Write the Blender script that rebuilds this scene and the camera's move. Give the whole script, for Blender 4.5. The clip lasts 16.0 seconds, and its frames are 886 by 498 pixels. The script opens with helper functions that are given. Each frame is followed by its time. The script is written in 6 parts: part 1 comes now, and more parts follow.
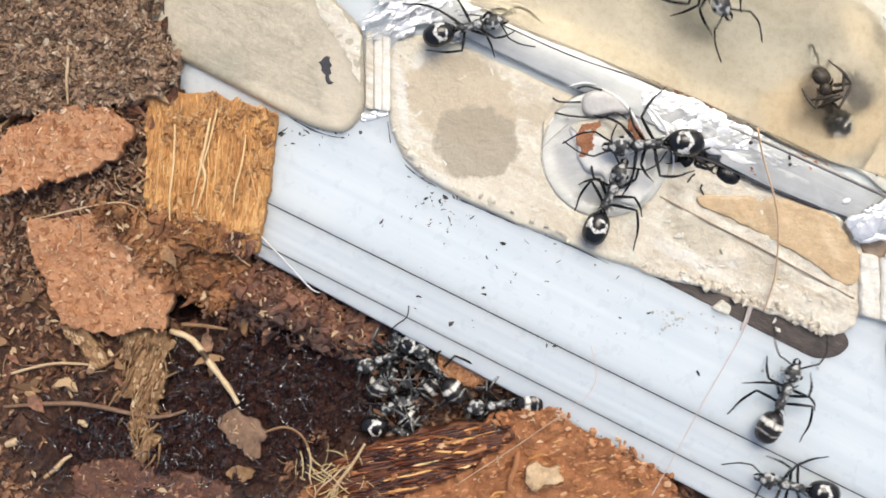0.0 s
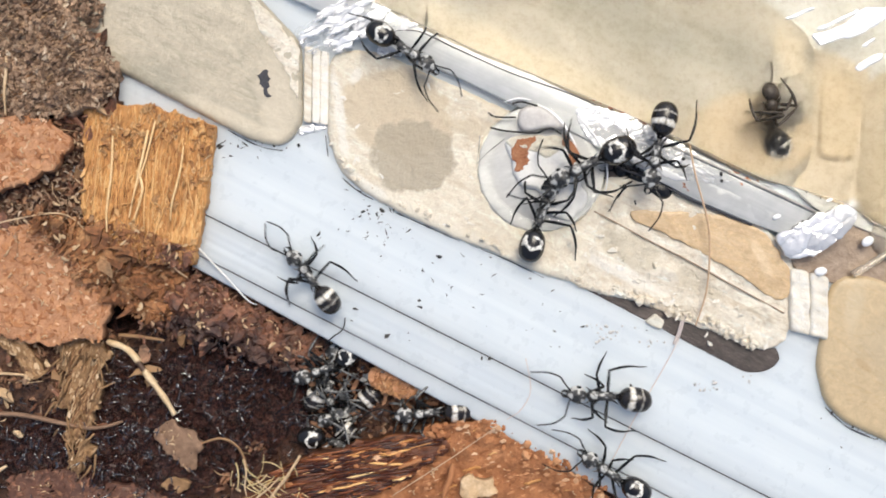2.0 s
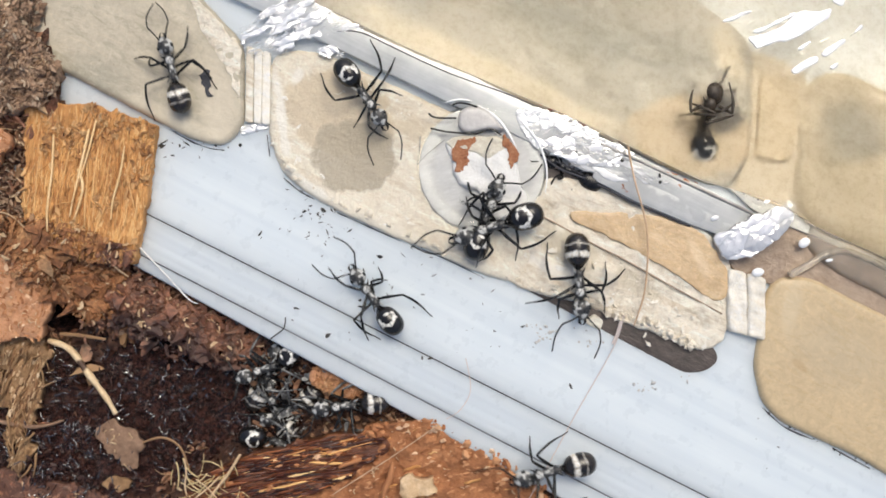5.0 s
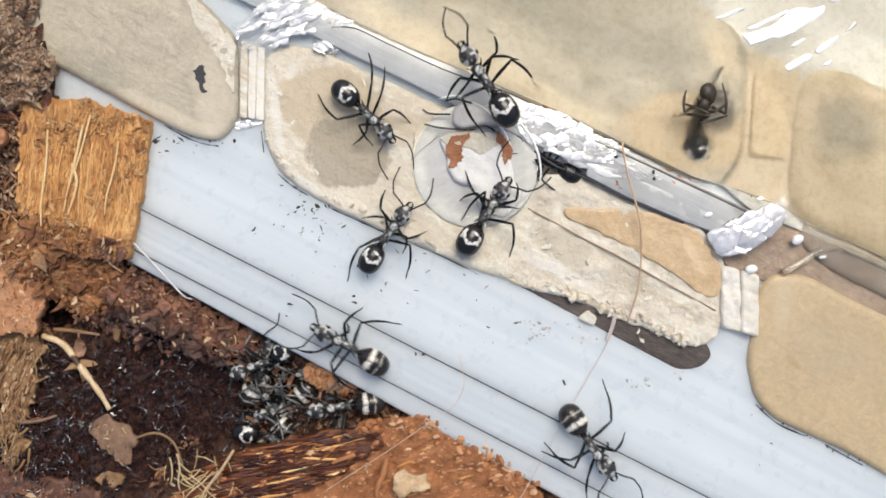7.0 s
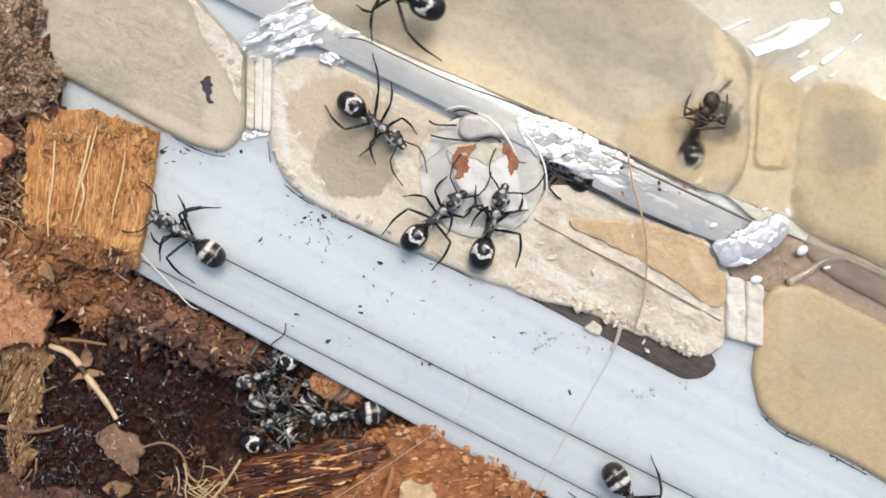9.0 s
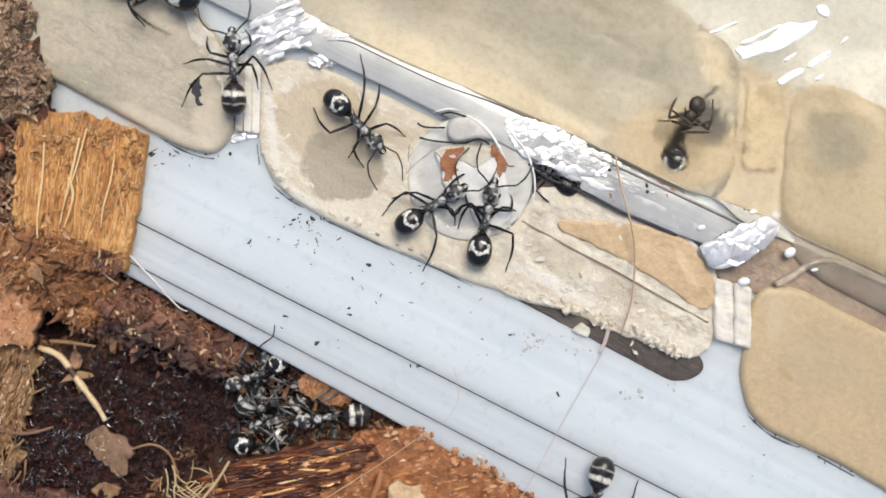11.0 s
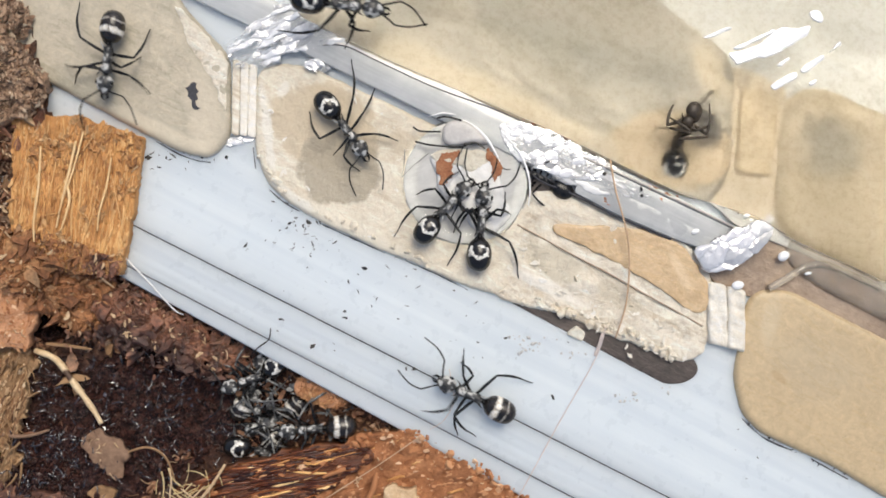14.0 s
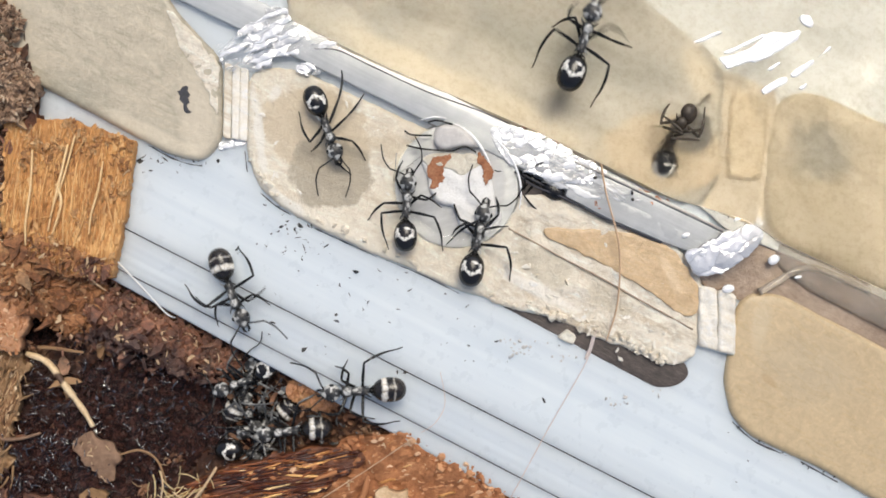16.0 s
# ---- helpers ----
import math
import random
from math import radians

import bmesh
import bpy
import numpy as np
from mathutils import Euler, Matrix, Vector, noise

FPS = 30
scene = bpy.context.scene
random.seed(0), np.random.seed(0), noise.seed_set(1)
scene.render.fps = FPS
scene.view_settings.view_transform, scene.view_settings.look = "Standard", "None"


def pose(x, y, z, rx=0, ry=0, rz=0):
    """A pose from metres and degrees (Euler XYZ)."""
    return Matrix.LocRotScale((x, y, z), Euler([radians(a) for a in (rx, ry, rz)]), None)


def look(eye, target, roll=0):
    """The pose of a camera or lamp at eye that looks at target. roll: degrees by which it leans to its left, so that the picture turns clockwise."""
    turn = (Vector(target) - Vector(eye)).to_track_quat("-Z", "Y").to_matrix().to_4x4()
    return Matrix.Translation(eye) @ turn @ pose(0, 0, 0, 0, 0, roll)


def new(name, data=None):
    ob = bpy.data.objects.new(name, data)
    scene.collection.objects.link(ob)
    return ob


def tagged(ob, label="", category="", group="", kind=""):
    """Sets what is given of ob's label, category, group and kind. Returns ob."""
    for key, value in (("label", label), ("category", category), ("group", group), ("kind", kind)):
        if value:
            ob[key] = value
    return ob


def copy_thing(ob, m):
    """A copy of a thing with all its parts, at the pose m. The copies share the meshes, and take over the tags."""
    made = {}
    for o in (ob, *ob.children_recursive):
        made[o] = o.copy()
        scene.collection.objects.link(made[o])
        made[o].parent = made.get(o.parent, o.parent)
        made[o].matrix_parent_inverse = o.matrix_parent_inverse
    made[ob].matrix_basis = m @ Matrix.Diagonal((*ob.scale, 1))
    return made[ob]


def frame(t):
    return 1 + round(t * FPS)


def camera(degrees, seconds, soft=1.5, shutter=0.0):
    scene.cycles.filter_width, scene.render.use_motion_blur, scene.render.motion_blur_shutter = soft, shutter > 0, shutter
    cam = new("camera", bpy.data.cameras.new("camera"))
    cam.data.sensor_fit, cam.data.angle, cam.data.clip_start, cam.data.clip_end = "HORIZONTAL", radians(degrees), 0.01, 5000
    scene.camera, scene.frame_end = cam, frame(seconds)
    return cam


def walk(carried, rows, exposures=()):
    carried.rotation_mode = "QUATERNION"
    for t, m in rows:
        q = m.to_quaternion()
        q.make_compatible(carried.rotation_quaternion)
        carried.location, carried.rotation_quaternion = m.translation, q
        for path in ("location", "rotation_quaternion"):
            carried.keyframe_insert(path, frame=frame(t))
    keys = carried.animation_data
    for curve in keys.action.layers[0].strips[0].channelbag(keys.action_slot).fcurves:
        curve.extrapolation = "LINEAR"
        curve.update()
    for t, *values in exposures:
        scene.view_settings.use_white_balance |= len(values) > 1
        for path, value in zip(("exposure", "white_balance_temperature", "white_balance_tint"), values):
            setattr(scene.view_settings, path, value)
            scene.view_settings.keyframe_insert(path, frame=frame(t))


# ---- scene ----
from mathutils import geometry

MM = 0.001                      # everything below is built in millimetres
cam = camera(48, 16.0, soft=1.75, shutter=0.5)
PATH = [
    (0, pose(-0.00723, -0.00044, 0.07779, -0.74, 1.81, -0.72)),
    (0.5, pose(-0.00698, -0.00049, 0.07777, -0.64, 1.83, -0.79)),
    (1, pose(-0.00600, -0.00049, 0.07795, -0.69, 1.49, -0.55)),
    (1.5, pose(-0.00432, -0.00064, 0.07804, -0.59, 1.19, -0.42)),
    (2, pose(-0.00347, -0.00039, 0.07828, -0.04, 0.90, -0.33)),
    (2.5, pose(-0.00209, 0.00006, 0.07844, 0.15, 0.60, -0.24)),
    (3, pose(-0.00042, 0.00017, 0.07853, 0.21, 0.36, -0.20)),
    (3.5, pose(0.00035, -0.00028, 0.07851, 0.29, 0.52, -0.20)),
    (4, pose(0.00014, -0.00055, 0.07853, 0.21, 0.34, -0.17)),
    (6.5, pose(0.00083, -0.00090, 0.07863, 0.17, 0.26, -0.08)),
    (7, pose(0.00076, -0.00101, 0.07862, 0.18, 0.22, -0.01)),
    (7.5, pose(0.00075, -0.00100, 0.07867, 0.31, 0.25, -0.01)),
    (8, pose(0.00062, -0.00075, 0.07876, 0.34, 0.25, 0.01)),
    (8.5, pose(0.00065, -0.00038, 0.07877, 0.16, 0.25, 0.02)),
    (9, pose(0.00001, 0.00002, 0.07889, 0.03, 0.03, 0.00)),
    (9.5, pose(0.00035, -0.00007, 0.07896, 0.19, 0.10, 0.01)),
    (12, pose(0.00098, -0.00016, 0.07916, 0.30, -0.04, 0.01)),
    (12.5, pose(0.00083, -0.00026, 0.07920, 0.41, -0.07, 0.04)),
    (13, pose(0.00093, -0.00029, 0.07922, 0.48, -0.01, 0.04)),
    (13.5, pose(0.00081, -0.00007, 0.07936, 0.37, -0.21, 0.05)),
    (14, pose(0.00095, -0.00008, 0.07938, 0.42, -0.21, 0.05)),
    (14.5, pose(0.00132, 0.00023, 0.07940, 0.32, -0.23, -0.01)),
    (15, pose(0.00111, 0.00023, 0.07940, 0.35, -0.28, 0.04)),
    (15.5, pose(0.00134, -0.00007, 0.07945, 0.45, -0.33, 0.09)),
    (16, pose(0.00144, 0.00024, 0.07956, 0.39, -0.36, 0.09)),
]
walk(cam, PATH, exposures=[(0, 0.03), (2.6, 0.03), (3.4, -0.10), (16, -0.15)])

# ---- light: soft daylight from a window side, high over the box ----
SUN_ELEV, SUN_AZ = 60, 20       # degrees; azimuth from +y towards +x
world = bpy.data.worlds.new("daylight")
scene.world = world
world.use_nodes = True
wn = world.node_tree.nodes
wl = world.node_tree.links
sky = wn.new("ShaderNodeTexSky")
sky.sky_type, sky.sun_disc = "NISHITA", False
sky.sun_elevation, sky.sun_rotation = radians(SUN_ELEV), radians(SUN_AZ)
sky.air_density, sky.dust_density = 1.0, 4.0
bg = wn["Background"]
bg.inputs["Strength"].default_value = 0.14
wl.new(sky.outputs[0], bg.inputs[0])
sun = new("sun", bpy.data.lights.new("sun", "SUN"))
sun.data.energy, sun.data.angle, sun.data.color = 1.98, radians(36), (1.0, 0.95, 0.81)
_d = Vector((math.sin(radians(SUN_AZ)) * math.cos(radians(SUN_ELEV)), math.cos(radians(SUN_AZ)) * math.cos(radians(SUN_ELEV)), math.sin(radians(SUN_ELEV))))
sun.matrix_world = look(tuple(_d), (0, 0, 0))


# ---- materials ----
class Mat:
    """A node material with coordinates in millimetres."""

    def __init__(self, name, rough=0.6, **inputs):
        self.m = bpy.data.materials.new(name)
        self.m.use_nodes = True
        self.n, self.l = self.m.node_tree.nodes, self.m.node_tree.links
        self.b = self.n["Principled BSDF"]
        self.b.inputs["Roughness"].default_value = rough
        for k, v in inputs.items():
            self.b.inputs[k.replace("_", " ")].default_value = v
        tc = self.n.new("ShaderNodeTexCoord")
        mp = self.n.new("ShaderNodeMapping")
        mp.inputs["Scale"].default_value = (1000, 1000, 1000)
        self.l.new(tc.outputs["Object"], mp.inputs[0])
        self.co = mp.outputs[0]

    def noise(self, scale, detail=4, rough=0.6, stretch=None, turn=0, distort=0.0):
        co = self.co
        if stretch:
            mp = self.n.new("ShaderNodeMapping")
            mp.vector_type = "TEXTURE"
            mp.inputs["Rotation"].default_value = (0, 0, radians(turn))
            mp.inputs["Scale"].default_value = tuple(1 / k for k in stretch)
            self.l.new(co, mp.inputs[0])
            co = mp.outputs[0]
        t = self.n.new("ShaderNodeTexNoise")
        t.inputs["Scale"].default_value, t.inputs["Detail"].default_value, t.inputs["Roughness"].default_value = scale, detail, rough
        t.inputs["Distortion"].default_value = distort
        self.l.new(co, t.inputs["Vector"])
        return t.outputs["Fac"]

    def voronoi(self, scale, feature="F1"):
        t = self.n.new("ShaderNodeTexVoronoi")
        t.feature = feature
        t.inputs["Scale"].default_value = scale
        self.l.new(self.co, t.inputs["Vector"])
        return t.outputs["Distance"]

    def ramp(self, fac, *stops):
        r = self.n.new("ShaderNodeValToRGB")
        e = r.color_ramp.elements
        while len(e) < len(stops):
            e.new(0.5)
        for s, (p, c) in zip(e, stops):
            s.position = p
            s.color = (*c, 1) if len(c) == 3 else c
        self.l.new(fac, r.inputs[0])
        return r.outputs[0]

    def mix(self, fac, a, b, blend="MIX"):
        x = self.n.new("ShaderNodeMix")
        x.data_type, x.blend_type = "RGBA", blend
        for sock, v in ((x.inputs[0], fac), (x.inputs[6], a), (x.inputs[7], b)):
            if isinstance(v, (int, float)):
                sock.default_value = v
            elif isinstance(v, tuple):
                sock.default_value = (*v, 1)
            else:
                self.l.new(v, sock)
        return x.outputs[2]

    def math(self, op, a, b=0.0):
        x = self.n.new("ShaderNodeMath")
        x.operation = op
        for sock, v in zip(x.inputs, (a, b)):
            if isinstance(v, (int, float)):
                sock.default_value = v
            else:
                self.l.new(v, sock)
        return x.outputs[0]

    def island(self):
        return self.n.new("ShaderNodeNewGeometry").outputs["Random Per Island"]

    def axis(self, which):
        s = self.n.new("ShaderNodeSeparateXYZ")
        self.l.new(self.co, s.inputs[0])
        return s.outputs[which]

    def color(self, c):
        self.l.new(c, self.b.inputs["Base Color"])
        return self

    def rough(self, r):
        self.l.new(r, self.b.inputs["Roughness"])
        return self

    def bump(self, h, depth=0.2, strength=0.6):
        """depth in millimetres."""
        x = self.n.new("ShaderNodeBump")
        x.inputs["Strength"].default_value, x.inputs["Distance"].default_value = strength, depth * MM
        self.l.new(h, x.inputs["Height"])
        self.l.new(x.outputs[0], self.b.inputs["Normal"])
        return self


def two_scale(name, dark, mid, light, s1, s2, rough, depth, turn=0, stretch=None, **kw):
    m = Mat(name, rough, **kw)
    a, b = m.noise(s1, 5, 0.6, stretch, turn), m.noise(s2, 6, 0.65, stretch, turn)
    c = m.ramp(a, (0.3, dark), (0.5, mid), (0.72, light))
    c = m.mix(0.55, c, m.ramp(b, (0.3, dark), (0.55, mid), (0.75, light)))
    return m.color(c).bump(b, depth)


WHITE = Mat("white_plastic", 0.28, Specular_IOR_Level=0.45, Subsurface_Weight=0.6, Subsurface_Scale=0.004, Subsurface_Radius=(1, 1, 1))
_s = WHITE.noise(0.12, 3)
WHITE.color(WHITE.mix(WHITE.ramp(WHITE.noise(1.3, 5), (0.5, (0, 0, 0)), (0.85, (0.12, 0.12, 0.12))), WHITE.ramp(_s, (0.3, (0.66, 0.725, 0.77)), (0.7, (0.72, 0.775, 0.80))), (0.61, 0.66, 0.73)))
_streak = WHITE.noise(0.75, 4, 0.5, (0.012, 1.0, 1), -27.3)
WHITE.color(WHITE.mix(WHITE.ramp(_streak, (0.38, (0.5,) * 3), (0.6, (0, 0, 0))), WHITE.b.inputs['Base Color'].links[0].from_socket, (0.57, 0.635, 0.69)))
WHITE.rough(WHITE.ramp(WHITE.noise(0.8, 4), (0.3, (0.22,) * 3), (0.7, (0.42,) * 3))).bump(WHITE.noise(3, 3), 0.02, 0.4)

GROOVE_FAINT = two_scale("faint_groove_dirt", (0.05, 0.05, 0.06), (0.14, 0.145, 0.16), (0.34, 0.35, 0.38), 0.5, 4, 0.7, 0.03, -27.3, (0.2, 1, 1))
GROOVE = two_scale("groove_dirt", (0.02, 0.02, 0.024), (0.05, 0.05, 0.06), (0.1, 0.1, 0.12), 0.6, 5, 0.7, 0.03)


def plaster(name, base, grey, wet=0.0, rough=0.62, depth=0.12, patch=0.13, streaks=0.5):
    m = Mat(name, rough, Specular_IOR_Level=0.35 + wet)
    big = m.noise(patch, 4, 0.6)
    c = m.ramp(big, (0.35, grey), (0.58, base))
    fine = m.noise(2.2, 8, 0.7)
    c = m.mix(m.ramp(fine, (0.42, (0, 0, 0)), (0.75, (0.5,) * 3)), c, tuple(min(0.85, v * 1.25) for v in base))
    strokes = m.noise(0.9, 6, 0.7, None, 0, 1.5)
    c = m.mix(m.ramp(strokes, (0.4, (0.45,) * 3), (0.52, (0, 0, 0))), c, tuple(v * 0.8 for v in base))
    c = m.mix(m.ramp(strokes, (0.56, (0, 0, 0)), (0.68, (0.6,) * 3)), c, tuple(min(0.86, v * 1.22) for v in base))
    streak = m.noise(0.75, 7, 0.7, (0.45, 1.7, 1), -28, 1.2)
    c = m.mix(m.ramp(streak, (0.36, (streaks,) * 3), (0.47, (0, 0, 0))), c, tuple(v * k for v, k in zip(grey, (0.9, 0.86, 0.8))))
    # pale streaks: glare on the plaster put into its colour
    c = m.mix(m.ramp(streak, (0.55, (0, 0, 0)), (0.63, (streaks,) * 3)), c, tuple(min(0.88, v * 1.35) for v in base))
    m.rough(m.ramp(streak, (0.4, (rough,) * 3), (0.62, (max(0.2, rough - 0.3),) * 3)))
    pores = m.voronoi(1.6)
    c = m.mix(m.ramp(pores, (0.02, (0.5,) * 3), (0.1, (0, 0, 0))), c, tuple(v * 0.45 for v in base))
    return m.color(c).bump(m.math("ADD", m.noise(1.4, 8, 0.65), m.math("MULTIPLY", strokes, 0.8)), depth * 1.5, 0.75)


def stain(m, color, at, rx, ry, turn=0, uneven=0.5, amount=1.0, soft=0.12):
    """A stain of its own uneven shape on a material: centre and half sizes in millimetres."""
    mp = m.n.new("ShaderNodeMapping")
    mp.vector_type = "TEXTURE"
    mp.inputs["Location"].default_value = (at[0], at[1], 0)
    mp.inputs["Rotation"].default_value = (0, 0, radians(turn))
    mp.inputs["Scale"].default_value = (rx, ry, 1e6)
    m.l.new(m.co, mp.inputs[0])
    ln = m.n.new("ShaderNodeVectorMath")
    ln.operation = "LENGTH"
    m.l.new(mp.outputs[0], ln.inputs[0])
    d = m.math("ADD", ln.outputs["Value"], m.math("MULTIPLY", m.math("SUBTRACT", m.noise(0.55, 6, 0.6), 0.5), uneven * 2))
    mask = m.ramp(d, (1 - soft, (amount,) * 3), (1 + soft, (0, 0, 0)))
    m.color(m.mix(mask, m.b.inputs["Base Color"].links[0].from_socket, color))
    return m


PLASTER = plaster("cream_plaster", (0.79, 0.71, 0.585), (0.66, 0.57, 0.44), 0.1, 0.6, 0.16, 0.13, 0.75)
PLASTER_GREY = plaster("grey_beige_plaster", (0.50, 0.44, 0.335), (0.35, 0.325, 0.25), 0.1, 0.5, 0.05, 0.09)
PLASTER_TAN = plaster("tan_plaster", (0.48, 0.385, 0.25), (0.43, 0.335, 0.215), 0.1, 0.45, 0.05, 0.06)
PLASTER_BUFF = plaster("buff_plaster", (0.52, 0.435, 0.315), (0.44, 0.365, 0.26), 0.1, 0.5, 0.05, 0.1, 0.3)
PLASTER_CREAM = plaster("bright_cream_plaster", (0.88, 0.83, 0.72), (0.77, 0.70, 0.58), 0.1, 0.5, 0.12, 0.3)
PLASTER_PALE = plaster("pale_plaster", (0.76, 0.70, 0.58), (0.64, 0.57, 0.45), 0.0, 0.75, 0.2)
DAMP = plaster("damp_plaster", (0.61, 0.44, 0.255), (0.53, 0.365, 0.20), 0.25, 0.35, 0.06, 0.2)
PLASTER_STAIN = plaster("stained_plaster", (0.42, 0.345, 0.235), (0.375, 0.31, 0.21), 0.1, 0.5, 0.05, 0.075)
PLASTER_WASH = plaster("washed_plaster", (0.60, 0.595, 0.55), (0.50, 0.49, 0.445), 0.2, 0.4, 0.08, 0.2)
PLASTER_WASH_DARK = two_scale("grey_seam", (0.16, 0.155, 0.15), (0.27, 0.265, 0.255), (0.4, 0.39, 0.37), 0.6, 3, 0.5, 0.05)
DAMP_DARK = plaster("brown_damp", (0.39, 0.29, 0.205), (0.27, 0.19, 0.13), 0.3, 0.25, 0.1, 0.2)
DIRT_SHADE = two_scale("dark_dirt_and_shade", (0.02, 0.015, 0.012), (0.085, 0.066, 0.057), (0.19, 0.15, 0.13), 0.5, 3, 0.45, 0.15, -27, (0.5, 1.6, 1))
PLASTER_WORN = plaster("worn_cream_plaster", (0.78, 0.695, 0.56), (0.69, 0.595, 0.46), 0.1, 0.6, 0.14, 0.2, 0.6)
stain(PLASTER_WORN, (0.60, 0.49, 0.34), (-8.24, 10.14), 4.6, 3.6, -25, 0.35, 0.8)
stain(PLASTER_WORN, (0.42, 0.36, 0.265), (-6.99, 6.80), 3.5, 3.0, -12, 0.35, 0.85, 0.1)
stain(PLASTER_WORN, (0.80, 0.73, 0.60), (-6.45, 2.12), 7.5, 0.9, -25, 0.6, 0.8, 0.3)
stain(PLASTER_WORN, (0.84, 0.80, 0.71), (-12.70, 9.92), 0.45, 4.4, 8, 0.7, 0.8, 0.4)
stain(PLASTER_WORN, (0.84, 0.80, 0.71), (-10.69, 4.66), 2.2, 0.45, -36, 0.7, 0.8, 0.4)
stain(PLASTER_WORN, (0.84, 0.80, 0.71), (-11.36, 13.26), 0.9, 0.5, 60, 0.7, 0.7, 0.4)
stain(PLASTER_WORN, (0.55, 0.45, 0.31), (-2.89, 9.03), 2.0, 0.8, -20, 0.7, 0.6, 0.4)
PLASTER_PIT = plaster("hazy_plaster", (0.375, 0.335, 0.265), (0.27, 0.252, 0.203), 0.15, 0.5, 0.05, 0.09)
stain(PLASTER_PIT, (0.53, 0.46, 0.34), (-1.10, 15.65), 7.0, 1.6, -26, 0.5, 0.7, 0.3)
stain(PLASTER_PIT, (0.58, 0.485, 0.34), (5.12, 12.99), 14.0, 1.3, -25, 0.6, 0.75, 0.5)
stain(PLASTER_PIT, (0.56, 0.46, 0.31), (22.43, 14.76), 1.3, 3.2, 30, 0.6, 0.7, 0.5)
stain(PLASTER_PIT, (0.46, 0.35, 0.215), (19.54, 8.55), 5.0, 3.1, -10, 0.35, 0.85, 0.1)
# dark blotch added in place of an ant's body seen through the haze
stain(PLASTER_PIT, (0.05, 0.045, 0.04), (22.0, 10.3), 1.7, 2.0, 10, 0.5, 0.95, 0.45)
stain(PLASTER_PIT, (0.22, 0.215, 0.175), (9.56, 16.99), 9.0, 2.2, -22, 0.9, 0.6, 0.5)
stain(PLASTER_PIT, (0.22, 0.21, 0.17), (-1.99, 18.76), 2.6, 2.0, 10, 0.9, 0.5, 0.5)
stain(PLASTER_PIT, (0.20, 0.19, 0.15), (18.43, 14.76), 3.5, 2.0, -40, 0.9, 0.5, 0.5)
stain(PLASTER_STAIN, (0.17, 0.16, 0.125), (31.97, 8.77), 2.6, 3.2, 15, 0.9, 0.75, 0.5)
PLASTER_TAN2 = plaster("smooth_tan_plaster", (0.55, 0.425, 0.26), (0.50, 0.385, 0.235), 0.1, 0.45, 0.02, 0.06, 0.25)
stain(PLASTER_TAN2, (0.49, 0.41, 0.285), (30.94, -8.79), 5.0, 3.4, -25, 0.5, 0.4, 0.6)
stain(PLASTER_TAN2, (0.62, 0.52, 0.36), (27.16, -5.23), 0.9, 2.6, -12, 0.6, 0.6, 0.5)
stain(PLASTER_TAN2, (0.44, 0.31, 0.17), (27.91, -9.68), 0.9, 0.4, -40, 0.6, 0.6, 0.4)
stain(PLASTER_GREY, (0.66, 0.58, 0.45), (-17.6, 11.2), 1.9, 4.6, 6, 0.5, 0.6, 0.5)
stain(PLASTER_GREY, (0.68, 0.6, 0.46), (-20.22, 9.23), 6.0, 0.9, -26, 0.5, 0.6, 0.4)
stain(PLASTER, (0.60, 0.53, 0.40), (10.04, -0.56), 3.2, 1.4, -28, 0.6, 0.7, 0.3)
stain(PLASTER, (0.55, 0.48, 0.36), (15.38, -3.45), 2.6, 0.9, -30, 0.7, 0.6, 0.3)
stain(PLASTER, (0.84, 0.79, 0.70), (9.59, -2.56), 4.0, 0.6, -26, 0.7, 0.8, 0.4)
stain(DAMP, (0.72, 0.56, 0.36), (20.04, -1.22), 0.5, 2.2, 25, 0.3, 0.6, 0.5)

ACRYLIC_TEA = Mat("stained_acrylic", 0.1, Transmission_Weight=0.75, IOR=1.49)
ACRYLIC_TEA.color(ACRYLIC_TEA.ramp(ACRYLIC_TEA.noise(0.3, 4), (0.3, (0.72, 0.62, 0.50)), (0.7, (0.90, 0.83, 0.72)))).bump(ACRYLIC_TEA.noise(0.8, 4), 0.15, 0.5)
FROST = Mat("frosted_acrylic", 0.1, Transmission_Weight=1.0, IOR=1.2)
FROST.color(FROST.ramp(FROST.noise(0.5, 4), (0.3, (0.92, 0.93, 0.94)), (0.7, (1, 1, 1)))).bump(FROST.noise(2, 4), 0.05, 0.4)
HAZE = Mat("hazy_acrylic", 0.33, Transmission_Weight=1.0, IOR=1.15)
_hz = HAZE.ramp(HAZE.noise(0.3, 6, 0.7, (0.5, 1.4, 1), -30, 1.0), (0.3, (0.82, 0.80, 0.75)), (0.52, (0.98, 0.97, 0.95)), (0.66, (1, 1, 0.99)))
HAZE.color(HAZE.mix(1.0, _hz, HAZE.ramp(HAZE.noise(2.2, 6, 0.75), (0.38, (0.8, 0.785, 0.76)), (0.55, (1, 1, 1))), "MULTIPLY")).bump(HAZE.noise(1.2, 6, 0.7), 0.05, 0.5)
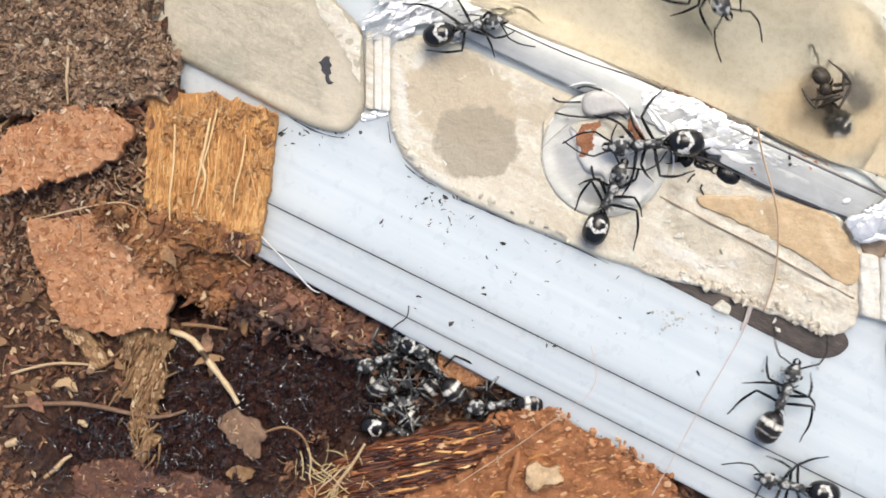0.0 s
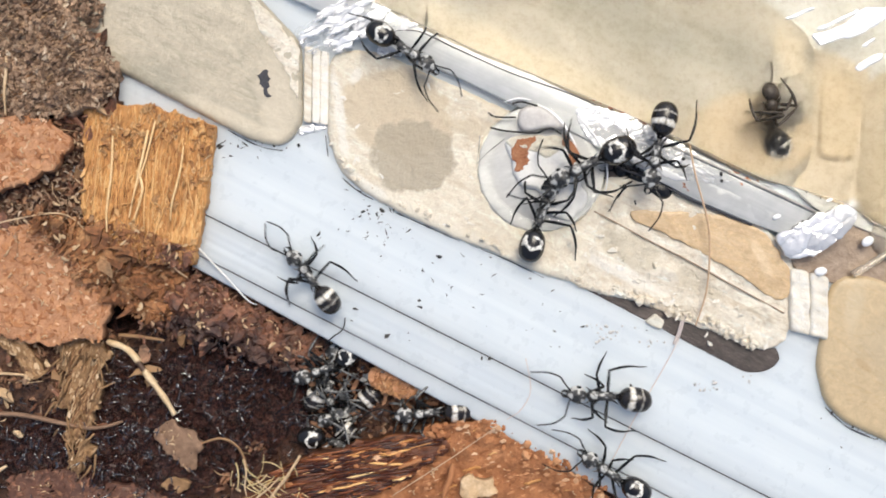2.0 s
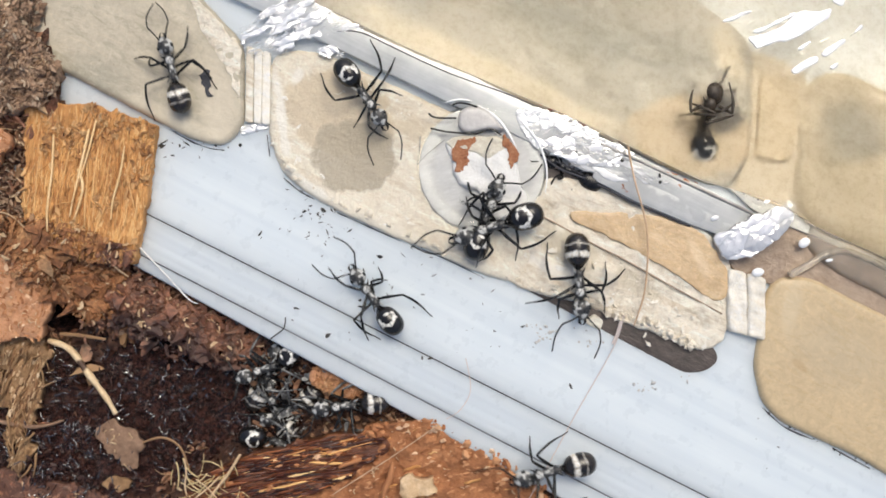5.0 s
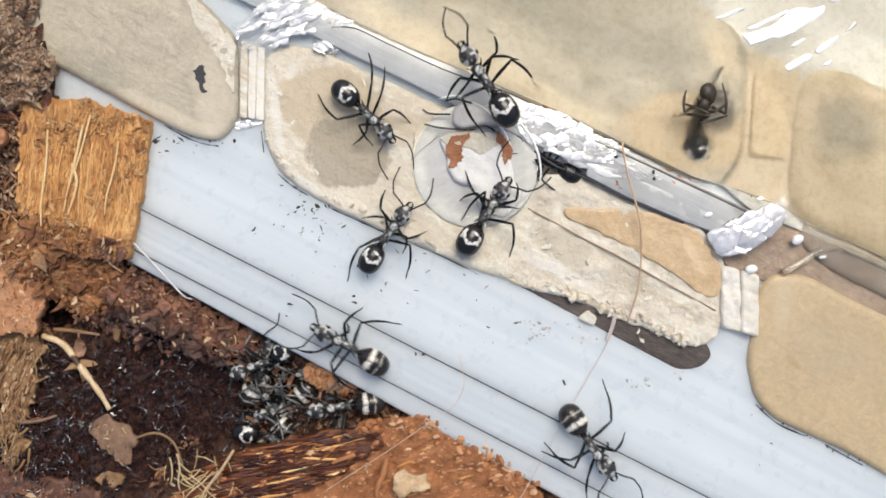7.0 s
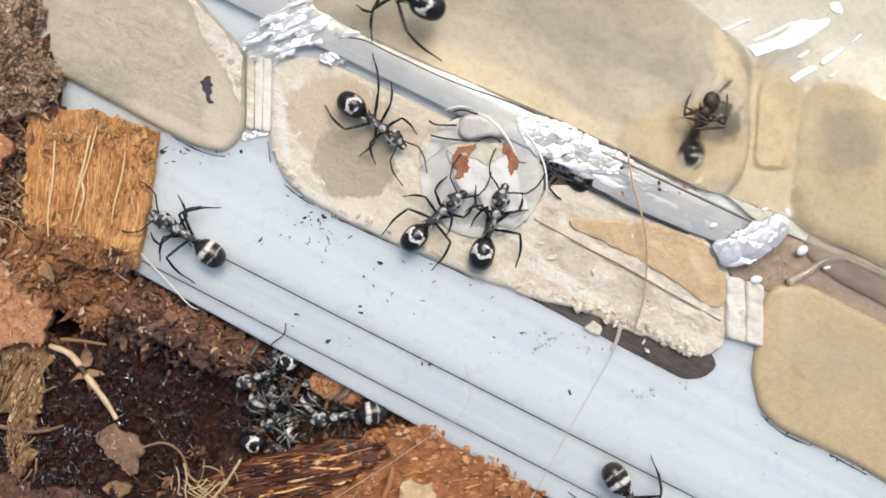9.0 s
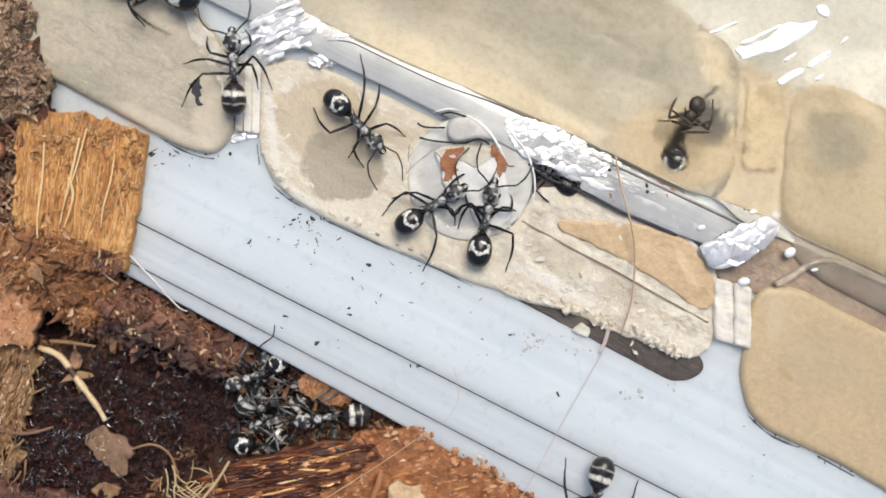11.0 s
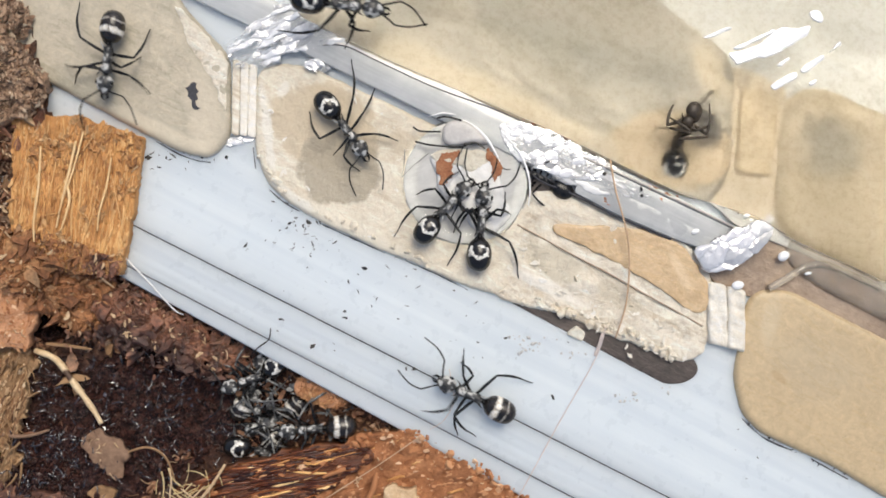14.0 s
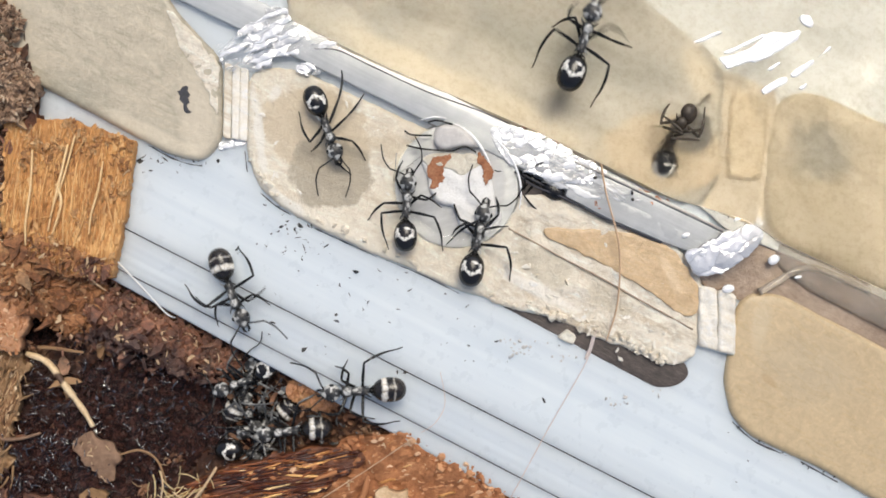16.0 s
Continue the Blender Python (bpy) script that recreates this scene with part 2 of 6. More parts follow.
def crinkled(name, turn, cell, rough, base, metal, gone, relief=0.75, fold=0.45):
    """Shiny clear film, its reflections put in as near-white colour: brick-like swollen cells with fine folds, that
    catch the light each in its own way.
    """
    m = Mat(name, rough, Specular_IOR_Level=1.0, Metallic=metal)
    bent = m.n.new("ShaderNodeTexNoise")
    bent.inputs["Scale"].default_value, bent.inputs["Detail"].default_value = 1.1, 3
    m.l.new(m.co, bent.inputs["Vector"])
    off = m.mix(1.0, m.co, m.mix(1.0, bent.outputs["Color"], (0.9, 0.9, 0.9), "MULTIPLY"), "ADD")
    mp = m.n.new("ShaderNodeMapping")
    mp.vector_type = "TEXTURE"
    mp.inputs["Rotation"].default_value = (0, 0, radians(turn))
    mp.inputs["Scale"].default_value = (*cell, 1)
    m.l.new(off, mp.inputs[0])
    dist = []
    for feature in ("DISTANCE_TO_EDGE", "F1"):
        v = m.n.new("ShaderNodeTexVoronoi")
        v.voronoi_dimensions, v.feature = "2D", feature
        v.inputs["Scale"].default_value, v.inputs["Randomness"].default_value = 1.0, 0.7
        m.l.new(mp.outputs[0], v.inputs["Vector"])
        dist.append(v)
    seam = m.ramp(dist[0].outputs["Distance"], (0.0, (fold,) * 3), (0.05, (fold / 3,) * 3), (0.09, (0, 0, 0)))
    own = m.n.new("ShaderNodeSeparateColor")
    m.l.new(dist[1].outputs["Color"], own.inputs[0])
    tint = m.ramp(own.outputs[0], (0.0, tuple(v * 0.72 for v in base)), (0.4, base), (1.0, base))
    m.color(m.mix(seam, tint, (0.42, 0.43, 0.45)))
    torn = m.math("ADD", m.math("MULTIPLY", own.outputs[2], 0.55), m.noise(0.9, 4, 0.6, (1 / cell[0], 1 / cell[1], 1), turn))
    m.l.new(m.ramp(torn, (gone, (0.06,) * 3), (gone + 0.12, (1, 1, 1))), m.b.inputs["Alpha"])
    height = m.math("SUBTRACT", m.math("MULTIPLY", m.ramp(dist[0].outputs["Distance"], (0.0, (0, 0, 0)), (0.25, (1, 1, 1))), 1.0), m.math("MULTIPLY", dist[1].outputs["Distance"], own.outputs[1]))
    return m.bump(m.math("ADD", height, m.math("MULTIPLY", m.noise(3.0, 4), 0.3)), 0.075, relief)


FILM = crinkled("crumpled_film", -26, (1.0, 0.55), 0.16, (0.93, 0.935, 0.94), 0.3, 0.62)
FILM_THIN = crinkled("thin_film", -26, (2.2, 0.45), 0.3, (0.70, 0.71, 0.72), 0.1, 0.8, 0.2, 0.3)
FILM_SHEET = crinkled("creased_film", 20, (1.0, 0.6), 0.18, (0.92, 0.925, 0.93), 0.35, 0.58, 0.4, 0.6)
FILM_CROSS = crinkled("streaky_film", 24, (2.2, 0.5), 0.2, (0.95, 0.955, 0.96), 0.25, 0.68)
# near-white colour that stands for the reflections on the lid
GLINT_BAR = crinkled("glint_bar_film", 24, (3.2, 0.9), 0.2, (0.97, 0.975, 0.98), 0.1, 0.1, 0.25, 0.15)
FILM_CAP = crinkled("swollen_film", 28, (2.0, 1.2), 0.12, (0.93, 0.93, 0.94), 0.4, 0.05)
# highlights as near-white colour, for the collar's glints and the drops
GLINT = Mat("white_glint", 0.16, Specular_IOR_Level=1.0)
GLINT.color(GLINT.ramp(GLINT.noise(1.2, 5), (0.3, (0.84, 0.85, 0.86)), (0.46, (0.98, 0.98, 0.98)))).bump(GLINT.noise(2, 4), 0.05, 0.4)
RAIL = Mat("scratched_acrylic", 0.16, Transmission_Weight=0.35, IOR=1.49, Specular_IOR_Level=0.6)
_st = RAIL.noise(1.0, 6, 0.65, (0.12, 2.6, 1), -26)
RAIL.color(RAIL.mix(0.68, RAIL.ramp(_st, (0.3, (0.60, 0.61, 0.61)), (0.5, (0.76, 0.77, 0.765)), (0.66, (0.93, 0.935, 0.93))), RAIL.ramp(RAIL.noise(0.3, 4), (0.35, (0.56, 0.58, 0.59)), (0.65, (0.78, 0.80, 0.80))))).bump(_st, 0.05, 0.3)
WELL = two_scale("grey_port_floor", (0.44, 0.44, 0.425), (0.54, 0.54, 0.525), (0.66, 0.66, 0.64), 0.4, 2, 0.35, 0.06, 20, (0.5, 1.5, 1))
BEAD = two_scale("grey_bead", (0.46, 0.44, 0.42), (0.58, 0.555, 0.53), (0.7, 0.68, 0.65), 0.5, 3, 0.15, 0.03)
COTTON = two_scale("white_cotton", (0.74, 0.72, 0.68), (0.84, 0.83, 0.8), (0.88, 0.87, 0.85), 0.8, 6, 0.95, 0.15)
RUST = two_scale("rust_stain", (0.16, 0.05, 0.02), (0.36, 0.14, 0.06), (0.55, 0.3, 0.16), 1.5, 6, 0.7, 0.08)

SOIL = Mat("coco_soil", 0.8, Specular_IOR_Level=0.8)
_ex = SOIL.math("DIVIDE", SOIL.math("SUBTRACT", SOIL.axis(0), (-20.37, -11.54)[0]), 13.0)
_ey = SOIL.math("DIVIDE", SOIL.math("SUBTRACT", SOIL.axis(1), (-20.37, -11.54)[1]), 5.8)
_wet_and_pit = SOIL.math("ADD", SOIL.math("SQRT", SOIL.math("ADD", SOIL.math("MULTIPLY", _ex, _ex), SOIL.math("MULTIPLY", _ey, _ey))), SOIL.math("MULTIPLY", SOIL.math("SUBTRACT", SOIL.noise(0.35, 4), 0.5), 1.2))
_fx = SOIL.math("DIVIDE", SOIL.math("SUBTRACT", SOIL.axis(0), (-30.23, -16.69)[0]), 17.0)
_fy = SOIL.math("DIVIDE", SOIL.math("SUBTRACT", SOIL.axis(1), (-30.23, -16.69)[1]), 6.2)
_wet_and_pit = SOIL.math("MINIMUM", _wet_and_pit, SOIL.math("ADD", 0.15, SOIL.math("SQRT", SOIL.math("ADD", SOIL.math("MULTIPLY", _fx, _fx), SOIL.math("MULTIPLY", _fy, _fy)))))
# the pit takes the wet soil's dark colour too, as painted shade
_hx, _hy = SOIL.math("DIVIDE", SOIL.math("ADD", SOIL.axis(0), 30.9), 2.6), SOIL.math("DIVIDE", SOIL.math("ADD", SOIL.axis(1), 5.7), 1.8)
_wet_and_pit = SOIL.math("MINIMUM", _wet_and_pit, SOIL.math("SQRT", SOIL.math("ADD", SOIL.math("MULTIPLY", _hx, _hx), SOIL.math("MULTIPLY", _hy, _hy))))
_dry = SOIL.ramp(SOIL.noise(1.6, 8, 0.7), (0.32, (0.03, 0.012, 0.008)), (0.5, (0.14, 0.058, 0.03)), (0.7, (0.32, 0.155, 0.08)))
_moist = SOIL.ramp(SOIL.noise(1.9, 8, 0.7), (0.34, (0.009, 0.004, 0.0035)), (0.52, (0.058, 0.024, 0.018)), (0.75, (0.17, 0.074, 0.052)))
_mask = SOIL.ramp(_wet_and_pit, (0.75, (0, 0, 0)), (1.0, (1, 1, 1)))
SOIL.color(SOIL.mix(_mask, _moist, _dry)).bump(SOIL.noise(1.5, 8, 0.72, None, 0, 1.2), 0.8, 1.0)
SOIL.rough(SOIL.mix(_mask, (0.16,) * 3, (0.85,) * 3))



def humus(name, dark, mid, light, pale, rough=0.75, own=0.4, **kw):
    """Decayed husk: blotches that run over many pieces, and each piece a little of its own."""
    m = Mat(name, rough, **kw)
    each = m.ramp(m.island(), (0.0, dark), (0.45, mid), (0.9, light), (1.0, pale))
    blot = m.ramp(m.noise(0.55, 6, 0.65), (0.36, dark), (0.52, mid), (0.68, light))
    fine = m.ramp(m.noise(3.5, 5, 0.7), (0.36, (0.45,) * 3), (0.62, (1.15,) * 3))
    return m.color(m.mix(0.8, m.mix(own, blot, each), fine, "MULTIPLY")).bump(m.noise(6, 6, 0.7), 0.15, 0.8)


CRUMB = humus("soil_crumbs", (0.035, 0.014, 0.009), (0.33, 0.155, 0.083), (0.6, 0.35, 0.195), (0.85, 0.68, 0.47))
CRUMB_DARK = humus("wet_crumbs", (0.009, 0.004, 0.0035), (0.036, 0.013, 0.009), (0.09, 0.036, 0.024), (0.24, 0.15, 0.11), 0.2, Specular_IOR_Level=0.55)
WATER = Mat("water_drops", 0.05, Specular_IOR_Level=1.0, IOR=2.0)
WATER.color(WATER.ramp(WATER.noise(0.8, 3), (0.3, (0.01, 0.006, 0.005)), (0.7, (0.05, 0.03, 0.025))))
FIBRE = Mat("coco_fibre", 0.6)
FIBRE.color(FIBRE.ramp(FIBRE.island(), (0.0, (0.10, 0.045, 0.02)), (0.6, (0.28, 0.14, 0.06)), (1.0, (0.60, 0.42, 0.24))))
STRAW = two_scale("pale_straw", (0.42, 0.26, 0.13), (0.62, 0.44, 0.26), (0.78, 0.62, 0.42), 0.7, 4, 0.6, 0.05)
STRAW_GREEN = two_scale("yellow_straw", (0.42, 0.29, 0.12), (0.62, 0.48, 0.24), (0.8, 0.68, 0.42), 0.7, 4, 0.5, 0.05)
STRAW_GOLD = two_scale("golden_straw", (0.72, 0.46, 0.2), (0.86, 0.6, 0.3), (0.92, 0.74, 0.46), 0.7, 4, 0.6, 0.05)
TWIG = two_scale("broken_twig", (0.50, 0.32, 0.16), (0.74, 0.54, 0.31), (0.86, 0.70, 0.47), 0.5, 4, 0.55, 0.05)
stain(TWIG, (0.06, 0.025, 0.016), (-28.85, -9.65), 0.55, 0.55, 0, 0.6, 0.95, 0.3)
HAIR = two_scale("tan_hair", (0.42, 0.27, 0.16), (0.56, 0.38, 0.24), (0.66, 0.48, 0.33), 0.4, 3, 0.45, 0.01)
HAIR_PALE = two_scale("pale_hair", (0.62, 0.5, 0.44), (0.7, 0.6, 0.55), (0.74, 0.67, 0.63), 0.4, 3, 0.4, 0.01)
HUSK = Mat("husk_strands", 0.6)
HUSK.color(HUSK.mix(0.5, HUSK.ramp(HUSK.noise(0.45, 6, 0.65), (0.36, (0.20, 0.07, 0.02)), (0.49, (0.60, 0.29, 0.095)), (0.66, (0.76, 0.45, 0.17))), HUSK.ramp(HUSK.island(), (0.0, (0.2, 0.07, 0.02)), (0.2, (0.54, 0.25, 0.08)), (0.65, (0.70, 0.38, 0.13)), (1.0, (0.84, 0.60, 0.30))))).bump(HUSK.noise(6, 4), 0.05, 0.5)
SPLINT = Mat("orange_splinters", 0.3, Specular_IOR_Level=0.5)
SPLINT.color(SPLINT.ramp(SPLINT.island(), (0.0, (0.018, 0.006, 0.005)), (0.62, (0.10, 0.026, 0.010)), (0.92, (0.36, 0.12, 0.034)), (0.975, (0.82, 0.46, 0.16)), (1.0, (0.9, 0.62, 0.3)))).bump(SPLINT.noise(6, 4), 0.05, 0.5)
SPLINTER = two_scale("tan_splinter", (0.16, 0.085, 0.036), (0.33, 0.19, 0.088), (0.47, 0.31, 0.165), 0.6, 2.5, 0.7, 0.3)
CRUMB_GREY = humus("grey_brown_crumbs", (0.05, 0.027, 0.016), (0.32, 0.195, 0.12), (0.66, 0.46, 0.31), (0.9, 0.76, 0.56), 0.85, 0.65)
TANFIB = Mat("tan_fibres", 0.7)
TANFIB.color(TANFIB.ramp(TANFIB.island(), (0.0, (0.13, 0.065, 0.028)), (0.5, (0.40, 0.235, 0.115)), (0.9, (0.56, 0.38, 0.215)), (1.0, (0.76, 0.58, 0.38)))).bump(TANFIB.noise(6, 4), 0.06, 0.6)
MULCH = humus("red_mulch", (0.04, 0.015, 0.01), (0.27, 0.105, 0.054), (0.47, 0.225, 0.12), (0.75, 0.55, 0.38), 0.4, 0.3, Specular_IOR_Level=0.7)
stain(MULCH, (0.03, 0.013, 0.011), (-22.00, -7.83), 9.0, 2.0, -26, 0.9, 0.8, 0.6)
MULCH_ORANGE = humus("orange_mulch", (0.09, 0.032, 0.012), (0.38, 0.155, 0.058), (0.62, 0.33, 0.14), (0.85, 0.63, 0.37), 0.6, 0.35)
BARKFIB = Mat("bark_fibres", 0.75)
BARKFIB.color(BARKFIB.ramp(BARKFIB.island(), (0.0, (0.28, 0.105, 0.04)), (0.5, (0.47, 0.205, 0.085)), (0.85, (0.58, 0.30, 0.145)), (1.0, (0.78, 0.55, 0.36)))).bump(BARKFIB.noise(6, 4), 0.06, 0.6)
BARK = two_scale("red_bark", (0.32, 0.14, 0.066), (0.56, 0.28, 0.145), (0.68, 0.41, 0.235), 0.4, 3.4, 0.8, 0.35)
BARK_SLAB = two_scale("slab_bark", (0.20, 0.072, 0.027), (0.40, 0.165, 0.066), (0.53, 0.26, 0.12), 0.4, 3.4, 0.7, 0.35)
BARK_DARK = two_scale("dark_bark", (0.05, 0.02, 0.014), (0.125, 0.054, 0.033), (0.22, 0.10, 0.062), 0.5, 2.6, 0.6, 0.25)
WOOD = two_scale("fibrous_husk", (0.24, 0.09, 0.026), (0.58, 0.28, 0.09), (0.74, 0.43, 0.17), 0.5, 1.6, 0.7, 0.3, -8, (3.2, 0.28, 1))
SPLIT = two_scale("split_wood", (0.03, 0.01, 0.006), (0.14, 0.045, 0.018), (0.42, 0.17, 0.055), 0.5, 1.3, 0.45, 0.3, 11, (0.22, 3.0, 1))
LEAF = two_scale("dry_leaf", (0.13, 0.07, 0.04), (0.24, 0.14, 0.085), (0.34, 0.22, 0.14), 0.5, 3, 0.7, 0.12)
FRASS = Mat("black_frass", 0.7)
FRASS.color(FRASS.ramp(FRASS.island(), (0, (0.012, 0.012, 0.014)), (1, (0.06, 0.055, 0.05))))
TABLE = two_scale("pale_table", (0.5, 0.47, 0.42), (0.58, 0.55, 0.5), (0.64, 0.61, 0.57), 0.02, 0.3, 0.5, 0.05)

CUTICLE = Mat("black_cuticle", 0.2, Specular_IOR_Level=0.4)
CUTICLE.color(CUTICLE.ramp(CUTICLE.noise(3, 5), (0.4, (0.005, 0.005, 0.006)), (0.8, (0.03, 0.03, 0.03)))).bump(CUTICLE.noise(9, 4), 0.03, 0.5)
DOWN = Mat("grey_downy_cuticle", 0.34, Specular_IOR_Level=0.5)
DOWN.color(DOWN.mix(0.3, DOWN.ramp(DOWN.noise(1.5, 4, 0.6), (0.47, (0.006, 0.006, 0.007)), (0.53, (0.06, 0.06, 0.06)), (0.60, (0.72, 0.72, 0.69))), DOWN.ramp(DOWN.noise(7, 4, 0.7), (0.4, (0.01, 0.01, 0.011)), (0.7, (0.22, 0.22, 0.21))))).bump(DOWN.noise(8, 5), 0.05, 0.6)
# hair bands, whitened so that the gaster's bright crescents are in the colour
GASTER = Mat("banded_gaster", 0.2, Specular_IOR_Level=0.6)
_gy = GASTER.axis(1)
_gx = GASTER.math("ADD", GASTER.math("ADD", GASTER.axis(0), GASTER.math("MULTIPLY", GASTER.math("MULTIPLY", _gy, _gy), -0.16)), GASTER.math("MULTIPLY", GASTER.math("SUBTRACT", GASTER.noise(2.2, 4), 0.5), 0.45))
_bands = GASTER.ramp(GASTER.math("MULTIPLY", _gx, -0.3333), (0.24, (0, 0, 0)), (0.30, (1, 1, 1)), (0.40, (1, 1, 1)), (0.45, (0, 0, 0)), (0.60, (0, 0, 0)), (0.62, (0.4,) * 3), (0.64, (0.4,) * 3), (0.67, (0, 0, 0)))
_gap = GASTER.ramp(GASTER.math("ADD", GASTER.math("ABSOLUTE", _gy), GASTER.math("MULTIPLY", GASTER.noise(1.5, 3), 0.4)), (0.2, (0.35,) * 3), (0.34, (1, 1, 1)))
_bands = GASTER.math("MULTIPLY", _bands, _gap)
_pile = GASTER.ramp(GASTER.noise(4, 5, 0.7, (0.5, 2.5, 2)), (0.30, (0.26, 0.22, 0.16)), (0.44, (0.66, 0.60, 0.48)), (0.55, (0.88, 0.86, 0.82)))
GASTER.color(GASTER.mix(_bands, GASTER.ramp(GASTER.noise(0.9, 3), (0.35, (0.010, 0.009, 0.009)), (0.7, (0.035, 0.026, 0.02))), _pile))
GASTER.rough(GASTER.mix(_bands, (0.18,) * 3, (0.5,) * 3)).bump(GASTER.noise(10, 3), 0.02, 0.4)
# white ring: the bright sky's reflection put into the gaster's colour
RING_GLINT = Mat("gaster_ring_glint", 0.2, Specular_IOR_Level=0.6)
_rx, _ry = RING_GLINT.math("ADD", RING_GLINT.axis(0), 1.05), RING_GLINT.math("MULTIPLY", RING_GLINT.axis(1), 0.8)
_rr = RING_GLINT.math("SQRT", RING_GLINT.math("ADD", RING_GLINT.math("MULTIPLY", _rx, _rx), RING_GLINT.math("MULTIPLY", _ry, _ry)))
_rr = RING_GLINT.math("ADD", _rr, RING_GLINT.math("MULTIPLY", RING_GLINT.math("SUBTRACT", RING_GLINT.noise(1.3, 5), 0.5), 0.95))
_ring = RING_GLINT.math("MULTIPLY", RING_GLINT.ramp(_rr, (0.40, (0, 0, 0)), (0.46, (1, 1, 1)), (0.66, (1, 1, 1)), (0.73, (0, 0, 0))), RING_GLINT.ramp(RING_GLINT.math("SUBTRACT", RING_GLINT.noise(0.8, 3), _rx), (0.0, (0, 0, 0)), (0.12, (1, 1, 1))))
RING_GLINT.color(RING_GLINT.mix(_ring, (0.010, 0.009, 0.009), RING_GLINT.ramp(RING_GLINT.noise(5, 5, 0.7), (0.34, (0.2, 0.18, 0.15)), (0.48, (0.84, 0.82, 0.76)))))
RING_GLINT.rough(RING_GLINT.mix(_ring, (0.16,) * 3, (0.5,) * 3)).bump(RING_GLINT.noise(10, 3), 0.02, 0.4)
BROWNISH = two_scale("brown_cuticle", (0.025, 0.018, 0.012), (0.06, 0.045, 0.03), (0.12, 0.09, 0.06), 1.2, 5, 0.45, 0.04)
# silver-grey patches: glare on the shins and scraps, painted as colour
GLARE_GREY = Mat("glare_grey_cuticle", 0.3, Specular_IOR_Level=0.8)
GLARE_GREY.color(GLARE_GREY.ramp(GLARE_GREY.noise(1.5, 4), (0.38, (0.015, 0.015, 0.015)), (0.55, (0.13, 0.13, 0.125)), (0.7, (0.42, 0.41, 0.38)))).bump(GLARE_GREY.noise(9, 4), 0.03, 0.5)
EYE = Mat("eye", 0.08, Specular_IOR_Level=0.8)
EYE.b.inputs["Base Color"].default_value = (0.006, 0.006, 0.006, 1)


# ---- mesh helpers (millimetres) ----
def part(name, bm, material, parent=None, label="", smooth=True, at=None):
    """One mesh object from a bmesh in millimetres."""
    bmesh.ops.recalc_face_normals(bm, faces=bm.faces)
    for v in bm.verts:
        v.co *= MM
    me = bpy.data.meshes.new(name)
    bm.to_mesh(me)
    bm.free()
    me.materials.append(material.m)
    for p in me.polygons:
        p.use_smooth = smooth
    ob = new(name, me)
    if parent:
        ob.parent = parent
    if at is not None:
        ob.matrix_basis = at
    if label:
        tagged(ob, label)
    return ob


def thing(name, label, category, group="", kind="", at=None):
    e = new(name)
    e.empty_display_size = 0.001
    if at is not None:
        e.matrix_basis = at
    return tagged(e, label, category, group, kind)


def spin(a):
    return Vector((math.cos(radians(a)), math.sin(radians(a)), 0))


def outline(corners, r=0.6, step=0.3, wob=0.0, seed=0, freq=0.35):
    """A closed outline through corners rounded by r, evenly spaced, with an uneven edge."""
    base = [Vector((*c, 0)) for c in corners]
    pts = []
    for i, p in enumerate(base):
        a, b = base[i - 1], base[(i + 1) % len(base)]
        e0 = p + (a - p).normalized() * min(r, (a - p).length * 0.48)
        e1 = p + (b - p).normalized() * min(r, (b - p).length * 0.48)
        for k in range(7):
            w = k / 6
            pts.append(e0 * (1 - w) ** 2 + p * 2 * w * (1 - w) + e1 * w * w)
    seg = [(b - a).length for a, b in zip(pts, pts[1:] + pts[:1])]
    total, out = sum(seg), []
    count = max(24, int(total / step))
    for i in range(count):
        d, k = total * i / count, 0
        while d > seg[k]:
            d -= seg[k]
            k += 1
        out.append(pts[k].lerp(pts[(k + 1) % len(pts)], d / max(seg[k], 1e-9)))
    if wob:
        n = normals(out)
        out = [p + q * wob * (noise.noise(p * freq + Vector((seed * 7.3, 0, 1))) + 0.6 * noise.noise(p * freq * 4 + Vector((0, seed * 3.1, 5)))) for p, q in zip(out, n)]
    return out


def normals(pts):
    """Outward normals of a closed outline."""
    area = sum(a.x * b.y - a.y * b.x for a, b in zip(pts, pts[1:] + pts[:1]))
    s = 1 if area > 0 else -1
    out = []
    for i in range(len(pts)):
        d = (pts[(i + 1) % len(pts)] - pts[i - 1]).normalized()
        out.append(Vector((d.y, -d.x, 0)) * s)
    return out


def fbm(p, octaves=4):
    return sum(noise.noise(p * 2.1 ** k) * 0.55 ** k for k in range(octaves))


